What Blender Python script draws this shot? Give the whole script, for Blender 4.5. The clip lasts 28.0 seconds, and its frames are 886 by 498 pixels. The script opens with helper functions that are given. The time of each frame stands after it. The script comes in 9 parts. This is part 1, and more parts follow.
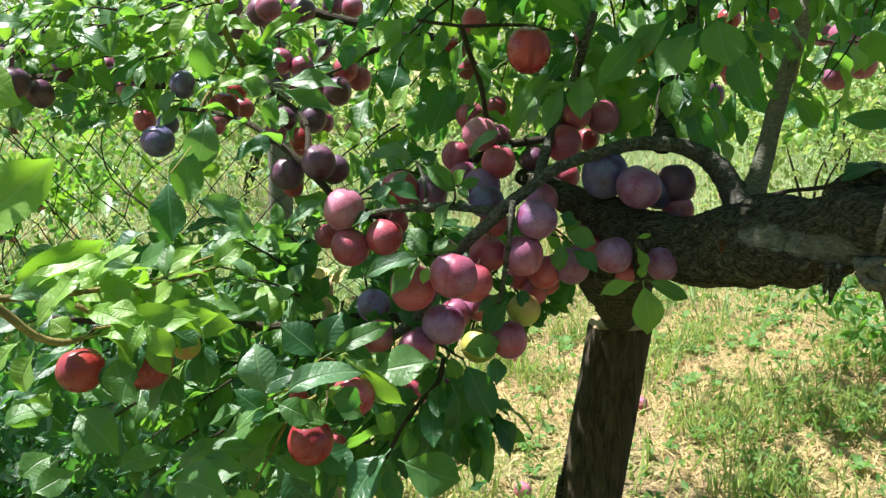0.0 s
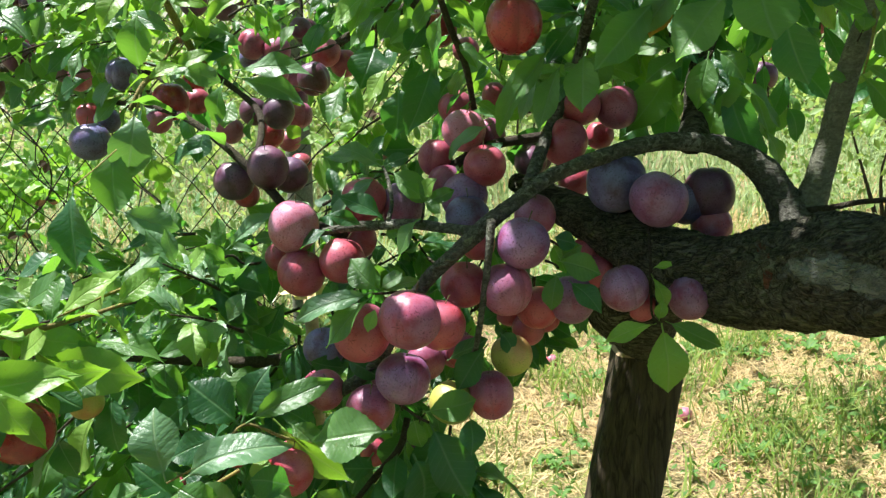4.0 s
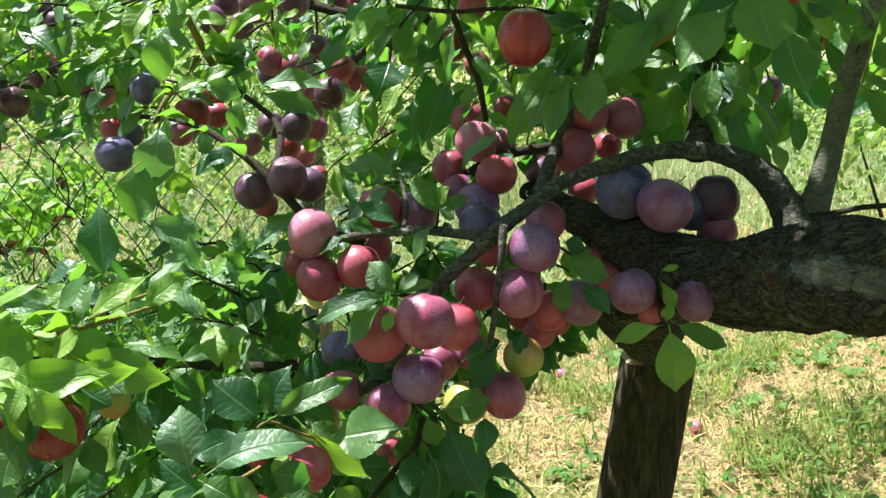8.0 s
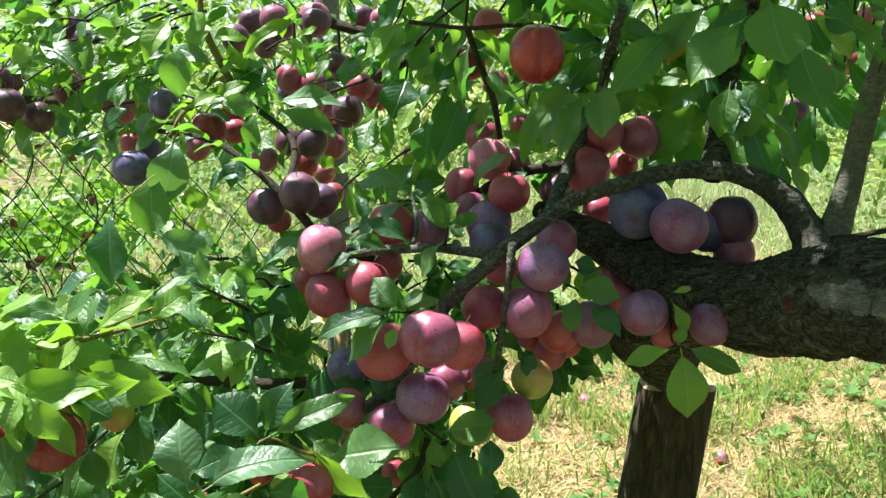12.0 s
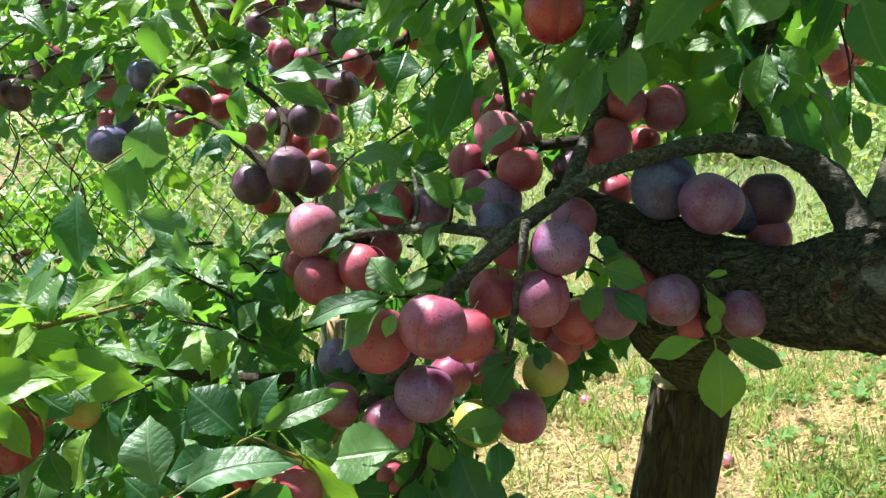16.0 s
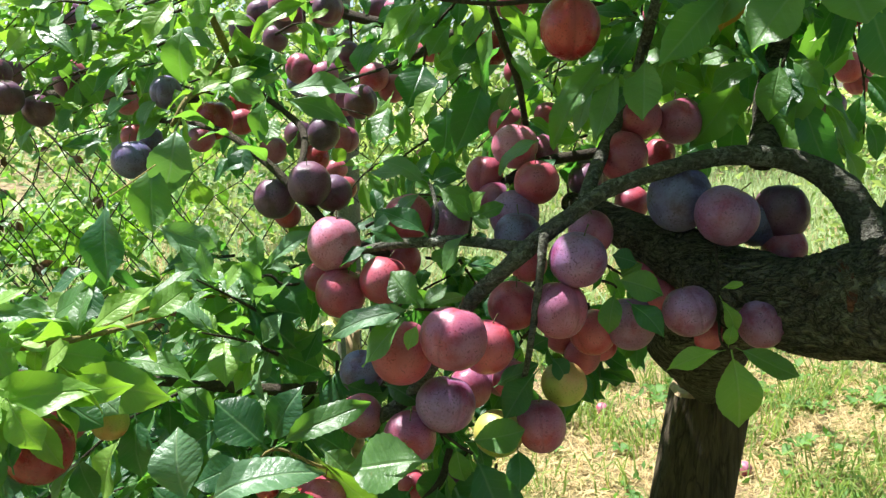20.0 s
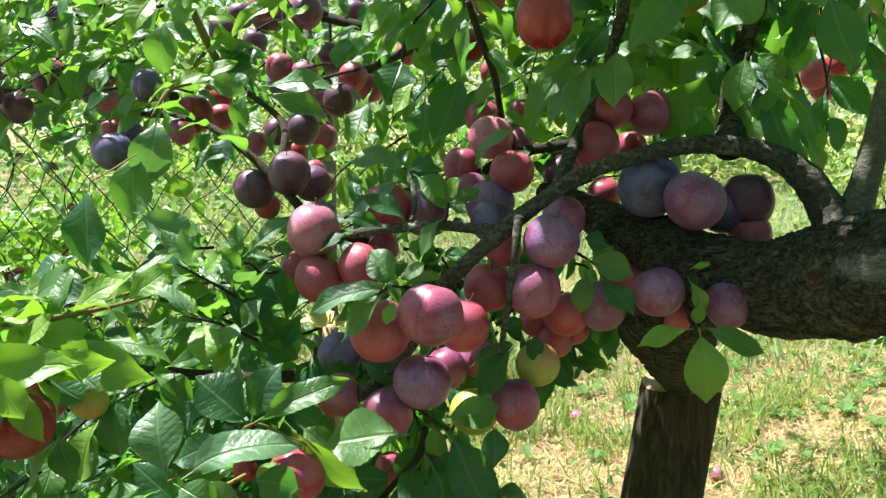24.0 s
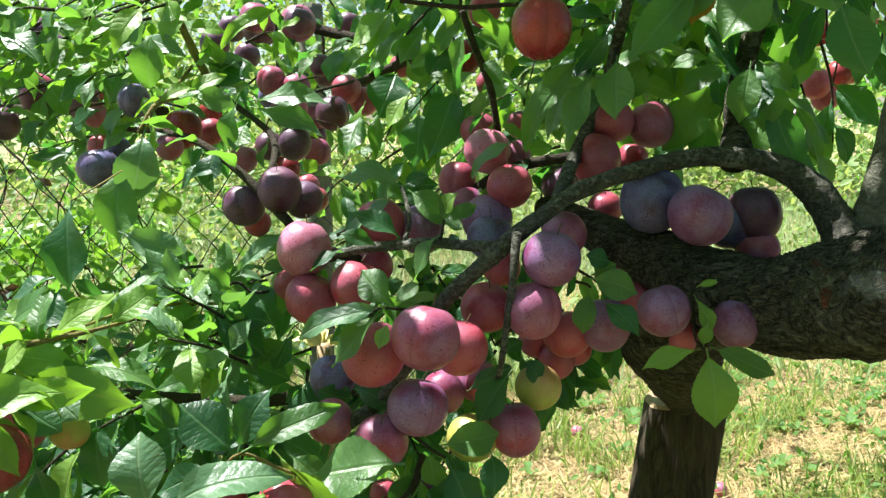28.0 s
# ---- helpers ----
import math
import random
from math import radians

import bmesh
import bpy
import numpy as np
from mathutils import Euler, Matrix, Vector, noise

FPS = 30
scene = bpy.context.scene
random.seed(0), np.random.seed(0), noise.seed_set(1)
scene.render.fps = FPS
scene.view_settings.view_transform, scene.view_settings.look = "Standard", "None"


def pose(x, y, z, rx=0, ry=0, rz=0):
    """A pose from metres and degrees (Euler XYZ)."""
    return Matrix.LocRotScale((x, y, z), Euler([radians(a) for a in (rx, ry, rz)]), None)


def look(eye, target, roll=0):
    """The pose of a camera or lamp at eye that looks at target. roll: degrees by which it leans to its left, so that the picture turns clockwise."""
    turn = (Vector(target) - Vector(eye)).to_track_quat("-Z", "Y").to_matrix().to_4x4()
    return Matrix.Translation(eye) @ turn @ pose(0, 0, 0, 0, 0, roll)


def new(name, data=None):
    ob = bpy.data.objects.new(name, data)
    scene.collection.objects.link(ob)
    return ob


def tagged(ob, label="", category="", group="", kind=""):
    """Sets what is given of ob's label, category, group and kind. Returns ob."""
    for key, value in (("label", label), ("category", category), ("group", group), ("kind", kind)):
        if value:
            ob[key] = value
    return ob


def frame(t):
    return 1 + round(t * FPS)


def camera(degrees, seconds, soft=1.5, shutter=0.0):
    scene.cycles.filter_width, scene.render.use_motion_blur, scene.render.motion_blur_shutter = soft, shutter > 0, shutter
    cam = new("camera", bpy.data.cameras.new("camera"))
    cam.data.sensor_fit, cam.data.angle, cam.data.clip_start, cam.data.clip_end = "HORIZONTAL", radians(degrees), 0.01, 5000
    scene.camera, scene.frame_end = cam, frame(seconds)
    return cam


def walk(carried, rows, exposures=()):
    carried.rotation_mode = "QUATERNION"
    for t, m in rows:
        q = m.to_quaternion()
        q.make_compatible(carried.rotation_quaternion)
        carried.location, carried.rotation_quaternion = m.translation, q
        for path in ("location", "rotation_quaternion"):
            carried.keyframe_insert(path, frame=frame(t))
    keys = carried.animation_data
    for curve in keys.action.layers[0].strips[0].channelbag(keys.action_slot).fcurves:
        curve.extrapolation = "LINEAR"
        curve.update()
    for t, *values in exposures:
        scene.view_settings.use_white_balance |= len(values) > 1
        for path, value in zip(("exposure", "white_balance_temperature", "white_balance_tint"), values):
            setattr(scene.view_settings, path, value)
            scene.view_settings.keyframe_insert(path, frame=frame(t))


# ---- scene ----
cam = camera(55.9, 28.0, soft=1.4)
METRES, EYE, TILT, LEAN, TURN = 0.85, 1.1, -13.0, 0.0, 0.0
ROWS = [
    (0.0, 0.0, 0.0, 0.0, -0.0, 0.0, 0.0),
    (0.5, -0.0066, -0.0297, -0.007, -0.23, 0.34, 0.02),
    (1.0, -0.0024, -0.0481, -0.013, -0.17, 1.1, 0.01),
    (1.5, 0.0015, -0.0104, -0.0056, 0.11, 1.55, 0.22),
    (2.0, 0.0158, 0.064, 0.0157, 1.04, 1.45, -0.32),
    (2.5, 0.0361, 0.1394, 0.0279, 1.54, 0.85, -0.67),
    (3.0, 0.0646, 0.1948, 0.0327, 1.82, -0.09, -0.33),
    (3.5, 0.0903, 0.2243, 0.045, 3.12, -0.81, -0.17),
    (5.5, 0.0969, 0.2593, 0.0579, 3.79, -1.54, 0.64),
    (6.0, 0.0968, 0.2282, 0.0544, 3.95, -1.19, 0.07),
    (6.5, 0.0861, 0.2201, 0.0565, 4.48, -0.33, -0.28),
    (7.0, 0.0809, 0.2321, 0.0573, 4.71, 0.24, -0.27),
    (7.5, 0.0858, 0.2327, 0.0513, 4.45, 0.25, 0.15),
    (8.0, 0.0916, 0.2095, 0.0371, 4.23, 0.05, 0.33),
    (8.5, 0.089, 0.1903, 0.0298, 4.16, -0.0, -0.31),
    (9.0, 0.0797, 0.1879, 0.0272, 4.35, 0.09, -0.64),
    (9.5, 0.0813, 0.1808, 0.0269, 4.73, 0.17, -0.64),
    (10.0, 0.0947, 0.1718, 0.0244, 5.59, 0.57, -0.25),
    (10.5, 0.1003, 0.1867, 0.0242, 6.1, 1.3, -0.04),
    (11.0, 0.1079, 0.1992, 0.0263, 6.38, 1.72, -0.48),
    (11.5, 0.114, 0.2107, 0.0278, 6.21, 1.79, -0.66),
    (13.5, 0.1025, 0.2948, 0.0375, 6.44, 0.99, -0.92),
    (14.0, 0.0996, 0.3257, 0.0191, 5.97, 1.24, -1.75),
    (14.5, 0.1005, 0.3368, 0.0169, 5.62, 1.76, -1.33),
    (15.0, 0.1025, 0.3391, 0.015, 5.49, 1.9, -0.75),
    (15.5, 0.1013, 0.331, 0.0147, 5.67, 1.83, -0.7),
    (16.0, 0.0947, 0.3177, 0.0119, 5.9, 1.73, -1.05),
    (16.5, 0.0867, 0.3042, 0.009, 5.94, 1.72, -1.16),
    (17.0, 0.0778, 0.2909, 0.0062, 6.16, 1.78, -1.35),
    (17.5, 0.0814, 0.2829, 0.0027, 6.62, 1.8, -1.24),
    (18.0, 0.09, 0.2781, 0.0026, 7.12, 1.93, -1.35),
    (18.5, 0.0928, 0.2749, -0.0004, 6.98, 2.0, -1.45),
    (19.0, 0.0911, 0.279, 0.0036, 6.78, 2.06, -0.86),
    (19.5, 0.0881, 0.2929, 0.0124, 6.65, 2.12, -0.63),
    (20.0, 0.0907, 0.302, 0.0174, 6.86, 2.19, -0.72),
    (20.5, 0.0923, 0.2966, 0.0153, 7.03, 2.24, -0.73),
    (21.0, 0.092, 0.2871, 0.0109, 7.09, 2.21, -1.04),
    (21.5, 0.0948, 0.2766, 0.012, 7.31, 2.33, -1.2),
    (23.5, 0.089, 0.2552, -0.0125, 6.07, 3.34, -0.98),
    (24.0, 0.092, 0.2825, -0.0183, 5.2, 3.41, -0.93),
    (24.5, 0.0947, 0.3161, -0.0254, 3.84, 3.68, -0.2),
    (25.0, 0.0954, 0.322, -0.0241, 3.51, 3.9, 0.21),
    (25.5, 0.0983, 0.325, -0.0182, 3.64, 3.98, 0.16),
    (26.0, 0.1007, 0.3283, -0.0129, 4.09, 3.97, -0.35),
    (26.5, 0.1025, 0.3321, -0.011, 4.68, 3.94, -0.35),
    (27.0, 0.0947, 0.3241, -0.0111, 4.87, 3.95, -0.3),
    (27.5, 0.0895, 0.3181, -0.0106, 5.03, 4.08, -0.51),
    (28.0, 0.0915, 0.3161, -0.01, 5.1, 4.25, -0.46),
]
EXPOSURES = [(0.0, 1.38), (1.0, 1.32), (2.0, 1.34), (3.0, 1.42), (8.0, 1.44), (14.0, 1.51), (28.0, 1.52)]
walk(cam, [(t, pose(0, 0, EYE, TILT, LEAN, TURN) @ pose(METRES * x, METRES * y, METRES * z, 90 + pitch, roll, yaw)) for t, x, y, z, yaw, pitch, roll in ROWS], EXPOSURES)

# ---- light: high summer sun through the crown, clear sky ----
SUN_ELEVATION, SUN_AZIMUTH = 64.0, -65.0      # azimuth from +y towards +x
world = bpy.data.worlds.new("sky")
scene.world = world
world.use_nodes = True
wn = world.node_tree.nodes
sky = wn.new("ShaderNodeTexSky")
sky.sky_type, sky.sun_disc = "NISHITA", False
sky.sun_elevation, sky.sun_rotation = radians(SUN_ELEVATION), radians(SUN_AZIMUTH)
wn["Background"].inputs["Strength"].default_value = 0.060
world.node_tree.links.new(sky.outputs["Color"], wn["Background"].inputs["Color"])
sun_data = bpy.data.lights.new("sun", "SUN")
sun_data.energy, sun_data.angle, sun_data.color = 5.0, radians(0.53), (1.0, 0.97, 0.965)
sun = new("sun", sun_data)
se, sa = radians(SUN_ELEVATION), radians(SUN_AZIMUTH)
TO_SUN = Vector((math.cos(se) * math.sin(sa), math.cos(se) * math.cos(sa), math.sin(se)))
sun.matrix_world = look(TO_SUN * 20, (0, 0, 0))


# ---- materials ----
class Nodes:
    """A small builder for node materials."""

    def __init__(self, name):
        self.mat = bpy.data.materials.new(name)
        self.mat.use_nodes = True
        self.tree = self.mat.node_tree
        self.bsdf = self.tree.nodes["Principled BSDF"]
        self.out = self.tree.nodes["Material Output"]

    def node(self, kind, links=None, **values):
        n = self.tree.nodes.new(kind)
        for key, v in values.items():
            n.inputs[key.replace("_", " ")].default_value = v
        for key, s in (links or {}).items():
            self.tree.links.new(s, n.inputs[key])
        return n

    def coords(self, scale=(1, 1, 1)):
        tc = self.tree.nodes.new("ShaderNodeTexCoord")
        mp = self.tree.nodes.new("ShaderNodeMapping")
        mp.inputs["Scale"].default_value = scale
        self.tree.links.new(tc.outputs["Object"], mp.inputs["Vector"])
        return mp.outputs["Vector"]

    def noise(self, vec, scale, detail=4.0, rough=0.55, distortion=0.0):
        n = self.node("ShaderNodeTexNoise", {"Vector": vec} if vec else None)
        n.inputs["Scale"].default_value, n.inputs["Detail"].default_value = scale, detail
        n.inputs["Roughness"].default_value, n.inputs["Distortion"].default_value = rough, distortion
        return n.outputs["Fac"]

    def ramp(self, fac, stops):
        r = self.tree.nodes.new("ShaderNodeValToRGB")
        e = r.color_ramp.elements
        while len(e) < len(stops):
            e.new(0.5)
        for el, (p, c) in zip(e, stops):
            el.position = p
            el.color = (*c, 1) if len(c) == 3 else c
        self.tree.links.new(fac, r.inputs["Fac"])
        return r.outputs["Color"]

    def math(self, op, a, b=0.0, c=0.0, clamp=False):
        m = self.tree.nodes.new("ShaderNodeMath")
        m.operation, m.use_clamp = op, clamp
        for i, v in enumerate((a, b, c)):
            if isinstance(v, bpy.types.NodeSocket):
                self.tree.links.new(v, m.inputs[i])
            else:
                m.inputs[i].default_value = v
        return m.outputs[0]

    def mix(self, fac, a, b, mode="MIX"):
        m = self.tree.nodes.new("ShaderNodeMix")
        m.data_type, m.blend_type = "RGBA", mode
        for i, v in ((0, fac), (6, a), (7, b)):
            if isinstance(v, bpy.types.NodeSocket):
                self.tree.links.new(v, m.inputs[i])
            else:
                m.inputs[i].default_value = v if i == 0 else (*v, 1)
        return m.outputs[2]

    def bump(self, height, strength=0.5, distance=0.01):
        b = self.node("ShaderNodeBump", {"Height": height}, Strength=strength, Distance=distance)
        self.tree.links.new(b.outputs["Normal"], self.bsdf.inputs["Normal"])

    def set(self, **values):
        for key, v in values.items():
            key = key.replace("_", " ")
            if isinstance(v, bpy.types.NodeSocket):
                self.tree.links.new(v, self.bsdf.inputs[key])
            else:
                self.bsdf.inputs[key].default_value = (*v, 1) if key.endswith("Color") else v
        return self.mat


def bark_material(name, dark, light, lichen, scale=1.0, lichen_at=0.62, moss=(0.075, 0.07, 0.035), rusty=0.0, furrows=0.95):
    n = Nodes(name)
    v = n.coords()
    big = n.noise(v, 13 * scale, 5, 0.6)
    fine = n.noise(v, 150 * scale, 6, 0.72, 0.8)
    crack = n.noise(n.coords((0.32, 1, 1)), 80 * scale, 5, 0.66, 0.55)
    base = n.ramp(fine, [(0.32, dark), (0.7, light)])
    furrow = n.ramp(n.math("ABSOLUTE", n.math("SUBTRACT", crack, 0.5)), [(0.0, (0.16, 0.14, 0.12)), (0.04, (0.55,) * 3), (0.10, (1, 1, 1))])
    base = n.mix(n.ramp(big, [(0.4, (0,) * 3), (0.62, (0.55,) * 3)]), base, n.mix(1.0, moss, n.ramp(fine, [(0.3, (0.45,) * 3), (0.7, (1.5,) * 3)]), "MULTIPLY"))
    rust = n.ramp(n.noise(n.coords((1, 1, 0.45)), 9 * scale, 3, 0.5), [(0.66, (0,) * 3), (0.72, (1,) * 3)])
    base = n.mix(n.math("MULTIPLY", rust, rusty), base, (0.13, 0.055, 0.028))
    base = n.mix(furrows, base, furrow, "MULTIPLY")
    lich = n.ramp(n.math("MULTIPLY_ADD", fine, 0.45, n.math("MULTIPLY", big, 0.6)), [(lichen_at, (0, 0, 0)), (lichen_at + 0.07, (1, 1, 1))])
    col = n.mix(n.math("MULTIPLY", lich, 0.75), base, lichen)
    n.bump(n.math("ADD", fine, n.math("MULTIPLY", n.math("ABSOLUTE", n.math("SUBTRACT", crack, 0.5)), 9.0 * furrows)), 1.0, 0.008 * furrows + 0.0005)
    return n.set(Base_Color=col, Roughness=0.88, Specular_IOR_Level=0.2)


BARK = bark_material("old_plum_bark", (0.05, 0.047, 0.034), (0.29, 0.28, 0.205), (0.34, 0.35, 0.27), 1.0, 0.65, (0.15, 0.165, 0.09), 0.6)
BARK_BRANCH = bark_material("branch_bark", (0.085, 0.083, 0.065), (0.33, 0.33, 0.27), (0.42, 0.43, 0.37), 1.5, 0.57, (0.13, 0.135, 0.08), 0.0, 0.55)
BARK_TWIG = bark_material("twig_bark", (0.035, 0.027, 0.02), (0.115, 0.092, 0.07), (0.17, 0.16, 0.13), 2.5, 0.7, furrows=0.3)
BARK_YOUNG = bark_material("young_shoot_bark", (0.22, 0.19, 0.05), (0.44, 0.36, 0.13), (0.46, 0.42, 0.22), 2.5, 0.66, furrows=0.15)
BARK_GREY = bark_material("grey_stem_bark", (0.15, 0.155, 0.115), (0.30, 0.305, 0.24), (0.36, 0.37, 0.30), 1.5, 0.64, (0.2, 0.21, 0.14), furrows=0.3)


def limb_bark_material():
    """Old bark in shallow wavy furrows, with a bare grey patch and a red-brown streak of gum."""
    n = Nodes("old_limb_bark")
    v = n.coords()
    big = n.noise(v, 11, 4, 0.6)
    warp = n.noise(v, 26, 3, 0.6)
    fine = n.noise(v, 210, 6, 0.72, 0.6)
    flow = n.noise(n.coords((0.20, 1, 1)), 125, 3, 0.55, 1.5)
    plates = n.noise(n.coords((0.34, 1, 1)), 52, 3, 0.5, 1.8)
    base = n.ramp(fine, [(0.3, (0.085, 0.078, 0.054)), (0.55, (0.135, 0.125, 0.088)), (0.75, (0.21, 0.20, 0.145))])
    base = n.mix(n.ramp(big, [(0.42, (0,) * 3), (0.62, (0.6,) * 3)]), base, n.mix(1.0, (0.145, 0.155, 0.09), n.ramp(fine, [(0.3, (0.4,) * 3), (0.7, (1.4,) * 3)]), "MULTIPLY"))
    base = n.mix(n.ramp(warp, [(0.52, (0,) * 3), (0.7, (0.5,) * 3)]), base, (0.10, 0.078, 0.05))
    line = n.math("ABSOLUTE", n.math("SUBTRACT", flow, 0.5))
    gap = n.math("ABSOLUTE", n.math("SUBTRACT", plates, 0.5))
    base = n.mix(0.75, base, n.ramp(line, [(0.0, (0.3, 0.27, 0.24)), (0.035, (0.75,) * 3), (0.09, (1.08,) * 3)]), "MULTIPLY")
    base = n.mix(0.85, base, n.ramp(gap, [(0.0, (0.14, 0.12, 0.1)), (0.03, (0.7,) * 3), (0.07, (1,) * 3)]), "MULTIPLY")

    def spot(at, size):
        m = n.tree.nodes.new("ShaderNodeMapping")
        m.vector_type = "TEXTURE"
        m.inputs["Location"].default_value, m.inputs["Scale"].default_value = at, size
        n.tree.links.new(v, m.inputs["Vector"])
        d = n.node("ShaderNodeVectorMath", {0: m.outputs[0]})
        d.operation = "LENGTH"
        edge = n.math("MULTIPLY_ADD", warp, 1.5, n.math("MULTIPLY_ADD", fine, 0.5, d.outputs["Value"]))
        return n.ramp(n.math("SUBTRACT", edge, 1.0), [(0.83, (1,) * 3), (0.91, (0,) * 3)])

    bare = spot(BARE_PATCH, (0.07, 0.08, 0.018))
    gum = spot(GUM_STREAK, (0.0032, 0.06, 0.03))
    col = n.mix(n.math("MULTIPLY", bare, 0.5), base, n.ramp(n.noise(n.coords((0.3, 1, 1)), 130, 5, 0.7), [(0.3, (0.13, 0.145, 0.125)), (0.7, (0.30, 0.33, 0.30))]))
    col = n.mix(n.math("MULTIPLY", gum, n.ramp(plates, [(0.42, (0.1,) * 3), (0.55, (0.9,) * 3)])), col, (0.16, 0.055, 0.03))
    relief = n.math("ADD", n.math("MULTIPLY", fine, 0.5), n.math("ADD", n.math("MULTIPLY", n.math("MINIMUM", line, 0.1), 7.0), n.math("MULTIPLY", n.math("MINIMUM", gap, 0.08), 12.0)))
    n.bump(n.math("MULTIPLY", relief, n.math("MULTIPLY_ADD", bare, -0.65, 1.0)), 1.0, 0.0055)
    return n.set(Base_Color=col, Roughness=0.86, Specular_IOR_Level=0.25)


BARE_PATCH, GUM_STREAK = (0.352, 0.80, 0.915), (0.302, 0.86, 0.915)
LIMB_BARK = limb_bark_material()


def wood_material():
    n = Nodes("weathered_post_wood")
    v = n.coords((1, 1, 0.07))
    grain = n.noise(v, 120, 6, 0.7, 0.4)
    wide = n.noise(n.coords((1, 1, 0.25)), 14, 4, 0.6)
    col = n.ramp(grain, [(0.3, (0.026, 0.020, 0.012)), (0.55, (0.085, 0.066, 0.038)), (0.8, (0.17, 0.135, 0.08))])
    col = n.mix(n.math("MULTIPLY", wide, 0.6), col, (0.04, 0.031, 0.023))
    split = n.noise(n.coords((1, 1, 0.05)), 60, 3, 0.5, 0.3)
    dark = n.ramp(n.math("ABSOLUTE", n.math("SUBTRACT", split, 0.5)), [(0.0, (0.12,) * 3), (0.035, (1,) * 3)])
    col = n.mix(0.62, col, dark, "MULTIPLY")
    pale = n.ramp(n.noise(n.coords((1, 1, 0.3)), 22, 5, 0.7), [(0.58, (0,) * 3), (0.72, (0.55,) * 3)])
    col = n.mix(pale, col, (0.13, 0.115, 0.07))
    n.bump(n.math("ADD", grain, n.math("MULTIPLY", n.math("ABSOLUTE", n.math("SUBTRACT", split, 0.5)), 5.0)), 0.8, 0.004)
    return n.set(Base_Color=col, Roughness=0.85, Specular_IOR_Level=0.25)


def cut_wood_material():
    n = Nodes("sawn_end_wood")
    f = n.noise(n.coords(), 80, 4)
    return n.set(Base_Color=n.ramp(f, [(0.3, (0.25, 0.17, 0.09)), (0.7, (0.5, 0.36, 0.2))]), Roughness=0.8)


def plum_material(name, skin, blush, bloom, bloom_amount, shine=0.42):
    """Waxy skin: two colours that run into each other, a pale bloom that is rubbed off in places, and fine freckles."""
    n = Nodes(name)
    info = n.tree.nodes.new("ShaderNodeObjectInfo")
    v = n.coords()
    shift = n.node("ShaderNodeVectorMath", {0: v})
    shift.operation = "ADD"
    comb = n.node("ShaderNodeCombineXYZ", {0: n.math("MULTIPLY", info.outputs["Random"], 40), 1: n.math("MULTIPLY", info.outputs["Random"], 17)})
    n.tree.links.new(comb.outputs[0], shift.inputs[1])
    v = shift.outputs[0]
    wide = n.noise(v, 1.1, 2, 0.5)
    mid = n.noise(v, 5.0, 5, 0.62, 0.5)
    fine = n.noise(v, 26, 4, 0.7)
    col = n.mix(n.ramp(n.math("MULTIPLY_ADD", mid, 0.22, wide), [(0.42, (0, 0, 0)), (0.76, (1, 1, 1))]), skin, blush)
    col = n.mix(n.math("MULTIPLY", info.outputs["Random"], 0.3), col, n.mix(1.0, col, (0.62, 0.5, 0.62), "MULTIPLY"))
    soft = n.noise(v, 2.3, 3, 0.5, 0.3)
    wax = n.ramp(n.math("ADD", n.math("MULTIPLY", soft, 0.6), n.math("MULTIPLY_ADD", mid, 0.22, n.math("MULTIPLY", fine, 0.18))), [(0.38, (0.06,) * 3), (0.47, (0.5,) * 3), (0.63, (1,) * 3)])
    col = n.mix(n.math("MULTIPLY", wax, bloom_amount), col, bloom)
    dots = n.node("ShaderNodeTexVoronoi", {"Vector": v}, Scale=15.0)
    dot = n.ramp(dots.outputs["Distance"], [(0.05, (1,) * 3), (0.12, (0,) * 3)])
    col = n.mix(n.math("MULTIPLY", dot, 0.42), col, tuple(min(1, c * 2.2 + 0.06) for c in skin))
    speck = n.ramp(n.noise(v, 30, 2, 0.5), [(0.57, (0,) * 3), (0.63, (1,) * 3)])
    speck = n.math("MULTIPLY", speck, n.ramp(mid, [(0.4, (0.1,) * 3), (0.6, (1,) * 3)]))
    col = n.mix(n.math("MULTIPLY", speck, 0.75), col, tuple(c * 0.45 for c in skin))
    big = n.node("ShaderNodeTexVoronoi", {"Vector": v}, Scale=4.5)
    scar = n.ramp(n.math("MULTIPLY_ADD", fine, 0.06, big.outputs["Distance"]), [(0.1, (1,) * 3), (0.16, (0,) * 3)])
    col = n.mix(n.math("MULTIPLY", scar, 0.22), col, tuple(c * 0.3 for c in skin))
    own = n.node("ShaderNodeSeparateXYZ", {0: n.coords()})
    suture = n.math("SUBTRACT", 1.0, n.math("MULTIPLY", n.math("ABSOLUTE", n.math("MULTIPLY_ADD", fine, 0.02, n.math("SUBTRACT", own.outputs[1], 0.01))), 26.0), clamp=True)
    suture = n.math("MULTIPLY", suture, n.math("MULTIPLY", own.outputs[0], 4.0, clamp=True))
    col = n.mix(n.math("MULTIPLY", suture, 0.35), col, tuple(c * 0.55 for c in skin))
    n.bump(n.math("ADD", mid, n.math("MULTIPLY", fine, 0.35)), 0.08, 0.02)
    rough = n.math("MULTIPLY_ADD", wax, 0.17, shine - 0.08)
    return n.set(Base_Color=col, Roughness=rough, Specular_IOR_Level=0.5, Subsurface_Weight=0.06, Subsurface_Radius=(0.4, 0.12, 0.08), Subsurface_Scale=0.02)


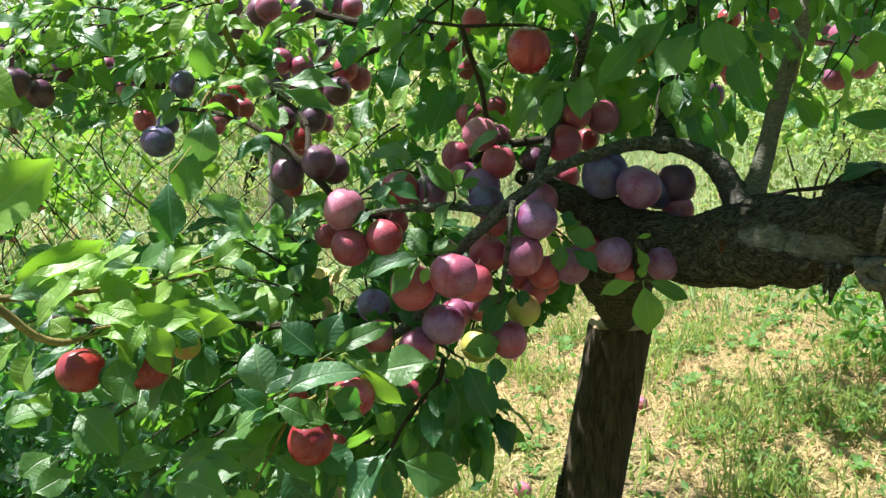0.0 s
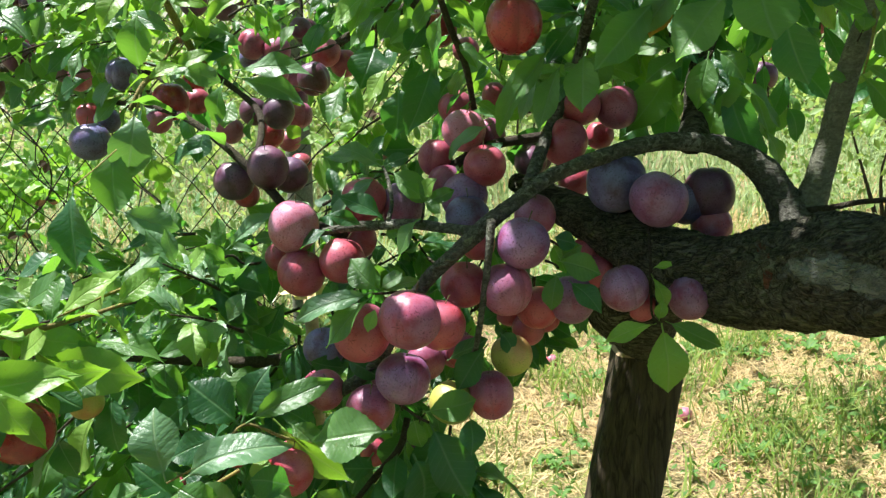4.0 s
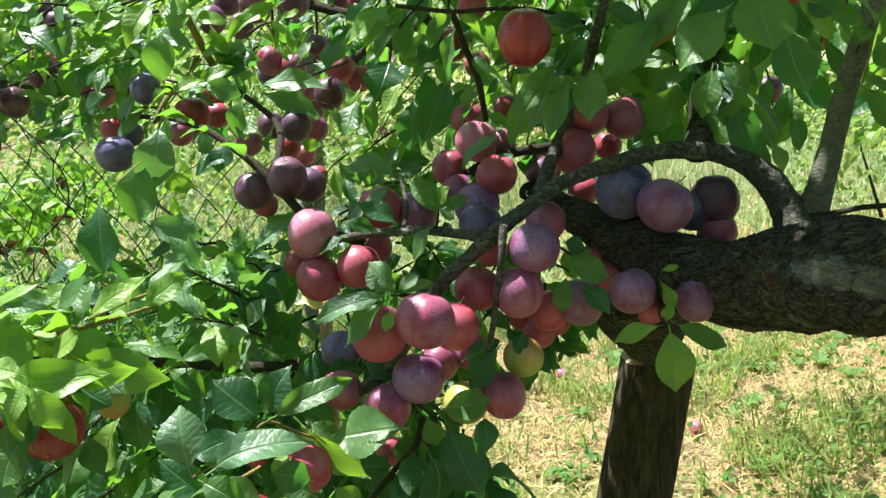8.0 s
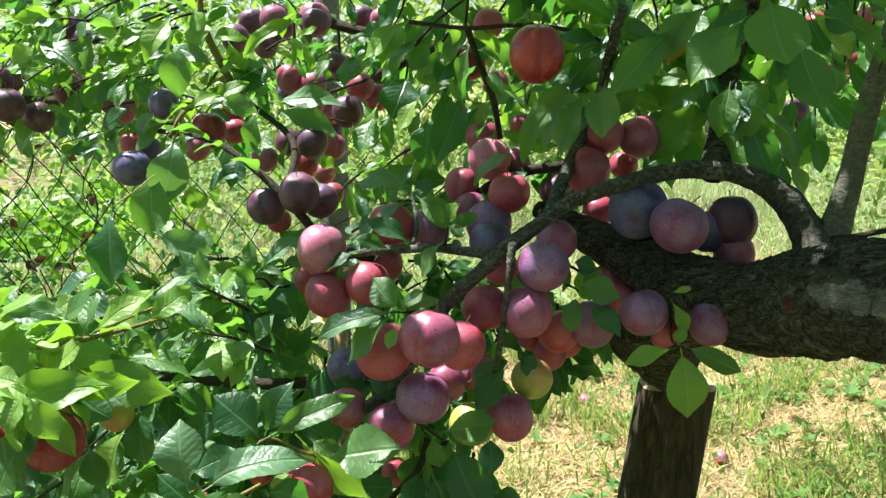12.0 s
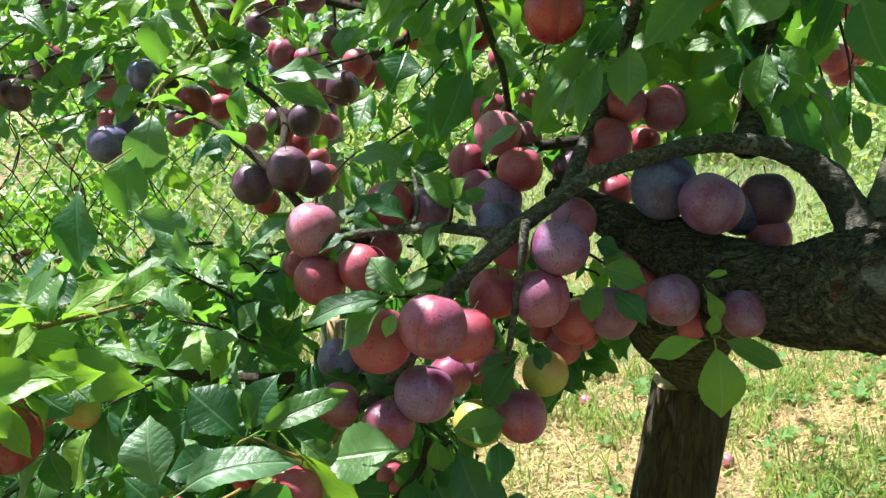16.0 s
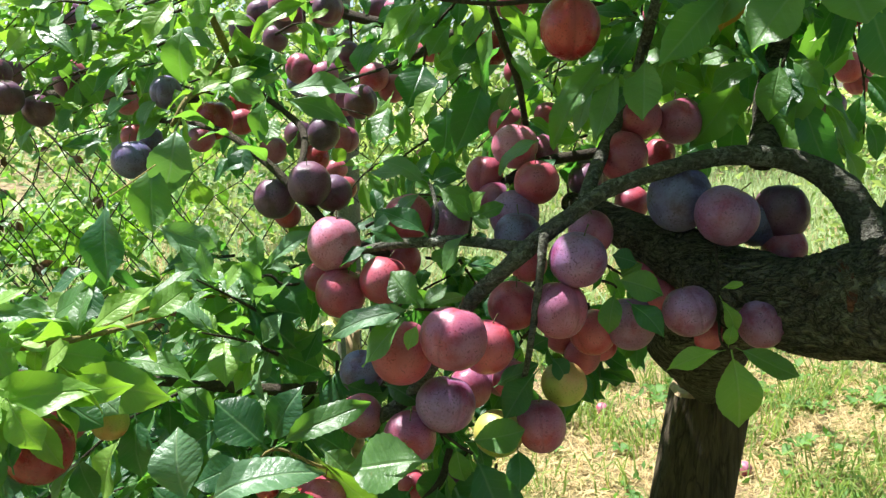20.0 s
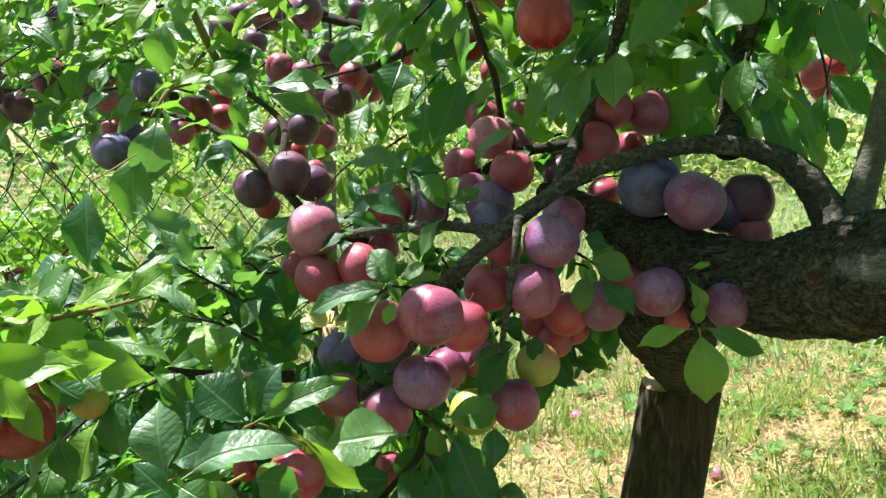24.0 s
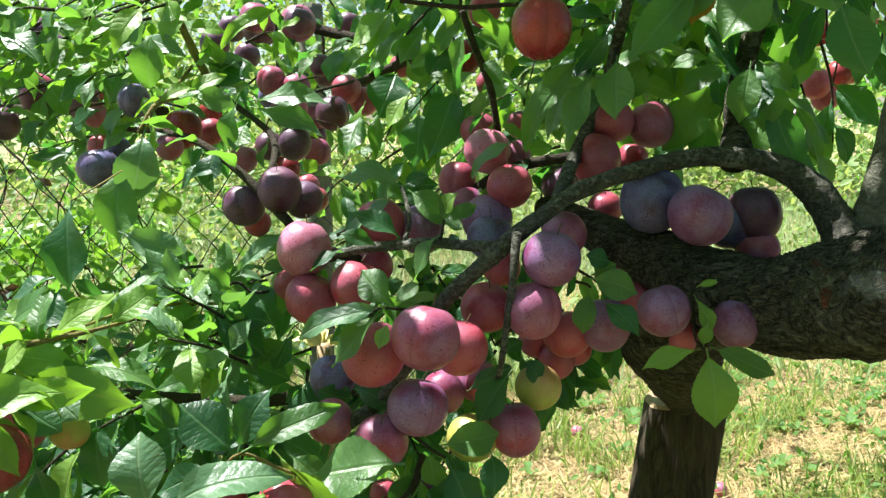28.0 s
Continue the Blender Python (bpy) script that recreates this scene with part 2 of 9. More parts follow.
PLUM_SKINS = {
    "red": plum_material("red_plum_skin", (0.30, 0.022, 0.042), (0.47, 0.048, 0.052), (0.54, 0.32, 0.52), 0.26, 0.36),
    "bright": plum_material("bright_red_plum_skin", (0.22, 0.010, 0.020), (0.41, 0.034, 0.030), (0.48, 0.24, 0.30), 0.12, 0.26),
    "rose": plum_material("rosy_bloomed_plum_skin", (0.20, 0.017, 0.060), (0.40, 0.045, 0.068), (0.50, 0.34, 0.60), 0.36, 0.37),
    "pink": plum_material("pale_pink_bloomed_plum_skin", (0.36, 0.036, 0.082), (0.50, 0.075, 0.095), (0.70, 0.47, 0.66), 0.46, 0.38),
    "mauve": plum_material("mauve_bloomed_plum_skin", (0.115, 0.017, 0.074), (0.25, 0.032, 0.080), (0.42, 0.33, 0.63), 0.46, 0.38),
    "blue": plum_material("blue_bloomed_plum_skin", (0.036, 0.015, 0.060), (0.085, 0.020, 0.058), (0.25, 0.27, 0.55), 0.62, 0.40),
    "dark": plum_material("dark_purple_plum_skin", (0.052, 0.011, 0.030), (0.13, 0.020, 0.038), (0.28, 0.18, 0.32), 0.40, 0.38),
    "green": plum_material("unripe_green_plum_skin", (0.42, 0.58, 0.07), (0.52, 0.28, 0.09), (0.50, 0.56, 0.32), 0.2, 0.36),
}


def leaf_material(name, dark, light, vein, trans, trans_amount=0.38, gloss=0.42, sheen=0.32):
    """A leaf one unit long: midrib and side veins from its own coordinates, mottling, and light that comes through it."""
    n = Nodes(name)
    info = n.tree.nodes.new("ShaderNodeObjectInfo")
    geo = n.tree.nodes.new("ShaderNodeNewGeometry")
    tc = n.tree.nodes.new("ShaderNodeUVMap")
    sep = n.node("ShaderNodeSeparateXYZ", {0: tc.outputs[0]})
    x, y = n.math("ABSOLUTE", n.math("SUBTRACT", sep.outputs[0], 0.5)), sep.outputs[1]
    rib = n.math("SUBTRACT", 1.0, n.math("MULTIPLY", x, 55.0), clamp=True)
    wave = n.math("FRACT", n.math("MULTIPLY", n.math("SUBTRACT", y, n.math("MULTIPLY", n.math("POWER", x, 0.85), 0.72)), 8.5))
    apart = n.math("ABSOLUTE", n.math("SUBTRACT", wave, 0.5))
    side = n.math("SUBTRACT", 1.0, n.math("MULTIPLY", apart, 11.0), clamp=True)
    veins = n.math("MAXIMUM", rib, n.math("MULTIPLY", side, 0.30))
    pillow = n.math("MULTIPLY", n.math("MINIMUM", apart, 0.3), n.math("MULTIPLY", x, 14.0, clamp=True))
    uv = n.node("ShaderNodeVectorMath", {0: tc.outputs[0]})
    uv.operation = "ADD"
    rnd = n.math("ADD", info.outputs["Random"], geo.outputs["Random Per Island"])
    comb = n.node("ShaderNodeCombineXYZ", {0: n.math("MULTIPLY", rnd, 31.0), 1: n.math("MULTIPLY", rnd, 13.0)})
    n.tree.links.new(comb.outputs[0], uv.inputs[1])
    mottle = n.noise(uv.outputs[0], 6, 5, 0.65)
    tone = n.math("FRACT", n.math("MULTIPLY", rnd, 7.31))
    col = n.mix(n.math("MULTIPLY_ADD", mottle, 0.5, n.math("MULTIPLY_ADD", tone, 0.7, -0.1), clamp=True), dark, light)
    spots = n.ramp(n.noise(uv.outputs[0], 16, 2, 0.5), [(0.72, (0,) * 3), (0.76, (1,) * 3)])
    col = n.mix(n.math("MULTIPLY", spots, 0.5), col, (0.16, 0.10, 0.03))
    col = n.mix(n.math("MULTIPLY", veins, 0.7), col, vein)
    n.set(Base_Color=col, Roughness=n.math("MULTIPLY_ADD", mottle, 0.22, gloss), Specular_IOR_Level=sheen)
    n.bump(n.math("ADD", n.math("MULTIPLY", mottle, 0.15), n.math("SUBTRACT", n.math("MULTIPLY", pillow, 0.06), n.math("MULTIPLY", rib, 0.06))), 0.55, 0.02)
    tr = n.node("ShaderNodeBsdfTranslucent", {"Color": n.mix(n.math("MULTIPLY", veins, 0.4), trans, vein)})
    mx = n.node("ShaderNodeMixShader", {1: n.bsdf.outputs[0], 2: tr.outputs[0]}, Fac=trans_amount)
    n.tree.links.new(mx.outputs[0], n.out.inputs["Surface"])
    return n.mat


LEAVES = {
    "mid": leaf_material("plum_leaf", (0.032, 0.104, 0.031), (0.118, 0.245, 0.070), (0.20, 0.34, 0.13), (0.24, 0.56, 0.045), 0.40, 0.26, 0.48),
    # deep: darker copy of the leaf, inner shade put into its colour
    "deep": leaf_material("shade_green_plum_leaf", (0.013, 0.060, 0.025), (0.046, 0.138, 0.055), (0.15, 0.29, 0.13), (0.12, 0.42, 0.04), 0.36, 0.25, 0.5),
    # pale: lighter, bluer copy of the leaf, sky sheen painted into its colour
    "pale": leaf_material("painted_sheen_leaf", (0.070, 0.17, 0.078), (0.18, 0.31, 0.155), (0.24, 0.36, 0.18), (0.20, 0.46, 0.06), 0.31, 0.25, 0.6),
    "lime": leaf_material("young_lime_leaf", (0.12, 0.27, 0.045), (0.26, 0.42, 0.085), (0.30, 0.45, 0.13), (0.30, 0.60, 0.035), 0.37, 0.27, 0.48),
    "gold": leaf_material("yellowing_leaf", (0.30, 0.20, 0.03), (0.36, 0.14, 0.03), (0.45, 0.36, 0.10), (0.55, 0.32, 0.04), 0.45),
    "withered": leaf_material("withered_leaf", (0.035, 0.024, 0.014), (0.10, 0.07, 0.04), (0.14, 0.10, 0.06), (0.16, 0.09, 0.03), 0.2, 0.7, 0.2),
}
# Brighter, yellower leaf copy for the background: sunlight is put into the colour.
SUNNY = leaf_material("sun_painted_hedge_leaf", (0.12, 0.25, 0.055), (0.27, 0.42, 0.14), (0.40, 0.48, 0.2), (0.44, 0.57, 0.13), 0.42, 0.36)


def grass_material(name, a, b, trans, amount=0.3, rough=0.6):
    n = Nodes(name)
    geo = n.tree.nodes.new("ShaderNodeNewGeometry")
    col = n.mix(geo.outputs["Random Per Island"], a, b)
    patch = n.noise(n.coords(), 2.2, 3)
    col = n.mix(n.math("MULTIPLY", patch, 0.5), col, tuple((p + q) * 0.4 for p, q in zip(a, b)))
    n.set(Base_Color=col, Roughness=rough, Specular_IOR_Level=0.45)
    tr = n.node("ShaderNodeBsdfTranslucent", Color=(*trans, 1))
    mx = n.node("ShaderNodeMixShader", {1: n.bsdf.outputs[0], 2: tr.outputs[0]}, Fac=amount)
    n.tree.links.new(mx.outputs[0], n.out.inputs["Surface"])
    return n.mat


GRASS = grass_material("green_grass", (0.095, 0.165, 0.028), (0.36, 0.42, 0.12), (0.34, 0.45, 0.075), 0.4, 0.42)
PALE_GRASS = grass_material("pale_meadow_grass", (0.20, 0.33, 0.12), (0.47, 0.58, 0.31), (0.38, 0.50, 0.19), 0.35)
TUFT = grass_material("fresh_grass_tufts", (0.065, 0.14, 0.028), (0.34, 0.43, 0.12), (0.32, 0.46, 0.08), 0.4, 0.38)
STRAW = grass_material("dry_grass", (0.42, 0.29, 0.12), (0.74, 0.60, 0.32), (0.7, 0.52, 0.22), 0.28)
WEED = leaf_material("weed_leaf", (0.05, 0.14, 0.03), (0.14, 0.27, 0.06), (0.22, 0.36, 0.12), (0.20, 0.45, 0.05), 0.35)


def soil_material():
    n = Nodes("dry_mown_ground")
    v = n.coords()
    a, b = n.noise(v, 1.3, 4, 0.6, 0.4), n.noise(v, 45, 6, 0.7)
    straw = n.ramp(b, [(0.3, (0.30, 0.21, 0.11)), (0.7, (0.64, 0.48, 0.27))])
    green = n.ramp(b, [(0.3, (0.16, 0.18, 0.04)), (0.7, (0.36, 0.38, 0.13))])
    crumb = n.noise(v, 160, 4, 0.7)
    straw = n.mix(n.ramp(crumb, [(0.35, (0.8,) * 3), (0.6, (0,) * 3)]), straw, (0.13, 0.09, 0.05))
    n.bump(n.math("ADD", b, crumb), 0.9, 0.02)
    return n.set(Base_Color=n.mix(n.ramp(a, [(0.42, (0,) * 3), (0.62, (1,) * 3)]), straw, green), Roughness=0.95)


def plain(name, a, b, scale=40, rough=0.6, metal=0.0):
    n = Nodes(name)
    f = n.noise(n.coords(), scale, 4)
    return n.set(Base_Color=n.ramp(f, [(0.3, a), (0.7, b)]), Roughness=rough, Metallic=metal)


WOOD, CUT_WOOD, SOIL = wood_material(), cut_wood_material(), soil_material()
WIRE = plain("rusty_wire", (0.018, 0.014, 0.011), (0.06, 0.042, 0.03), 90, 0.7, 0.2)
ROPE_FIBRE = plain("weathered_rope", (0.05, 0.048, 0.036), (0.17, 0.165, 0.13), 300, 0.9)
STALK = plain("plum_stalk", (0.07, 0.05, 0.02), (0.14, 0.13, 0.04), 120, 0.7)

STRAW_YELLOW = plain("frayed_yellow_fibre", (0.55, 0.48, 0.12), (0.75, 0.70, 0.38), 90, 0.8)


# ---- building helpers ----
def mesh_of(name, verts, faces, material, smooth=True, uvs=None):
    me = bpy.data.meshes.new(name)
    me.from_pydata(verts, [], faces)
    me.materials.append(material)
    if uvs is not None:
        layer = me.uv_layers.new(name="UVMap")
        idx = np.empty(len(me.loops), dtype=np.int32)
        me.loops.foreach_get("vertex_index", idx)
        layer.data.foreach_set("uv", np.asarray(uvs, dtype=np.float32)[idx].ravel())
    if smooth:
        me.polygons.foreach_set("use_smooth", [True] * len(me.polygons))
    me.update()
    return me


def part(name, me, parent=None, label="", m=None):
    ob = new(name, me)
    if parent is not None:
        ob.parent = parent
    if m is not None:
        ob.matrix_local = m
    return tagged(ob, label) if label else ob


def spline(points, steps):
    """Points on a smooth curve through (x, y, z, radius) rows."""
    p = [Vector(q) for q in points]
    p = [p[0] * 2 - p[1], *p, p[-1] * 2 - p[-2]]
    out = []
    for i in range(1, len(p) - 2):
        for k in range(steps):
            t = k / steps
            a, b, c, d = p[i - 1], p[i], p[i + 1], p[i + 2]
            out.append(0.5 * (2 * b + (c - a) * t + (2 * a - 5 * b + 4 * c - d) * t * t + (3 * b - a - 3 * c + d) * t ** 3))
    out.append(p[-2])
    return out


def limb_mesh(name, points, material, sides=10, steps=6, rough=0.0, ridge=0.0, grain=60.0, seed=0.0):
    """A tapered limb along a smooth curve. rough: lumps, ridge: furrows along the bark, both as a share of the radius."""
    rows = spline([Vector(p) for p in points], steps)
    at = [Vector(r[:3]) for r in rows]
    verts, faces = [], []
    side = Vector((0.3, -0.2, 1.0))
    run = 0.0
    for i, r in enumerate(rows):
        ahead = (at[min(i + 1, len(at) - 1)] - at[max(i - 1, 0)]).normalized()
        u = (side - ahead * side.dot(ahead)).normalized()
        side, w = u, ahead.cross(u)
        run += (at[i] - at[i - 1]).length if i else 0
        for k in range(sides):
            a = 2 * math.pi * k / sides
            n = u * math.cos(a) + w * math.sin(a)
            rad = r[3]
            if rough or ridge:
                q = at[i] + n * rad
                rad *= 1 + rough * noise.noise(q * 0.35 * grain + Vector((seed, 0, 0))) + 0.4 * rough * noise.noise(q * grain)
                f = noise.noise(Vector((math.cos(a) * rad * 3.2 * grain, math.sin(a) * rad * 3.2 * grain, run * 0.55 * grain + seed)))
                g = noise.noise(q * grain * 2.6)
                rad *= 1 + ridge * (0.6 - abs(f) * 2.2) + ridge * 0.5 * g
            verts.append(at[i] + n * rad)
    for i in range(len(rows) - 1):
        for k in range(sides):
            faces.append((i * sides + k, i * sides + (k + 1) % sides, (i + 1) * sides + (k + 1) % sides, (i + 1) * sides + k))
    faces.append(tuple(reversed(range(sides))))
    faces.append(tuple((len(rows) - 1) * sides + k for k in range(sides)))
    return mesh_of(name, verts, faces, material)


def leaf_mesh(name, material, rows=10, width=0.46, fold=0.25, curl=0.2, twist=0.0, ripple=0.02, teeth=0.012, seed=0):
    """A pointed oval leaf of length one along y, folded along its midrib, with a short stalk."""
    rnd = random.Random(seed)
    verts, faces, uvs = [], [], []
    ph, sway = rnd.random() * 6, rnd.uniform(-0.11, 0.11)
    for i in range(rows + 1):
        t = i / rows
        y = 0.12 + 0.88 * t
        shape = math.sin(math.pi * min(1, t ** 1.12)) ** 0.8 * (1 - 0.4 * max(0.0, (t - 0.8) / 0.2) ** 0.8) + 0.03 * (1 - t)
        w = 0.5 * width * max(0.012, shape)
        z0 = -curl * (t - 0.15) ** 2 + 0.02 * math.sin(5 * t + ph)
        tw = twist * (t - 0.3)
        for j in range(5):
            s = (j - 2) / 2
            edge = w * s + (teeth * (1 if i % 2 else -1) * s * min(1, shape * 2) if abs(s) == 1 else 0)
            z = z0 + fold * abs(edge) - fold * 0.35 * edge * edge / max(w, 0.02) + ripple * s * s * math.sin(9 * t + ph + 2 * s)
            verts.append((edge * math.cos(tw) - z * math.sin(tw) * 0.3 + sway * (t * t - 0.25 * t), y - 0.5 * abs(sway) * t * t, z + edge * math.sin(tw)))
            uvs.append((0.5 + edge, t))
    for i in range(rows):
        for j in range(4):
            a = i * 5 + j
            faces.append((a, a + 1, a + 6, a + 5))
    b = len(verts)
    verts += [(-0.011, 0.0, 0.0), (0.011, 0.0, 0.0), (0.011, 0.13, -0.002), (-0.011, 0.13, -0.002), (0, 0, -0.016), (0, 0.13, -0.016)]
    uvs += [(0.5, 0.0)] * 6
    faces += [(b, b + 1, b + 2, b + 3), (b + 1, b + 4, b + 5, b + 2), (b + 4, b, b + 3, b + 5)]
    return mesh_of(name, verts, faces, material, True, uvs)


LEAF_SHAPES = [(0.40, 0.42, 0.28, 0.15), (0.47, 0.30, 0.16, -0.25), (0.44, 0.52, 0.42, 0.4), (0.52, 0.24, 0.32, 0.1), (0.37, 0.62, 0.22, -0.45), (0.45, 0.38, 0.58, 0.25)]
LEAF_MESHES = {}
for tone, mat in LEAVES.items():
    for k, (w, f, c, tw) in enumerate(LEAF_SHAPES):
        LEAF_MESHES[tone, k] = leaf_mesh("leaf_" + tone, mat, 22, w, f, c, tw, 0.045, 0.0045, k + 3)
        LEAF_MESHES[tone, k, "small"] = leaf_mesh("small_leaf_" + tone, mat, 6, w, f, c, tw, 0.015, 0.0, k + 11)
LEAF_MESHES["dry", 0, "small"] = leaf_mesh("frayed_end", STRAW_YELLOW, 6, 0.5, 0.4, 0.3, 0.3, 0.03, 0.0, 2)
FACING = Vector((-0.08, -0.74, 0.66))


def leaf_pose(base, tip, roll, wide=1.0, facing=FACING):
    base, tip = Vector(base), Vector(tip)
    y = tip - base
    size = y.length
    y.normalize()
    z = facing - y * facing.dot(y)
    if z.length < 0.05:
        z = Vector((0.3, 0, 1)) - y * y.z
    z.normalize()
    z = Matrix.Rotation(radians(roll), 3, y) @ z
    x = y.cross(z)
    m = Matrix((x, y, z)).transposed().to_4x4()
    return Matrix.Translation(base) @ m @ Matrix.Diagonal((size * wide, size, size, 1))


leaf_count = [0]
FRUIT = []
BEFORE = Vector((0.08, 0.2, 1.06))


def covers_fruit(p):
    """Whether a place lies close before a plum, on the open side of the tree."""
    for c, r in FRUIT:
        way = BEFORE - c
        k = max(0.0, min(1.0, (p - c).dot(way) / way.dot(way)))
        if 0.0 < k < 0.9 and (c + way * k - p).length < r * (1 - k) * 1.15:
            return True
    return False




def leaf(parent, tone, bx, by, bz, tx, ty, tz, roll=0.0, wide=1.0, shape=None):
    leaf_count[0] += 1
    k = leaf_count[0] * 5 % 6 if shape is None else shape
    return part("leaf", LEAF_MESHES[tone, k], parent, "", leaf_pose((bx, by, bz), (tx, ty, tz), roll, wide * 1.1))


def twig(tree, points, material=None, tones=("mid",), count=0, size=0.06, seed=0, droop=0.3, start=0.1, small=False, up=0.5, sides=7, clump=1):
    """A twig with leaves that stand round it, each a mesh of its own."""
    stem = part("twig", limb_mesh("twig", points, material or BARK_TWIG, sides, 5, 0.1, 0.06, 200, seed), tree)
    rnd = random.Random(seed * 7 + 1)
    rows = spline(points, 8)
    for i in range(count):
        t = start + (1 - start) * (i + rnd.random() * 0.8) / max(1, count)
        j = min(int(t * (len(rows) - 1)), len(rows) - 2)
        at = Vector(rows[j][:3])
        ahead = (Vector(rows[j + 1][:3]) - at).normalized()
        for c in range(clump):
            away = Vector((rnd.gauss(0, 1), rnd.gauss(0, 1), rnd.gauss(0.1, 0.8)))
            away = (away - ahead * away.dot(ahead)).normalized()
            d = (ahead * rnd.uniform(0.2, 0.9) + away + Vector((0, -0.12, -droop * rnd.random()))).normalized()
            length = size * rnd.uniform(0.65, 1.15)
            face = Vector((rnd.gauss(0, 0.45), rnd.gauss(-0.35, 0.45), up + rnd.random() * 0.7))
            key = (rnd.choice(tones), rnd.randrange(6))
            me = LEAF_MESHES[(*key, "small")] if small else LEAF_MESHES[key]
            roll, wide, kept = rnd.gauss(0, 18), rnd.uniform(0.72, 1.08), rnd.random() < 0.2
            if kept or not (covers_fruit(at + d * length * 0.45) or covers_fruit(at + d * length * 0.85)):
                part("leaf", me, stem, "", leaf_pose(at, at + d * length, roll, wide, face))
    return stem


def plum_mesh(name, material, stretch=1.04, groove=0.05, seed=0):
    """A plum of diameter one: a suture groove down one side, a hollow at the stalk, a slightly pointed end."""
    seg, ring = 40, 20
    rnd = random.Random(seed)
    ph = [rnd.random() * 6 for _ in range(3)]
    verts, faces = [], []
    for i in range(ring + 1):
        lat = math.pi * i / ring
        for j in range(seg):
            a = 2 * math.pi * j / seg
            a -= 0.6 * math.sin(a)
            r = 0.5
            cut = math.exp(-((min(a, 2 * math.pi - a)) / 0.22) ** 2)
            r *= 1 - groove * cut * math.sin(lat) ** 0.6
            r *= 1 + 0.015 * math.sin(2 * a + ph[0]) + 0.012 * math.sin(3 * lat + a + ph[1])
            z = math.cos(lat) * 0.5 * stretch
            hollow = 0.06 * math.exp(-(math.sin(lat) / 0.33) ** 2) if lat < 1.5 else -0.008 * math.exp(-(math.sin(lat) / 0.2) ** 2)
            verts.append((r * math.sin(lat) * math.cos(a), r * math.sin(lat) * math.sin(a), z - hollow))
    for i in range(ring):
        for j in range(seg):
            faces.append((i * seg + j, (i + 1) * seg + j, (i + 1) * seg + (j + 1) % seg, i * seg + (j + 1) % seg))
    return mesh_of(name, verts, faces, material)


PLUM_MESHES = {}
for tone, mat in PLUM_SKINS.items():
    for k in range(3):
        PLUM_MESHES[tone, k] = plum_mesh(tone + "_plum", mat, (1.0, 1.07, 0.96)[k], (0.055, 0.08, 0.04)[k], k)
PLUM_MESHES["bright", "creased"] = plum_mesh("creased_plum", PLUM_SKINS["bright"], 1.08, 0.15, 7)
STALK_MESH = limb_mesh("stalk", [(0, 0, 0.38, 0.016), (0.01, 0, 0.46, 0.011), (0.04, 0.02, 0.54, 0.010), (0.07, 0.03, 0.62, 0.015)], STALK, 6, 3)
PLUM_LABELS = {
    "red": "ripe red plum with faint bloom hanging on a twig",
    "bright": "glossy bright red plum hanging among leaves",
    "rose": "rosy purple plum with pale waxy bloom",
    "pink": "pink plum under a pale powdery bloom",
    "mauve": "mauve plum with waxy bloom and fine freckles",
    "blue": "blue-black plum under a thick grey-blue bloom",
    "dark": "dark purple plum hanging in the shade",
    "green": "unripe yellow-green plum with a reddish cheek",
}
plum_count = [0]


def plum(tone, x, y, z, size, lean=0.0, turn=None, swing=0.0, group="plums on the tree", label="", creased=False):
    """lean: how far the stalk end tips towards the viewer; turn: where the groove looks; swing: tip to the side."""
    plum_count[0] += 1
    k = plum_count[0]
    turn = (k * 137.5) % 360 if turn is None else turn
    ob = new("plum", PLUM_MESHES[tone, "creased" if creased else k % 3])
    FRUIT.append((Vector((x, y, z)), size * 0.5))
    ob.matrix_world = pose(x, y, z, lean + (k * 53 % 41 - 20), swing + (k * 29 % 37 - 18), turn) @ Matrix.Scale(size, 4)
    part("stalk", STALK_MESH, ob)
    return tagged(ob, label or PLUM_LABELS[tone], "plum", group)


# ---- ground, and what grows on it ----
def ground_height(x, y):
    return 0.03 * noise.noise(Vector((x * 0.9, y * 0.9, 3.1))) + 0.012 * noise.noise(Vector((x * 4, y * 4, 1.7)))


def build_ground():
    xs = [-400, -60, -20, -9, *[-6 + 0.12 * i for i in range(101)], 9, 20, 60, 400]
    ys = [-400, -60, -20, -8, *[-3 + 0.12 * i for i in range(101)], 14, 25, 60, 400]
    verts = [(x, y, ground_height(x, y)) for y in ys for x in xs]
    n = len(xs)
    faces = [(j * n + i, j * n + i + 1, (j + 1) * n + i + 1, (j + 1) * n + i) for j in range(len(ys) - 1) for i in range(n - 1)]
    return tagged(new("ground", mesh_of("ground", verts, faces, SOIL)), "dry mown orchard ground with straw and grass", "ground", "", "structure")


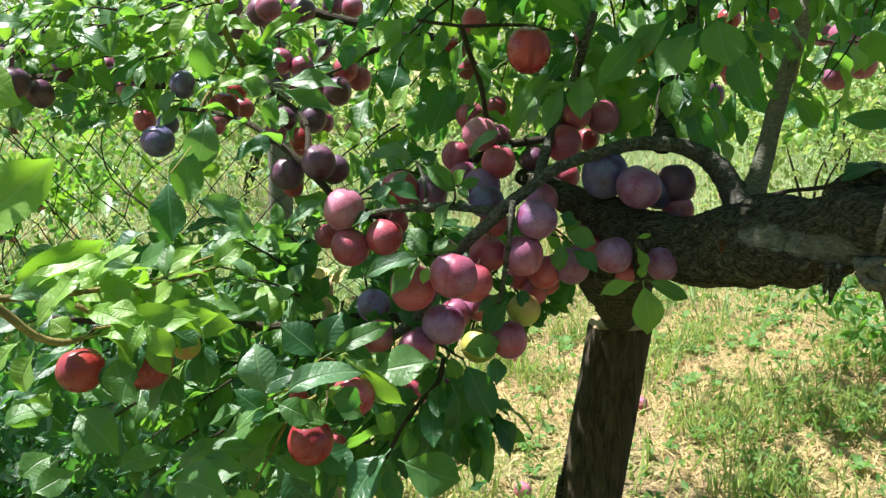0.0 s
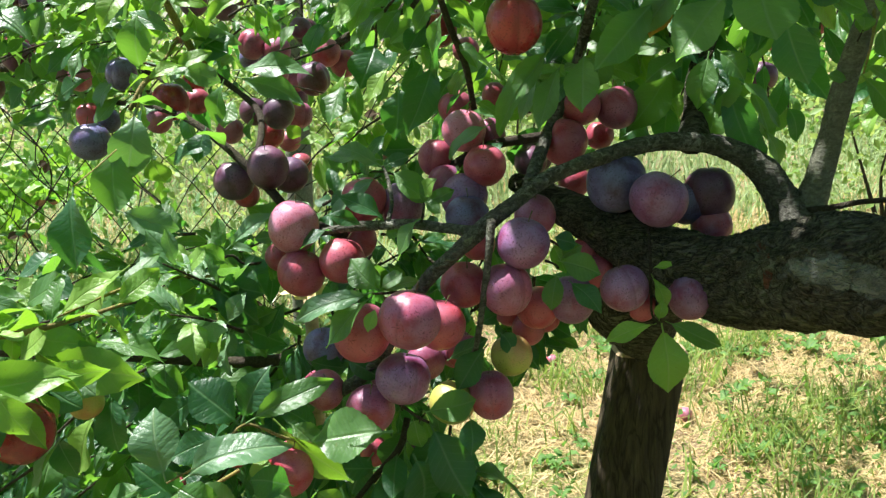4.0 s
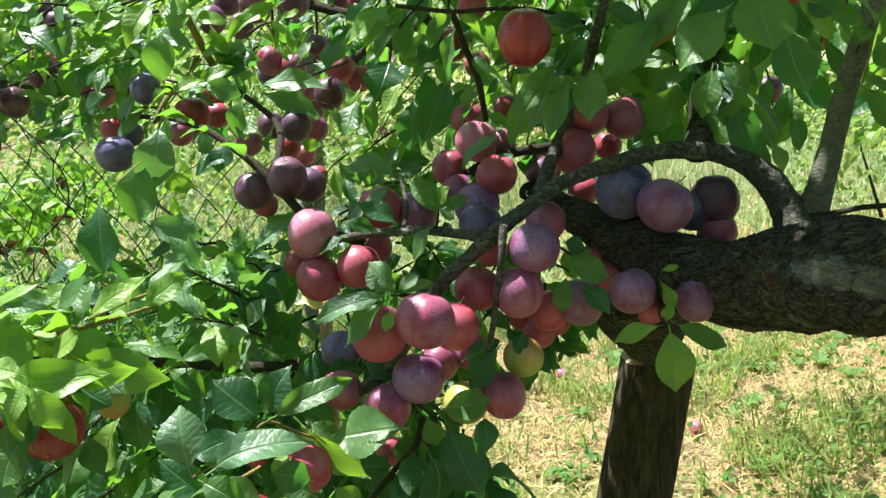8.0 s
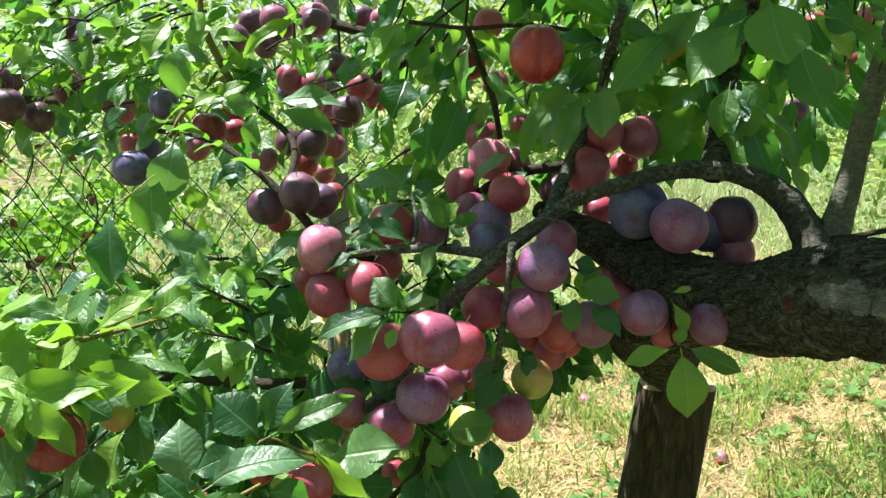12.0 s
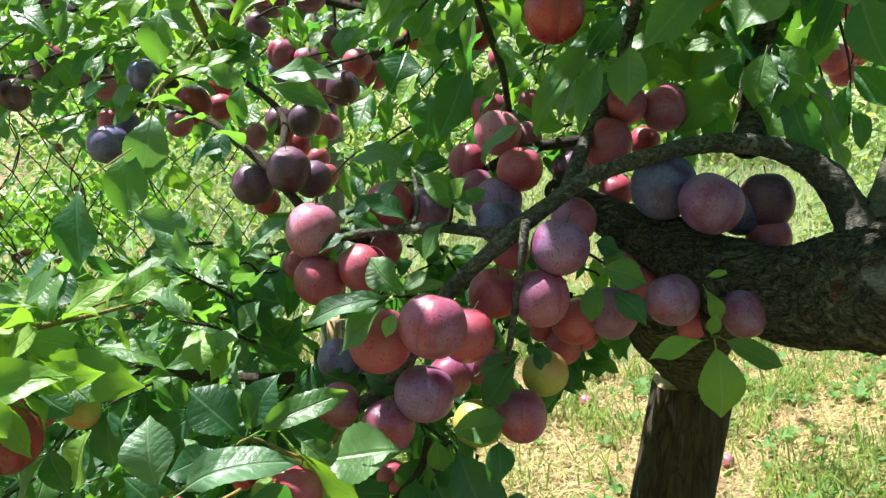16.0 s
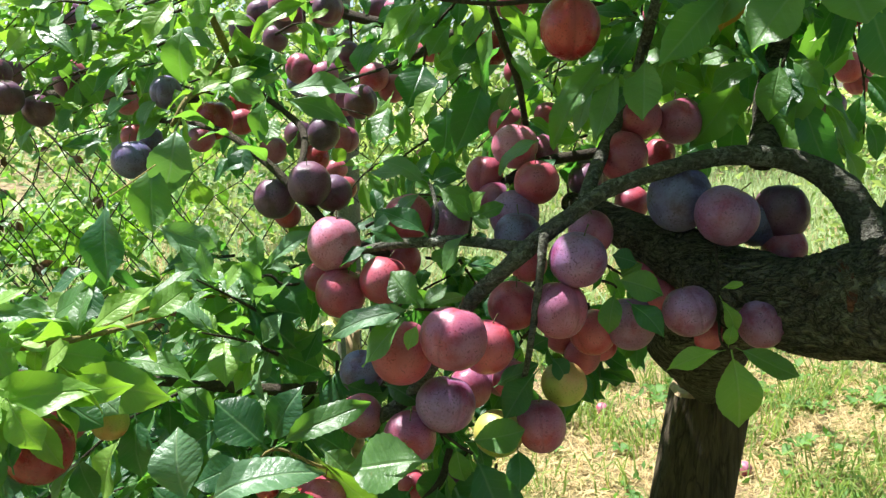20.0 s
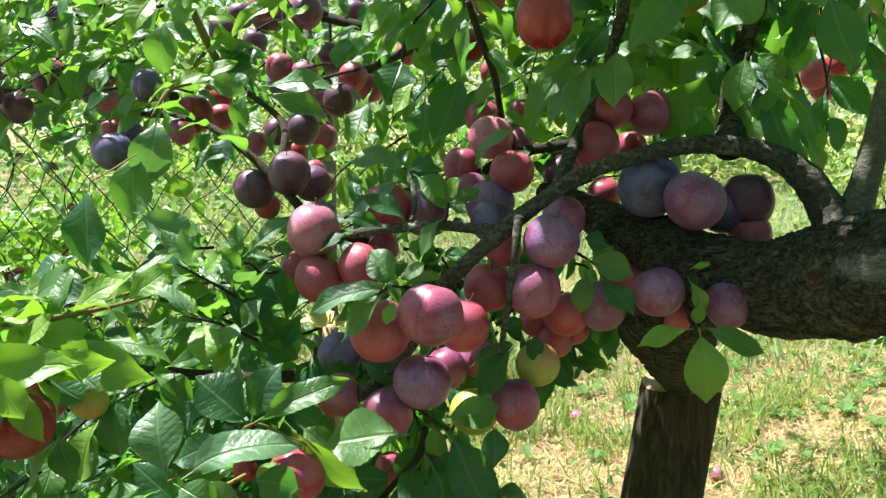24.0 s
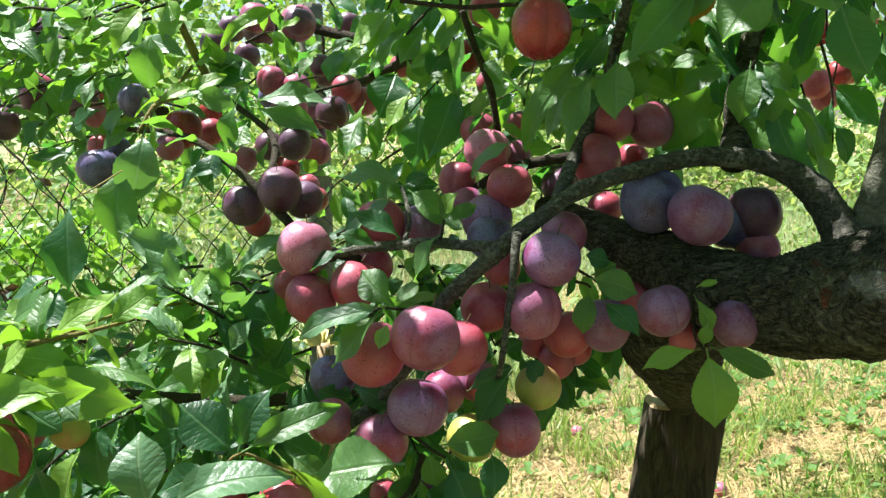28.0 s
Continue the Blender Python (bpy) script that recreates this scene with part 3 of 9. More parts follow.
def blades(name, material, count, area, height, lean, keep, label, seed, width=0.004, flat=False):
    """Bent blades of grass over an area; keep(x, y) gives the share that grows at a place."""
    rng = np.random.RandomState(seed)
    x0, x1, y0, y1 = area
    verts, faces = [], []
    for _ in range(count):
        x, y = rng.uniform(x0, x1), y0 + (y1 - y0) * rng.rand() ** 1.35
        if rng.rand() > keep(x, y):
            continue
        a, h = rng.uniform(0, 6.283), height * rng.uniform(0.4, 1.25)
        b = a + rng.normal(0, 0.5)
        w = width * rng.uniform(0.6, 1.3)
        k = lean * rng.uniform(0.3, 1.4)
        z = ground_height(x, y) - 0.004
        cx, cy = -math.sin(a) * w, math.cos(a) * w
        dx, dy = math.cos(b), math.sin(b)
        m = (x + dx * h * k * 0.35, y + dy * h * k * 0.35, z + h * (0.25 if flat else 0.6))
        t = (x + dx * h * k, y + dy * h * k, z + h * (0.12 if flat else max(0.3, 1 - 0.45 * k)))
        i = len(verts)
        verts += [(x - cx, y - cy, z), (x + cx, y + cy, z), (m[0] + cx * 0.8, m[1] + cy * 0.8, m[2]), (m[0] - cx * 0.8, m[1] - cy * 0.8, m[2]), t]
        faces += [(i, i + 1, i + 2, i + 3), (i + 3, i + 2, i + 4)]
    return tagged(new(name, mesh_of(name, verts, faces, material, False)), label, "grass", "", "stuff")


def leafy_mass(name, material, count, centre, spread, size, label, category, seed, kind="stuff", parent=None, facing_up=0.6):
    """Many small separate leaves about a centre, thicker towards the middle of several clumps."""
    rng = np.random.RandomState(seed)
    clumps = rng.normal(0, 0.45, (max(5, count // 90), 3))
    verts, faces, uvs = [], [], []
    for _ in range(count):
        c = clumps[rng.randint(len(clumps))]
        p = np.array(centre) + (c + rng.normal(0, 0.2, 3)) * np.array(spread)
        if p[2] < 0.01:
            p[2] = rng.uniform(0.01, 0.2)
        d = rng.normal(0, 1, 3) + np.array((0, -0.2, -0.1))
        d /= np.linalg.norm(d)
        n = rng.normal(0, 0.6, 3) + np.array((0, -0.3, facing_up))
        s = np.cross(d, n)
        s /= np.linalg.norm(s) + 1e-6
        h = size * rng.uniform(0.6, 1.3)
        up = np.cross(s, d)
        i = len(verts)
        q = p + d * h * 0.45 - up * h * 0.03
        verts += [tuple(p), tuple(q + s * h * 0.24 + up * h * 0.08), tuple(p + d * h - up * h * 0.12), tuple(q - s * h * 0.24 + up * h * 0.08), tuple(q)]
        faces += [(i, i + 1, i + 4), (i + 1, i + 2, i + 4), (i + 2, i + 3, i + 4), (i + 3, i, i + 4)]
        uvs += [(0.5, 0), (0.74, 0.45), (0.5, 1), (0.26, 0.45), (0.5, 0.45)]
    me = mesh_of(name, verts, faces, material, True, uvs)
    if parent is not None:
        return part(name, me, parent, label)
    return tagged(new(name, me), label, category, "", kind)


build_ground()


def straw_share(x, y):
    return 0.25 + 0.75 * max(0.0, min(1.0, 0.66 + 1.7 * noise.noise(Vector((x * 1.3, y * 0.9, 7))) + 0.5 * noise.noise(Vector((x * 5, y * 5, 7)))))


def green_share(x, y):
    return max(0.16, 1.08 - straw_share(x, y))


def tuft_share(x, y):
    return 1.0 if noise.noise(Vector((x * 3.1, y * 3.1, 9))) + 0.5 * noise.noise(Vector((x * 9, y * 9, 4))) > 0.19 else 0.05


def faded(share, area, width=0.8):
    """The same share, thinning out unevenly towards the area's borders."""
    x0, x1, y0, y1 = area

    def inner(x, y):
        edge = min(x - x0, x1 - x, y - y0, y1 - y) / width + 0.9 * noise.noise(Vector((x * 2.3, y * 2.3, 40)))
        return share(x, y) * max(0.0, min(1.0, edge))
    return inner


blades("dry_grass", STRAW, 260000, (-3.2, 4.2, 0.4, 7.0), 0.08, 1.6, faded(straw_share, (-3.2, 4.2, 0.4, 7.0)), "flattened straw-coloured mown grass", 2, 0.0019, True)
blades("grass", GRASS, 62000, (-3.4, 4.6, 0.3, 8.0), 0.072, 1.2, faded(green_share, (-3.4, 4.6, 0.3, 8.0)), "short green grass with seeding blades", 3, 0.0026)
blades("lawn", GRASS, 90000, (-8.0, 8.0, -5.0, 1.6), 0.07, 1.0, lambda x, y: 1.0, "short mown grass of the orchard", 4, 0.005)
blades("lawn", GRASS, 60000, (3.2, 9.0, 0.0, 11.0), 0.07, 1.0, lambda x, y: 1.0, "short mown grass of the orchard", 7, 0.005)
blades("tall_grass", PALE_GRASS, 22000, (-4.5, 4.5, 3.3, 10.0), 0.30, 0.9, lambda x, y: 1.0 if x < 0.3 or y > 5 else 0.1, "tall pale sunlit grass beyond the fence", 5, 0.004)
blades("grass_tufts", TUFT, 60000, (-1.6, 3.4, 0.9, 5.2), 0.14, 1.05, faded(tuft_share, (-1.6, 3.4, 0.9, 5.2), 0.5), "longer tufts of green grass", 6, 0.0026)


blades("shade_grass", TUFT, 34000, (-2.4, -0.05, 0.7, 3.4), 0.16, 0.8, faded(lambda x, y: 1.0, (-2.4, -0.05, 0.7, 3.4), 0.6), "long green grass under the low branches", 16, 0.003)


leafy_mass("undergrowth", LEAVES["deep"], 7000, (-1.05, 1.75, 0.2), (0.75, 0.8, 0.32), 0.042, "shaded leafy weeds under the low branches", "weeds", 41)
leafy_mass("undergrowth", LEAVES["mid"], 3000, (-1.0, 2.3, 0.18), (0.9, 0.6, 0.28), 0.036, "small leafy weeds by the fence", "weeds", 42)


def weeds(count, label):
    """Rosettes of broad leaves, flat on the ground."""
    rng = np.random.RandomState(8)
    verts, faces, uvs = [], [], []
    for _ in range(count):
        cx, cy, n, size = rng.uniform(-0.6, 2.6), rng.uniform(1.6, 4.4), rng.randint(4, 9), rng.uniform(0.02, 0.05)
        z = ground_height(cx, cy)
        for k in range(n):
            a = 6.283 * k / n + rng.normal(0, 0.3)
            u, s, r = np.array((math.cos(a), math.sin(a))), np.array((-math.sin(a), math.cos(a))), size * rng.uniform(0.6, 1.3)
            i = len(verts)
            for t, w, h in ((0.05, 0.05, 0.0), (0.5, 0.26, 0.5), (0.8, 0.2, 0.55), (1.0, 0.0, 0.35)):
                for sg in (-1, 0, 1):
                    q = np.array((cx, cy)) + u * r * t + s * r * w * sg
                    verts.append((q[0], q[1], z + 0.015 + r * h * (0.9 if sg else 0.75)))
                    uvs.append((0.5 + w * sg, t))
            for a2 in range(3):
                for b2 in range(2):
                    f0 = i + a2 * 3 + b2
                    faces.append((f0, f0 + 1, f0 + 4, f0 + 3))
    return tagged(new("weeds", mesh_of("weeds", verts, faces, WEED, True, uvs)), label, "weeds", "", "stuff")


leafy_mass("clover", WEED, 1500, (1.35, 2.5, 0.05), (1.3, 1.1, 0.05), 0.028, "patches of clover and small weeds in the grass", "weeds", 43)
weeds(360, "low broad-leaved weeds in the grass")


def bush(label, x, y, height, wide, count, size, tone, seed):
    base = new("bush")
    base.location = (x, y, 0)
    rnd = random.Random(seed)
    for k in range(4):
        a = rnd.random() * 6.28
        pts = [(0.03 * math.cos(a), 0.03 * math.sin(a), 0, 0.014), (0.1 * wide * math.cos(a), 0.1 * wide * math.sin(a), height * 0.3, 0.008), (0.2 * wide * math.cos(a + 0.4), 0.2 * wide * math.sin(a + 0.4), height * 0.55, 0.003)]
        part("stem", limb_mesh("stem", pts, BARK_TWIG, 6, 4), base)
    leafy_mass("foliage", tone, count, (0, 0, height * 0.55), (wide * 0.55, wide * 0.5, height * 0.5), size, "", "", seed, "stuff", base)
    return tagged(base, label, "bush")


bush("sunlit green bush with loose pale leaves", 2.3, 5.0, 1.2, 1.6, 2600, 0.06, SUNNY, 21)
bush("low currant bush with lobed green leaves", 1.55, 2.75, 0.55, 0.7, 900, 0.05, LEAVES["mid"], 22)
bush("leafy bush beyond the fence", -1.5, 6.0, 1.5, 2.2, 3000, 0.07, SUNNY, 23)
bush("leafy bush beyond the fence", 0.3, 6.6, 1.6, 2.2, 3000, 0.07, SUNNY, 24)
bush("shaded leafy bush beyond the fence", -3.2, 7.0, 2.0, 2.4, 2600, 0.08, LEAVES["mid"], 25)
bush("leafy bush at the orchard edge", 3.6, 7.5, 1.9, 2.4, 2600, 0.08, LEAVES["mid"], 26)
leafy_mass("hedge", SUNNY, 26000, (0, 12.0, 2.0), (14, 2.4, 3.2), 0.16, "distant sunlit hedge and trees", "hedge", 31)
# Added behind the camera, never in view: blocks sky light from that side.
leafy_mass("hedge", LEAVES["mid"], 11000, (0, -4.6, 1.9), (9, 1.2, 2.4), 0.24, "unseen hedge added behind the camera to cut sky fill", "hedge", 33)
leafy_mass("climbing_weeds", LEAVES["mid"], 1300, (-1.75, 3.2, 0.55), (1.1, 0.22, 0.75), 0.045, "thin leafy weeds climbing the fence", "weeds", 34)
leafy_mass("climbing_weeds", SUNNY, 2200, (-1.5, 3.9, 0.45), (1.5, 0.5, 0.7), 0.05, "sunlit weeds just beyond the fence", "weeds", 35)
leafy_mass("broad_weeds", LEAVES["lime"], 420, (-2.08, 3.75, 0.66), (0.75, 0.5, 0.34), 0.12, "broad-leaved green weeds just beyond the fence", "weeds", 36)
leafy_mass("far_trees", LEAVES["mid"], 16000, (0, 17.0, 4.5), (22, 2.5, 6.0), 0.3, "green trees far behind the orchard", "trees", 32)


# ---- fence ----
def fence(y, x0, x1, top, cell=0.07):
    base = new("fence")
    base.location = (0, y, 0)
    tagged(base, "rusty sagging chain-link fence with old wooden posts", "fence")
    n = int((x1 - x0) / cell)
    steps = int(top / cell / 1.1)

    def bend(x, z, s):
        v = Vector((x * 1.4, z * 1.6, 2))
        return (x + 0.09 * noise.noise(v) + 0.045 * noise.noise(v * 6), 0.06 * noise.noise(v + Vector((5, 0, 0))) + s, z + 0.06 * noise.noise(v + Vector((9, 0, 0))) + 0.03 * noise.noise(v * 5), 0.0027)

    for k in range(n):
        pts = [bend(x0 + cell * (k + (j + k) % 2), 0.03 + j * cell * 1.1, 0.002 * (1 if j % 2 else -1)) for j in range(steps + 1)]
        part("wire", limb_mesh("wire", pts, WIRE, 4, 1), base)
    for x, r in ((-0.62, 0.045), (-2.3, 0.05)):
        part("fence_post", limb_mesh("fence_post", [(x, 0.07, -0.1, r), (x + 0.02, 0.07, 0.7, r * 0.96), (x + 0.01, 0.07, 1.42, r * 0.9)], BARK_GREY, 14, 8, 0.1, 0.08, 40), base, "grey weathered round fence post")
    rnd = random.Random(3)
    for k in range(16):
        x = rnd.uniform(-2.2, -0.4)
        pts = [bend(x + 0.12 * math.sin(j * 1.3 + k), 0.05 + 0.13 * j, rnd.uniform(-0.03, 0.03)) for j in range(rnd.randint(5, 9))]
        vine = part("vine", limb_mesh("vine", pts, BARK_TWIG, 4, 3), base, "withered climbing vine")
        for q in pts[1:]:
            for _ in range(2):
                d = Vector((rnd.gauss(0, 1), rnd.gauss(-0.4, 0.5), rnd.gauss(-0.4, 0.6))).normalized() * rnd.uniform(0.03, 0.06)
                part("leaf", LEAF_MESHES[rnd.choice(("deep", "mid", "withered", "mid", "withered", "withered")), rnd.randrange(6), "small"], vine, "", leaf_pose(q[:3], Vector(q[:3]) + d, rnd.gauss(0, 40), 1.3))
    return base


fence(3.0, -3.2, -0.25, 1.25)


# ---- the plum tree ----
TREE = new("plum_tree")
TREE.location = (0, 0, 0)
tagged(TREE, "old plum tree with a low crooked limb full of fruit", "tree")
part('low_limb', limb_mesh('low_limb', [(0.98, 0.8, 0.99, 0.062), (0.7, 0.79, 0.955, 0.047), (0.442, 0.8, 0.94, 0.0365), (0.412, 0.815, 0.935, 0.0385), (0.385, 0.862, 0.907, 0.0455), (0.365, 0.881, 0.906, 0.048), (0.332, 0.919, 0.892, 0.0463), (0.292, 0.951, 0.878, 0.0402), (0.245, 0.977, 0.887, 0.0344), (0.2, 1.006, 0.908, 0.0271), (0.163, 1.034, 0.922, 0.0204), (0.133, 1.057, 0.937, 0.0149), (0.101, 1.089, 0.947, 0.0099)], LIMB_BARK, 96, 22, 0.08, 0.055, 90), TREE, 'thick grey-brown furrowed limb')
part('trunk', limb_mesh('trunk', [(1.06, 0.82, -0.08, 0.15), (1.03, 0.80, 0.15, 0.115), (1.01, 0.80, 0.6, 0.10), (1.00, 0.80, 1.0, 0.098), (1.03, 0.84, 1.5, 0.075), (1.0, 0.9, 2.0, 0.05), (0.9, 1.0, 2.5, 0.02)], BARK, 40, 12, 0.12, 0.1, 60), TREE, 'thick furrowed trunk')
part('bough', limb_mesh('bough', [(1.02, 0.82, 1.3, 0.06), (0.8, 0.9, 1.62, 0.045), (0.5, 0.95, 1.78, 0.03), (0.1, 0.9, 1.8, 0.012)], BARK, 20, 8, 0.1, 0.08, 80), TREE)
part('stub_limb', limb_mesh('stub_limb', [(0.229, 1, 0.873, 0.044), (0.223, 1.03, 0.836, 0.049), (0.241, 1.106, 0.788, 0.04), (0.262, 1.204, 0.736, 0.0295), (0.284, 1.29, 0.692, 0.0255), (0.297, 1.335, 0.665, 0.0245)], LIMB_BARK, 40, 10, 0.12, 0.07, 80), TREE)
part('arched_branch', limb_mesh('arched_branch', [(0.365, 0.991, 0.908, 0.0225), (0.354, 1.005, 0.937, 0.0164), (0.335, 1.011, 0.967, 0.0138), (0.307, 1.012, 0.987, 0.0106), (0.274, 1.01, 0.996, 0.0091), (0.235, 1.002, 0.998, 0.0082), (0.195, 0.987, 0.992, 0.0074), (0.156, 0.965, 0.983, 0.0067), (0.126, 0.95, 0.973, 0.0066), (0.097, 0.932, 0.955, 0.0066), (0.071, 0.923, 0.936, 0.0073), (0.046, 0.912, 0.915, 0.0066), (0.017, 0.916, 0.885, 0.0063), (-0.007, 0.926, 0.843, 0.0063), (-0.029, 0.906, 0.812, 0.0061), (-0.055, 0.9, 0.792, 0.0055), (-0.081, 0.905, 0.776, 0.0041)], BARK_BRANCH, 28, 12, 0.10, 0.09, 130), TREE, 'arched bare branch with lichen')
part('upright_stem', limb_mesh('upright_stem', [(0.374, 1.006, 0.922, 0.0191), (0.38, 1.003, 0.953, 0.0134), (0.389, 1.003, 0.999, 0.0111), (0.396, 0.995, 1.058, 0.0103), (0.408, 0.992, 1.113, 0.0097), (0.417, 0.989, 1.166, 0.0091), (0.424, 0.992, 1.223, 0.0073)], BARK_GREY, 28, 10, 0.06, 0.05, 110), TREE, 'smooth grey upright stem')
part('short_limb', limb_mesh('short_limb', [(0.269, 1.02, 0.995, 0.0167), (0.274, 1.042, 1.017, 0.0114), (0.279, 1.062, 1.052, 0.0098), (0.291, 1.073, 1.097, 0.0092), (0.304, 1.073, 1.141, 0.0080), (0.313, 1.075, 1.195, 0.0067)], BARK, 20, 8, 0.12, 0.08, 120), TREE)
POST_TOP, POST_FOOT = (0.297, 1.335, 0.664), (0.185, 1.237, -0.05)
twig(TREE, [(0.066, 0.925, 0.931, 0.0051), (0.039, 0.949, 0.928, 0.0048), (0.005, 0.969, 0.928, 0.0049), (-0.031, 0.992, 0.922, 0.0051), (-0.062, 1.005, 0.917, 0.0046), (-0.095, 1.022, 0.908, 0.0041)], BARK_BRANCH, tones=('mid','deep'), count=5, size=0.05, seed=1)
twig(TREE, [(0.077, 0.912, 0.944, 0.0040), (0.075, 0.901, 0.92, 0.0035), (0.071, 0.898, 0.885, 0.0030), (0.065, 0.899, 0.842, 0.0026), (0.061, 0.905, 0.823, 0.0026)], BARK_BRANCH, seed=2)
twig(TREE, [(0.111, 0.957, 0.964, 0.0069), (0.122, 0.997, 0.988, 0.0066), (0.139, 1.033, 1.02, 0.0062), (0.156, 1.042, 1.056, 0.0057), (0.164, 1.03, 1.094, 0.0055), (0.169, 1.014, 1.12, 0.0049), (0.177, 1.011, 1.151, 0.0043)], BARK_BRANCH, tones=('mid','deep'), count=14, size=0.075, seed=3, droop=0.8, start=0.4)
twig(TREE, [(0.164, 1.085, 1.001, 0.0054), (0.119, 1.08, 0.994, 0.0054), (0.083, 1.087, 0.988, 0.0055), (0.052, 1.092, 0.974, 0.0056), (0.02, 1.095, 0.952, 0.0050)], tones=('mid','deep'), count=6, size=0.05, seed=4)
twig(TREE, [(0.367, 0.994, 0.934, 0.0038), (0.386, 0.983, 0.938, 0.0032), (0.406, 0.97, 0.946, 0.0026), (0.43, 0.957, 0.951, 0.0026), (0.473, 0.946, 0.959, 0.0025)], seed=5)
twig(TREE, [(-0.048, 1.037, 0.768, 0.0068), (-0.083, 1.056, 0.766, 0.0070), (-0.134, 1.081, 0.752, 0.0072), (-0.185, 1.096, 0.739, 0.0067), (-0.235, 1.103, 0.735, 0.0068), (-0.3, 1.109, 0.736, 0.0061), (-0.368, 1.105, 0.741, 0.0055), (-0.455, 1.109, 0.739, 0.0048), (-0.544, 1.114, 0.744, 0.0042)], tones=('mid','deep','mid'), count=30, size=0.06, seed=6, droop=0.6, start=0.25)
twig(TREE, [(-0.075, 1.043, 0.9, 0.0054), (-0.109, 1.064, 0.907, 0.0049), (-0.142, 1.076, 0.922, 0.0050), (-0.162, 1.085, 0.941, 0.0050), (-0.211, 1.107, 0.983, 0.0045), (-0.267, 1.142, 1.013, 0.0040), (-0.323, 1.184, 1.023, 0.0035), (-0.39, 1.224, 1.027, 0.0029)], tones=('mid','deep'), count=9, size=0.055, seed=7, start=0.4)
twig(TREE, [(-0.179, 1.101, 0.972, 0.0038), (-0.186, 1.156, 0.999, 0.0040), (-0.201, 1.193, 1.019, 0.0041), (-0.233, 1.217, 1.041, 0.0035), (-0.271, 1.241, 1.063, 0.0043), (-0.285, 1.244, 1.079, 0.0043)], tones=('mid','deep'), count=6, size=0.05, seed=8, start=0.4)
twig(TREE, [(-0.275, 1.242, 1.067, 0.0043), (-0.289, 1.245, 1.085, 0.0050), (-0.309, 1.251, 1.12, 0.0050), (-0.32, 1.238, 1.161, 0.0042), (-0.322, 1.238, 1.208, 0.0042)], BARK_YOUNG, tones=('lime','mid'), count=14, size=0.055, seed=18, start=0.0)
twig(TREE, [(-0.285, 1.244, 1.079, 0.0036), (-0.306, 1.206, 1.065, 0.0035), (-0.317, 1.159, 1.054, 0.0033), (-0.331, 1.14, 1.023, 0.0026)], BARK_YOUNG, tones=('lime','mid'), count=4, size=0.05, seed=9)
twig(TREE, [(-0.039, 1.553, 1.154, 0.0081), (-0.098, 1.574, 1.123, 0.0074), (-0.156, 1.586, 1.1, 0.0075), (-0.21, 1.607, 1.064, 0.0067), (-0.246, 1.63, 1.036, 0.0059)], tones=('mid','deep'), count=14, size=0.055, seed=10)
twig(TREE, [(0.021, 1.606, 1.128, 0.0084), (-0.122, 1.623, 1.152, 0.0085), (-0.242, 1.653, 1.181, 0.0087), (-0.348, 1.686, 1.216, 0.0079)], tones=('mid','deep'), count=14, size=0.055, seed=11)
twig(TREE, [(-0.431, 1.445, 1.051, 0.0069), (-0.567, 1.544, 1.05, 0.0075), (-0.688, 1.591, 1.058, 0.0078), (-0.817, 1.636, 1.061, 0.0081), (-0.968, 1.626, 1.065, 0.0070)], tones=('mid','deep'), count=16, size=0.06, seed=12)
twig(TREE, [(0.023, 1.106, 1.139, 0.0036), (0.035, 1.12, 1.103, 0.0037), (0.049, 1.124, 1.067, 0.0038), (0.058, 1.125, 1.02, 0.0032)], tones=('mid','deep'), count=8, size=0.05, seed=13)
twig(TREE, [(-0.032, 1.059, 1.143, 0.0023), (0.026, 1.062, 1.136, 0.0023), (0.072, 1.066, 1.138, 0.0023), (0.117, 1.057, 1.134, 0.0023), (0.157, 1.035, 1.12, 0.0028)], tones=('mid','lime'), count=8, size=0.055, seed=14)
twig(TREE, [(-0.36, 0.797, 0.872, 0.0028), (-0.345, 0.819, 0.869, 0.0028), (-0.314, 0.842, 0.865, 0.0029), (-0.28, 0.888, 0.864, 0.0021), (-0.251, 0.935, 0.866, 0.0016)], BARK_YOUNG, tones=('lime','lime','mid'), count=14, size=0.06, seed=15)
twig(TREE, [(-0.355, 0.774, 0.866, 0.0031), (-0.326, 0.783, 0.847, 0.0032), (-0.305, 0.793, 0.839, 0.0028), (-0.284, 0.816, 0.836, 0.0019)], BARK_YOUNG, tones=('lime','lime'), count=8, size=0.055, seed=16)
twig(TREE, [(0.001, 0.898, 0.765, 0.0031), (-0.005, 0.882, 0.744, 0.0031), (-0.023, 0.876, 0.724, 0.0026), (-0.045, 0.858, 0.7, 0.0026), (-0.063, 0.848, 0.666, 0.0020)], tones=('deep','mid'), count=12, size=0.065, seed=17, droop=0.6)
twig(TREE, [(-0.307, 1.598, 1.199, 0.0028), (-0.303, 1.587, 1.154, 0.0028), (-0.301, 1.577, 1.108, 0.0019)], seed=31)
twig(TREE, [(-0.253, 1.688, 1.194, 0.0030), (-0.25, 1.682, 1.165, 0.0030), (-0.248, 1.675, 1.134, 0.0020)], seed=32)
plum("dark", -0.433, 1.667, 1.164, 0.0496)
plum("dark", -0.425, 1.739, 1.198, 0.0496)
plum("rose", -0.289, 1.435, 1.178, 0.0432)
plum("dark", -0.444, 1.872, 1.161, 0.0496)
plum("dark", -0.24, 1.489, 1.177, 0.0432)
plum("dark", -0.207, 1.477, 1.114, 0.0328)
plum("rose", -0.278, 1.466, 1.092, 0.0432)
plum("rose", -0.242, 1.467, 1.082, 0.0432)
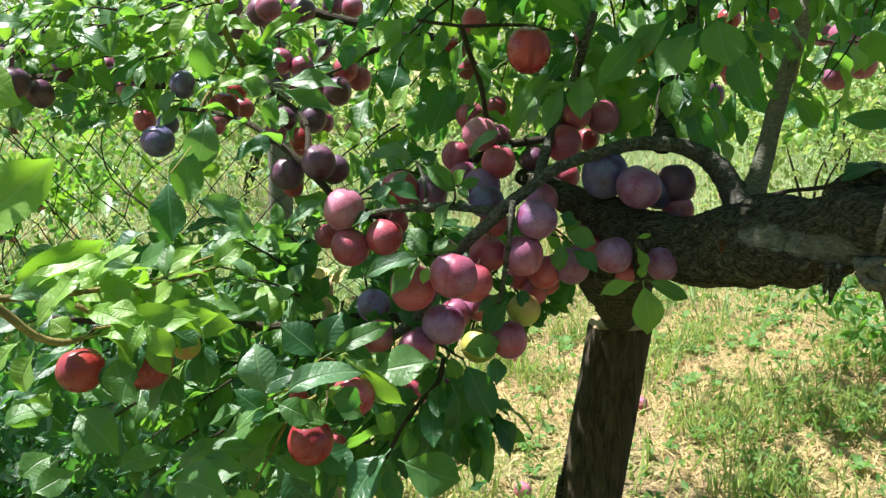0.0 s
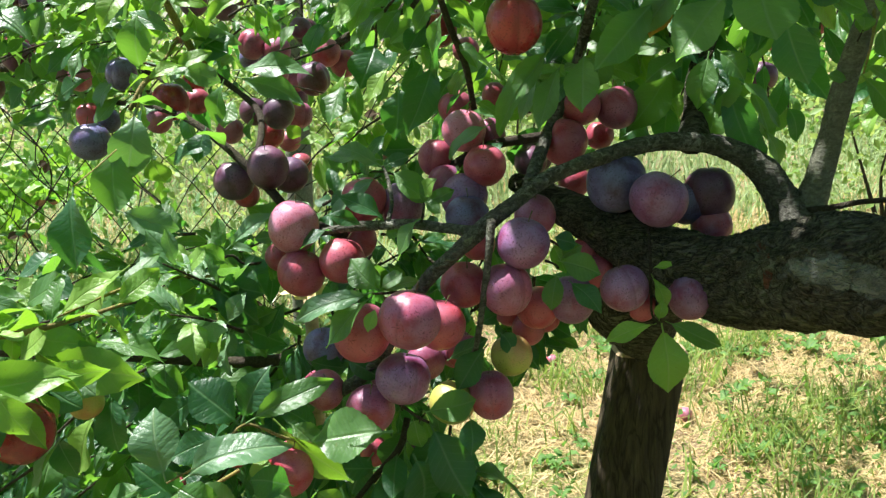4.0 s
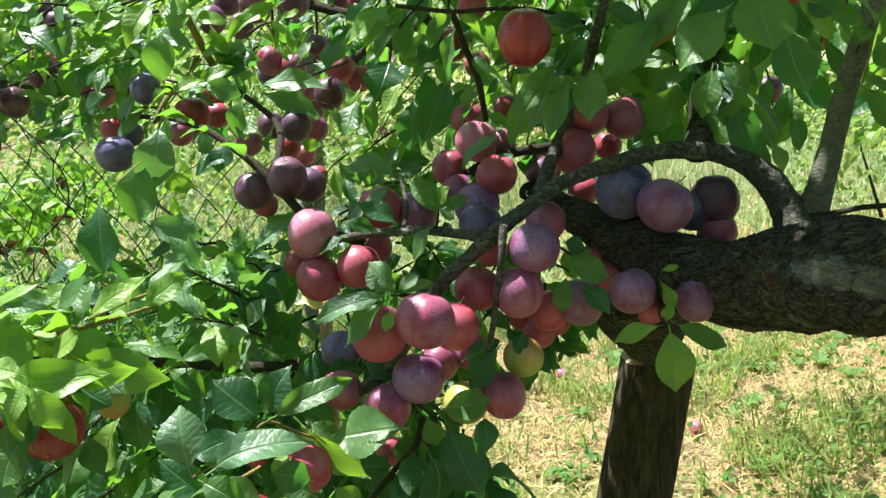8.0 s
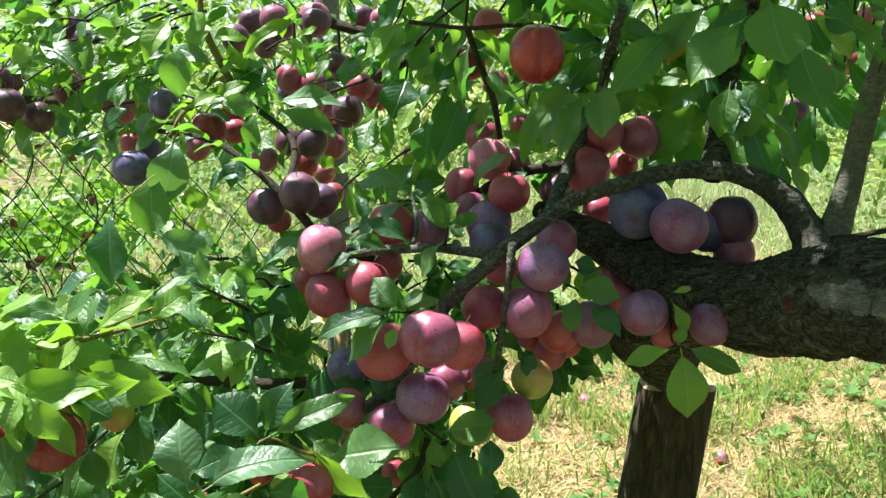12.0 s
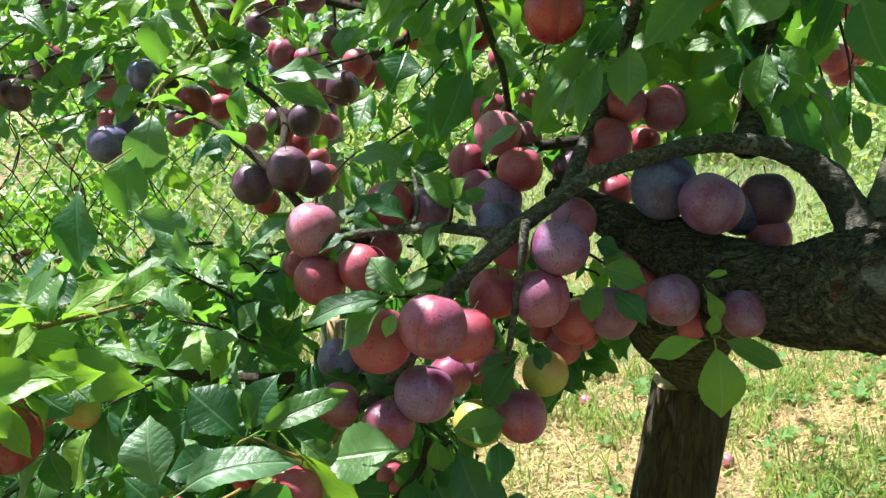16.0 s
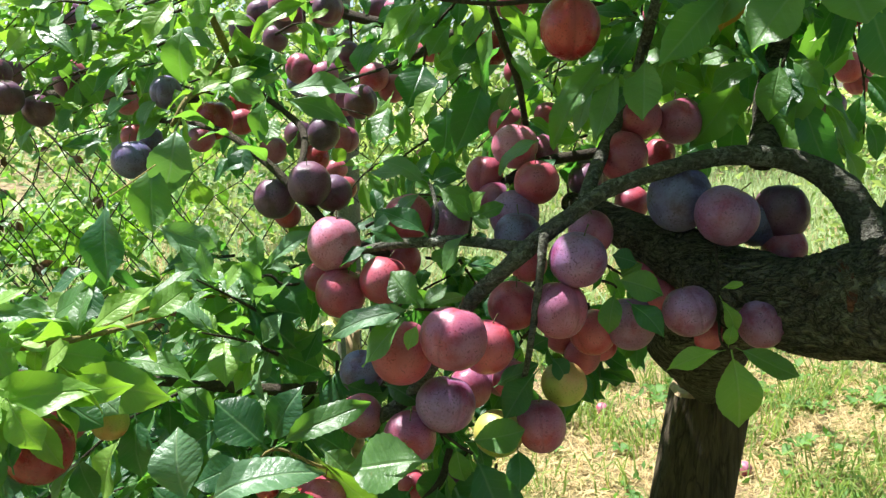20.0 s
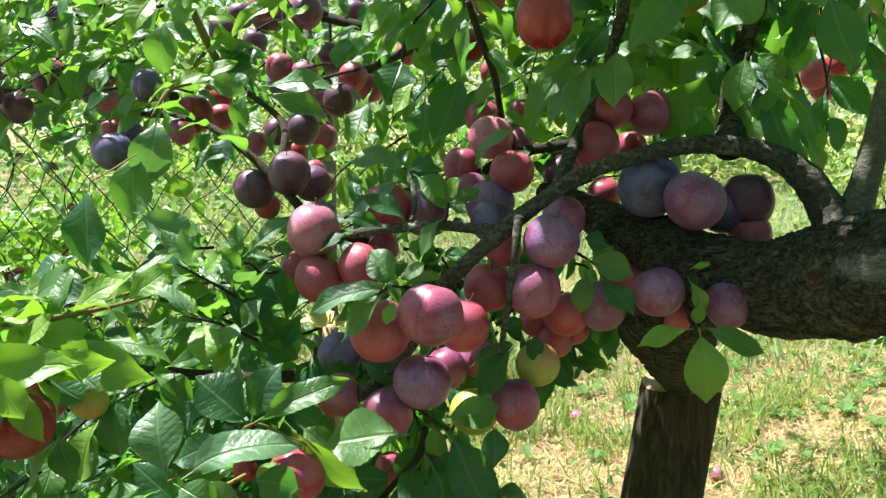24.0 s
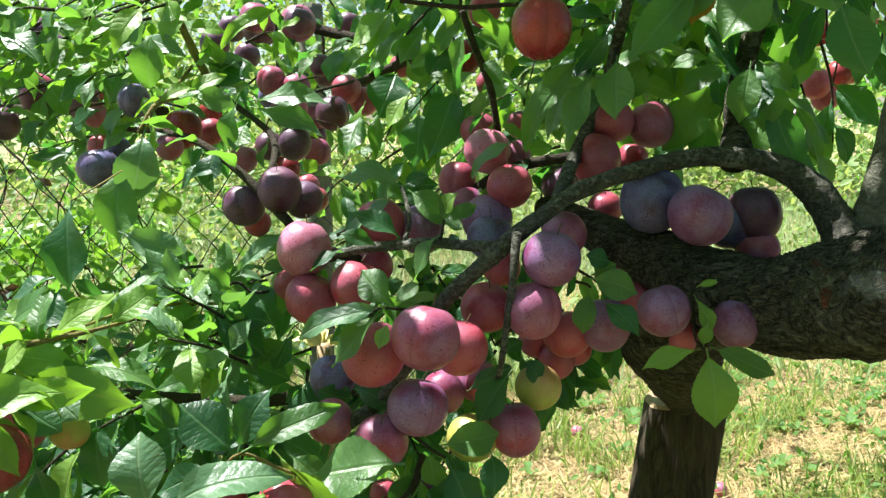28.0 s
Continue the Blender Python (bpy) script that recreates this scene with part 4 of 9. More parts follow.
plum("rose", -0.234, 1.41, 1.053, 0.0432)
plum("blue", -0.288, 1.499, 1.071, 0.0409)
plum("red", -0.166, 1.453, 1.078, 0.0442)
plum("red", -0.145, 1.479, 1.062, 0.0435)
plum("dark", -0.172, 1.387, 1.044, 0.0455)
plum("rose", -0.219, 1.478, 1.039, 0.0385)
plum("dark", -0.225, 1.49, 1.011, 0.0409)
plum("dark", -0.198, 1.282, 1.007, 0.0420)
plum("dark", -0.256, 1.371, 1.001, 0.0407)
plum("rose", -0.203, 1.42, 0.991, 0.0388)
plum("bright", -0.232, 1.365, 0.969, 0.0374)
plum("red", -0.276, 1.647, 0.927, 0.0403)
plum("red", -0.183, 1.327, 0.933, 0.0316)
plum("bright", -0.318, 1.229, 1.026, 0.0446)
plum("red", -0.304, 1.284, 1.022, 0.0347)
plum("rose", -0.324, 1.202, 1.006, 0.0324)
plum("red", -0.468, 1.321, 1.002, 0.0348)
plum("blue", -0.404, 1.187, 0.983, 0.0478)
plum("blue", -0.405, 1.239, 1.003, 0.0323)
plum("blue", -0.377, 1.232, 1.06, 0.0388)
plum("rose", -0.245, 1.226, 0.99, 0.0345)
plum("bright", -0.326, 1.342, 1.045, 0.0316)
plum("dark", -0.683, 1.542, 1.08, 0.0505)
plum("dark", -0.578, 1.491, 1.061, 0.0485)
plum("rose", -0.533, 1.436, 1.047, 0.0380)
plum("dark", -0.746, 1.671, 1.187, 0.0463)
plum("dark", -0.716, 1.668, 1.167, 0.0443)
plum("dark", -0.208, 1.11, 0.947, 0.0447)
plum("dark", -0.162, 1.085, 0.965, 0.0450)
plum("dark", -0.146, 1.116, 0.952, 0.0414)
plum("red", -0.21, 1.159, 0.922, 0.0301)
plum("pink", -0.123, 1.023, 0.914, 0.0520)
plum("red", -0.115, 1.011, 0.869, 0.0495)
plum("red", -0.072, 1.007, 0.883, 0.0466)
plum("red", -0.065, 1.064, 0.891, 0.0396)
plum("red", -0.151, 1.074, 0.87, 0.0354)
plum("red", -0.055, 1.053, 0.936, 0.0471)
plum("mauve", -0.017, 1.065, 0.927, 0.0465)
plum("pink", 0.048, 1.087, 1.002, 0.0465)
plum("red", 0.037, 1.145, 1.021, 0.0388)
plum("red", 0.017, 1.1, 0.972, 0.0388)
plum("red", 0.07, 1.052, 0.97, 0.0444)
plum("rose", 0.028, 1.084, 0.948, 0.0383)
plum("mauve", 0.049, 1.051, 0.938, 0.0477)
plum("blue", 0.053, 1.015, 0.926, 0.0437)
plum("red", 0.063, 1.01, 0.9, 0.0357)
plum("red", 0.08, 1.259, 1.026, 0.0316)
plum("red", 0.041, 1.378, 1.08, 0.0364)
plum("bright", 0.012, 1.272, 1.106, 0.0446)
plum("red", 0.042, 1.175, 1.147, 0.0349)
plum("red", 0.163, 1.048, 1.03, 0.0431)
plum("rose", 0.202, 1.061, 1.026, 0.0443)
plum("red", 0.148, 1.028, 0.996, 0.0443)
plum("red", 0.293, 1.383, 1.02, 0.0269)
plum("red", 0.191, 1.107, 0.993, 0.0309)
plum("blue", 0.194, 0.996, 0.962, 0.0561)
plum("mauve", 0.226, 0.954, 0.953, 0.0522)
plum("blue", 0.267, 1.023, 0.936, 0.0432)
plum("dark", 0.287, 1.021, 0.946, 0.0497)
plum("rose", 0.29, 1.015, 0.915, 0.0406)
plum("red", 0.166, 1.115, 0.942, 0.0354)
plum("dark", 0.124, 1.119, 0.971, 0.0392)
plum("mauve", 0.104, 0.91, 0.924, 0.0468)
plum("rose", 0.117, 0.978, 0.934, 0.0404)
plum("rose", 0.09, 0.91, 0.883, 0.0449)
plum("red", 0.052, 0.939, 0.878, 0.0436)
plum("red", 0.119, 0.949, 0.853, 0.0399)
plum("mauve", 0.15, 0.943, 0.863, 0.0426)
plum("red", 0.113, 0.995, 0.819, 0.0276)
plum("mauve", 0.193, 0.919, 0.881, 0.0420)
plum("mauve", 0.254, 0.938, 0.867, 0.0398)
plum("red", 0.219, 0.977, 0.845, 0.0299)
plum("red", 0.178, 1.002, 0.873, 0.0352)
plum("red", 0.168, 1.015, 0.888, 0.0288)
plum("rose", 0.011, 0.848, 0.876, 0.0513)
plum("red", 0.033, 0.889, 0.857, 0.0443)
plum("red", -0.033, 0.873, 0.856, 0.0491)
plum("mauve", 0.001, 0.876, 0.813, 0.0473)
plum("blue", -0.082, 0.947, 0.813, 0.0399)
plum("rose", 0.015, 0.941, 0.804, 0.0361)
plum("red", 0.051, 0.945, 0.811, 0.0361)
plum("green", 0.095, 0.939, 0.81, 0.0389)
plum("rose", 0.076, 0.908, 0.784, 0.0420)
plum("rose", -0.029, 0.878, 0.783, 0.0439)
plum("rose", -0.088, 0.947, 0.772, 0.0359)
plum("dark", -0.032, 0.947, 0.797, 0.0332)
plum("green", 0.041, 0.904, 0.778, 0.0409)
plum("red", -0.096, 0.842, 0.744, 0.0466)
plum("rose", -0.008, 0.957, 0.692, 0.0357)
plum("red", -0.215, 0.888, 0.7, 0.0194)
plum("bright", -0.175, 0.946, 0.699, 0.0230)
plum("red", -0.04, 0.957, 0.701, 0.0288)
plum("bright", -0.017, 0.949, 0.662, 0.0230)
plum("bright", -0.304, 0.81, 0.791, 0.0516)
plum("red", -0.314, 0.86, 0.8, 0.0439)
plum("green", -0.286, 0.881, 0.786, 0.0325)
plum("bright", 0.619, 1.755, 1.103, 0.0443)
plum("dark", 0.531, 1.675, 1.023, 0.0485)
plum("bright", 0.097, 0.973, 1.107, 0.0510, turn=-80, lean=8, label="large red plum with a deep crease hanging alone", creased=True)
plum("red", 0.221, 1.573, 1.157, 0.0270)
plum("red", 0.24, 1.569, 1.131, 0.0252)
plum("dark", -0.773, 1.491, 1.094, 0.0486)
plum("dark", -0.724, 1.434, 1.057, 0.0539)
plum("dark", -0.706, 1.487, 1.036, 0.0486)
plum("bright", -0.369, 0.801, 0.789, 0.0489)
plum("rose", 0.741, 1.589, 1.135, 0.0584)
plum("rose", 0.773, 1.578, 1.088, 0.0563)
plum("rose", 0.711, 1.54, 1.065, 0.0531)
plum("rose", 0.724, 1.645, 1.14, 0.0431)
plum("bright", -0.138, 0.804, 0.709, 0.0484)
plum("red", -0.133, 0.93, 0.639, 0.0383)
plum("dark", -0.003, 0.964, 0.696, 0.0377)
plum("red", 0.565, 1.704, 1.085, 0.0486)
plum("red", 0.587, 1.723, 1.062, 0.0456)
plum("red", 0.642, 1.766, 1.108, 0.0447)
plum("red", 0.637, 1.818, 1.096, 0.0443)
plum("bright", 0.605, 1.829, 1.177, 0.0483)
plum("red", 0.715, 1.891, 1.186, 0.0521)
plum("red", 0.112, 0.985, 0.82, 0.033)
plum("red", 0.129, 1, 0.826, 0.031)
plum("rose", 0.043, 0.955, 0.81, 0.037)
plum("rose", -0.073, 0.9, 0.791, 0.036)
plum("red", 0.095, 1, 0.834, 0.034)
plum("mauve", -0.017, 0.93, 0.788, 0.036)
plum("rose", 0.074, 1.12, 0.993, 0.036)
plum("dark", 0.118, 1.1, 0.967, 0.036)

# ---- leaves that stand out, on their own short shoots ----
SHOOT = twig(TREE, [(-0.305, 1.236, 1.099, 0.0019), (-0.312, 1.184, 1.066, 0.0018), (-0.316, 1.147, 1.048, 0.0017), (-0.316, 1.119, 1.022, 0.0013), (-0.337, 1.109, 0.986, 0.0013)], BARK_YOUNG)
leaf(SHOOT, "pale", -0.315, 1.12, 1.027, -0.315, 1.078, 0.955, -17, 1.09, 5)
leaf(SHOOT, "mid", -0.339, 1.11, 0.993, -0.336, 1.069, 0.914, -16, 0.95, 1)
leaf(SHOOT, "mid", -0.322, 1.16, 1.062, -0.323, 1.142, 1.125, 15, 1.22, 2)
leaf(SHOOT, "lime", -0.364, 1.264, 0.955, -0.355, 1.264, 0.915, 3, 1.70, 1)
leaf(SHOOT, "pale", -0.314, 1.043, 0.928, -0.249, 1.041, 0.904, 12, 0.87, 1)
leaf(SHOOT, "pale", -0.294, 1.187, 1.072, -0.24, 1.191, 1.049, 10, 0.96, 1)
leaf(SHOOT, "mid", -0.225, 1.155, 1.055, -0.243, 1.14, 1.006, 10, 1.07, 5)
leaf(SHOOT, "mid", -0.22, 1.172, 1.033, -0.23, 1.14, 1.004, 1, 1.24, 1)
leaf(SHOOT, "deep", -0.238, 1.121, 1.006, -0.245, 1.095, 0.973, 0, 1.50, 0)
leaf(SHOOT, "deep", -0.416, 1.293, 1.098, -0.441, 1.287, 1.06, -5, 1.70, 0)
leaf(SHOOT, "deep", -0.285, 1.248, 1.099, -0.243, 1.22, 1.083, 1, 1.61, 1)
leaf(SHOOT, "lime", -0.309, 1.24, 1.166, -0.325, 1.2, 1.134, -0, 1.11, 3)
leaf(SHOOT, "lime", -0.185, 1.216, 1.162, -0.251, 1.173, 1.131, -4, 0.55, 2)
leaf(SHOOT, "lime", -0.317, 1.159, 1.054, -0.282, 1.168, 1.079, 9, 0.91, 2)
leaf(SHOOT, "lime", -0.294, 1.185, 1.065, -0.251, 1.186, 1.09, 12, 0.94, 0)
leaf(SHOOT, "mid", -0.324, 1.252, 1.127, -0.375, 1.242, 1.132, 34, 1.07, 1)
leaf(SHOOT, "lime", -0.317, 1.255, 1.141, -0.276, 1.256, 1.154, 10, 1.13, 5)
leaf(SHOOT, "mid", -0.3, 1.249, 1.106, -0.254, 1.234, 1.108, -4, 1.36, 0)
leaf(SHOOT, "lime", -0.289, 1.243, 1.078, -0.234, 1.255, 1.08, -18, 0.58, 3)
SHOOT = twig(TREE, [(-0.328, 1.088, 0.985, 0.0008), (-0.325, 1.031, 0.974, 0.0008), (-0.321, 0.974, 0.965, 0.0007)], BARK_YOUNG)
leaf(SHOOT, "deep", -0.321, 0.974, 0.965, -0.317, 0.935, 0.893, 8, 1.17, 0)
leaf(SHOOT, "deep", -0.554, 1.422, 0.991, -0.618, 1.389, 0.992, -12, 0.56, 1)
leaf(SHOOT, "mid", -0.442, 1.336, 1.056, -0.472, 1.329, 0.998, -22, 0.99, 0)
SHOOT = twig(TREE, [(-0.138, 1.477, 1.095, 0.0022), (-0.162, 1.418, 1.084, 0.0022), (-0.184, 1.359, 1.073, 0.0021), (-0.241, 1.328, 1.052, 0.0015)])
leaf(SHOOT, "pale", -0.258, 1.296, 1.06, -0.155, 1.269, 1.072, 3, 0.55, 3)
leaf(SHOOT, "pale", -0.258, 1.294, 1.053, -0.159, 1.268, 1.031, 2, 0.55, 3)
leaf(SHOOT, "lime", -0.228, 1.302, 1.03, -0.173, 1.298, 1.03, -2, 0.55, 5)
leaf(SHOOT, "lime", -0.204, 1.337, 0.985, -0.185, 1.337, 0.967, 4, 1.60, 1)
leaf(SHOOT, "lime", -0.045, 1.17, 1.155, -0.111, 1.16, 1.112, 0, 0.72, 1)
leaf(SHOOT, "mid", -0.038, 1.166, 1.133, -0.074, 1.149, 1.099, 30, 1.34, 3)
leaf(SHOOT, "deep", -0.066, 1.264, 1.094, -0.075, 1.219, 1.046, -14, 1.32, 3)
leaf(SHOOT, "deep", -0.032, 1.2, 1.045, -0.031, 1.164, 0.993, 1, 1.22, 5)
leaf(SHOOT, "mid", 0.009, 1.213, 1.088, -0.035, 1.2, 1.074, -7, 0.59, 3)
leaf(SHOOT, "deep", -0.045, 1.187, 0.993, -0.085, 1.178, 0.94, 33, 0.90, 3)
leaf(SHOOT, "mid", -0.102, 1.267, 1.122, -0.139, 1.244, 1.095, 8, 0.99, 3)
leaf(SHOOT, "mid", -0.112, 1.303, 1.043, -0.135, 1.254, 0.995, 11, 1.05, 1)
leaf(SHOOT, "deep", -0.006, 1.263, 1.071, -0.032, 1.256, 1.022, -6, 1.05, 2)
leaf(SHOOT, "deep", -0.011, 1.219, 1.119, 0.008, 1.216, 1.072, -4, 1.10, 1)
SHOOT = twig(TREE, [(-0.021, 0.983, 0.93, 0.0025), (-0.021, 1.013, 0.941, 0.0022), (-0.028, 1.039, 0.961, 0.0019), (-0.034, 1.052, 0.97, 0.0016)], BARK_BRANCH)
leaf(SHOOT, "pale", -0.035, 1.052, 0.97, -0.071, 1.035, 0.996, 8, 0.86, 3)
leaf(SHOOT, "pale", -0.035, 1.064, 0.975, -0.103, 1.068, 0.985, 8, 0.55, 1)
leaf(SHOOT, "mid", -0.026, 1.041, 0.968, 0.017, 1.026, 0.942, -0, 1.23, 0)
leaf(SHOOT, "pale", -0.037, 1.04, 0.965, -0.092, 1.02, 0.922, 23, 0.55, 3)
leaf(SHOOT, "deep", -0.032, 1.052, 0.97, -0.009, 1.047, 0.983, 5, 1.51, 0)
leaf(SHOOT, "deep", -0.066, 1.077, 0.946, -0.093, 1.053, 0.93, 24, 1.19, 5)
SHOOT = twig(TREE, [(0.012, 0.959, 0.932, 0.0014), (0.014, 0.961, 0.939, 0.0014), (0.014, 0.974, 0.947, 0.0011)])
leaf(SHOOT, "mid", 0.017, 0.961, 0.939, -0.018, 0.942, 0.911, 31, 0.84, 5)
leaf(SHOOT, "mid", 0.014, 0.974, 0.947, 0.043, 0.966, 0.96, 11, 0.90, 1)
leaf(SHOOT, "mid", 0.012, 0.974, 0.95, 0.003, 0.962, 0.968, 38, 1.70, 5)
leaf(SHOOT, "mid", 0.015, 0.963, 0.95, 0.031, 0.958, 0.943, -7, 1.67, 0)
leaf(SHOOT, "lime", 0.013, 0.985, 0.949, 0.02, 0.967, 0.971, 4, 1.02, 3)
SHOOT = twig(TREE, [(0.289, 0.982, 1.179, 0.0016), (0.254, 0.863, 1.145, 0.0011), (0.245, 0.825, 1.127, 0.0008)])
leaf(SHOOT, "mid", 0.242, 0.813, 1.125, 0.196, 0.802, 1.082, 10, 1.13, 1)
leaf(SHOOT, "mid", 0.25, 0.795, 1.137, 0.255, 0.768, 1.092, -8, 1.63, 1)
leaf(SHOOT, "mid", 0.199, 0.853, 1.122, 0.154, 0.824, 1.076, -16, 0.89, 0)
leaf(SHOOT, "gold", 0.21, 0.856, 1.13, 0.192, 0.845, 1.096, 5, 1.10, 0)
leaf(SHOOT, "deep", 0.29, 0.858, 1.112, 0.303, 0.84, 1.056, 20, 1.01, 1)
leaf(SHOOT, "lime", 0.297, 0.863, 1.133, 0.341, 0.861, 1.097, 35, 0.55, 5)
leaf(SHOOT, "deep", 0.306, 0.863, 1.132, 0.327, 0.85, 1.118, 35, 1.70, 0)
leaf(SHOOT, "mid", 0.322, 0.886, 1.129, 0.354, 0.864, 1.11, -3, 0.85, 1)
leaf(SHOOT, "mid", 0.228, 0.859, 1.138, 0.178, 0.831, 1.105, 9, 0.75, 5)
leaf(SHOOT, "deep", 0.3, 0.884, 1.129, 0.319, 0.871, 1.102, 6, 1.29, 0)
leaf(SHOOT, "deep", 0.248, 0.838, 1.136, 0.228, 0.815, 1.103, 5, 1.28, 2)
leaf(SHOOT, "mid", 0.353, 0.911, 1.134, 0.391, 0.917, 1.12, -24, 1.21, 3)
leaf(SHOOT, "mid", 0.255, 0.877, 1.113, 0.233, 0.869, 1.091, -14, 1.31, 0)
SHOOT = twig(TREE, [(0.281, 1.05, 1.047, 0.0022), (0.282, 1.033, 1.07, 0.0014), (0.283, 1.024, 1.08, 0.0011)])
leaf(SHOOT, "mid", 0.28, 1.024, 1.08, 0.268, 1.01, 1.03, 17, 1.13, 2)
leaf(SHOOT, "deep", 0.296, 1.03, 1.051, 0.322, 1.012, 0.984, -7, 0.98, 1)
leaf(SHOOT, "mid", 0.316, 1.053, 1.052, 0.36, 1.034, 1.016, -34, 0.95, 0)
leaf(SHOOT, "lime", 0.343, 1.057, 1.009, 0.369, 1.044, 0.965, -24, 0.70, 3)
leaf(SHOOT, "deep", 0.374, 1.084, 1.024, 0.392, 1.069, 0.994, 4, 1.15, 5)
leaf(SHOOT, "mid", 0.258, 1.064, 1.068, 0.215, 1.04, 1.003, -21, 0.80, 3)
leaf(SHOOT, "mid", 0.295, 1.035, 1.075, 0.295, 1.008, 1.025, -0, 1.15, 2)
leaf(SHOOT, "deep", 0.29, 1.046, 1.078, 0.278, 1.008, 1.033, 13, 1.00, 1)
leaf(SHOOT, "mid", 0.295, 1.049, 1.041, 0.286, 1.014, 0.999, -5, 1.22, 2)
leaf(SHOOT, "deep", 0.33, 1.078, 1.01, 0.354, 1.066, 0.97, -13, 0.87, 1)
leaf(SHOOT, "deep", 0.258, 1.087, 1.028, 0.247, 1.065, 0.989, 4, 1.17, 1)
leaf(SHOOT, "mid", 0.264, 1.045, 1.078, 0.224, 1.013, 1.061, 4, 0.86, 3)
leaf(SHOOT, "mid", 0.29, 1.036, 1.081, 0.315, 1.015, 1.059, 13, 1.28, 2)
leaf(SHOOT, "lime", 0.309, 1.049, 1.036, 0.33, 1.03, 1.011, -7, 1.19, 1)
leaf(SHOOT, "mid", 0.332, 1.075, 1.045, 0.36, 1.054, 0.995, -13, 0.97, 0)
leaf(SHOOT, "deep", 0.241, 1.103, 1.006, 0.213, 1.072, 0.998, -6, 1.50, 3)
SHOOT = twig(TREE, [(0.164, 1.03, 1.094, 0.0022), (0.161, 1.006, 1.086, 0.0014), (0.157, 0.993, 1.078, 0.0010)])
leaf(SHOOT, "mid", 0.159, 0.972, 1.083, 0.153, 0.943, 1.036, 17, 1.26, 0)
leaf(SHOOT, "mid", 0.142, 0.991, 1.075, 0.113, 0.96, 1.015, 6, 0.61, 1)
leaf(SHOOT, "mid", 0.138, 1.017, 1.093, 0.073, 0.994, 1.017, 10, 0.55, 2)
leaf(SHOOT, "pale", 0.077, 1.037, 1.014, 0.029, 1.03, 0.989, 18, 0.66, 2)
leaf(SHOOT, "mid", 0.189, 1.08, 1.065, 0.227, 1.081, 1.058, 15, 1.34, 0)
leaf(SHOOT, "deep", 0.163, 1.066, 1.111, 0.13, 1.03, 1.078, 4, 1.05, 0)
leaf(SHOOT, "mid", 0.168, 1.002, 1.114, 0.199, 1, 1.093, -4, 1.39, 0)
leaf(SHOOT, "deep", 0.155, 1.032, 1.061, 0.129, 1.017, 1.035, 8, 1.11, 3)
leaf(SHOOT, "mid", 0.189, 1.041, 1.088, 0.17, 1.016, 1.048, -14, 1.06, 1)
leaf(SHOOT, "lime", 0.205, 1.11, 1.049, 0.238, 1.096, 1.069, 13, 0.82, 3)
leaf(SHOOT, "mid", 0.185, 1.006, 1.078, 0.177, 1.01, 1.109, 14, 1.67, 0)
leaf(SHOOT, "mid", 0.215, 1.062, 1.076, 0.244, 1.043, 1.092, 0, 1.22, 2)
SHOOT = twig(TREE, [(0.402, 0.999, 1.083, 0.0010), (0.393, 0.97, 1.091, 0.0007), (0.391, 0.96, 1.096, 0.0006)])
leaf(SHOOT, "lime", 0.391, 0.96, 1.094, 0.397, 0.971, 1.114, 7, 1.46, 1)
leaf(SHOOT, "mid", 0.392, 0.983, 1.053, 0.375, 0.98, 1.059, -12, 1.20, 3)
SHOOT = twig(TREE, [(0.011, 0.894, 0.886, 0.0013), (-0.007, 0.872, 0.891, 0.0013), (-0.018, 0.85, 0.897, 0.0009)])
leaf(SHOOT, "pale", -0.017, 0.846, 0.9, -0.082, 0.827, 0.888, 10, 0.56, 3)
leaf(SHOOT, "mid", -0.018, 0.845, 0.897, -0.061, 0.829, 0.861, 11, 0.75, 1)
leaf(SHOOT, "mid", -0.014, 0.851, 0.899, -0.038, 0.849, 0.924, -4, 1.45, 5)
leaf(SHOOT, "mid", -0.013, 0.851, 0.9, 0.006, 0.848, 0.916, -16, 1.24, 1)
leaf(SHOOT, "lime", -0.015, 0.843, 0.888, -0.022, 0.827, 0.873, -7, 0.93, 1)
leaf(SHOOT, "mid", -0.013, 0.861, 0.895, 0.016, 0.869, 0.907, -9, 0.99, 0)
leaf(SHOOT, "deep", -0.018, 0.861, 0.896, -0.03, 0.859, 0.91, 1, 1.48, 2)
SHOOT = twig(TREE, [(0.218, 0.958, 0.933, 0.0014), (0.217, 0.937, 0.911, 0.0013), (0.216, 0.918, 0.878, 0.0013), (0.215, 0.904, 0.862, 0.0010), (0.221, 0.897, 0.855, 0.0010)])
leaf(SHOOT, "lime", 0.218, 0.897, 0.856, 0.169, 0.88, 0.849, 7, 0.64, 1)
leaf(SHOOT, "lime", 0.221, 0.892, 0.858, 0.23, 0.869, 0.802, 5, 0.97, 3)
leaf(SHOOT, "mid", 0.225, 0.898, 0.858, 0.272, 0.883, 0.839, 0, 0.74, 1)
leaf(SHOOT, "lime", 0.214, 0.911, 0.896, 0.233, 0.905, 0.863, -11, 0.64, 3)
leaf(SHOOT, "lime", 0.221, 0.903, 0.856, 0.222, 0.898, 0.874, 10, 1.29, 2)
leaf(SHOOT, "lime", 0.216, 0.913, 0.901, 0.225, 0.892, 0.911, -26, 1.13, 1)
SHOOT = twig(TREE, [(0.126, 0.944, 0.899, 0.0014), (0.133, 0.928, 0.9, 0.0010), (0.135, 0.917, 0.9, 0.0010)])
leaf(SHOOT, "mid", 0.133, 0.908, 0.909, 0.17, 0.897, 0.903, 24, 1.29, 2)
leaf(SHOOT, "mid", 0.133, 0.906, 0.9, 0.127, 0.892, 0.869, 16, 1.01, 3)
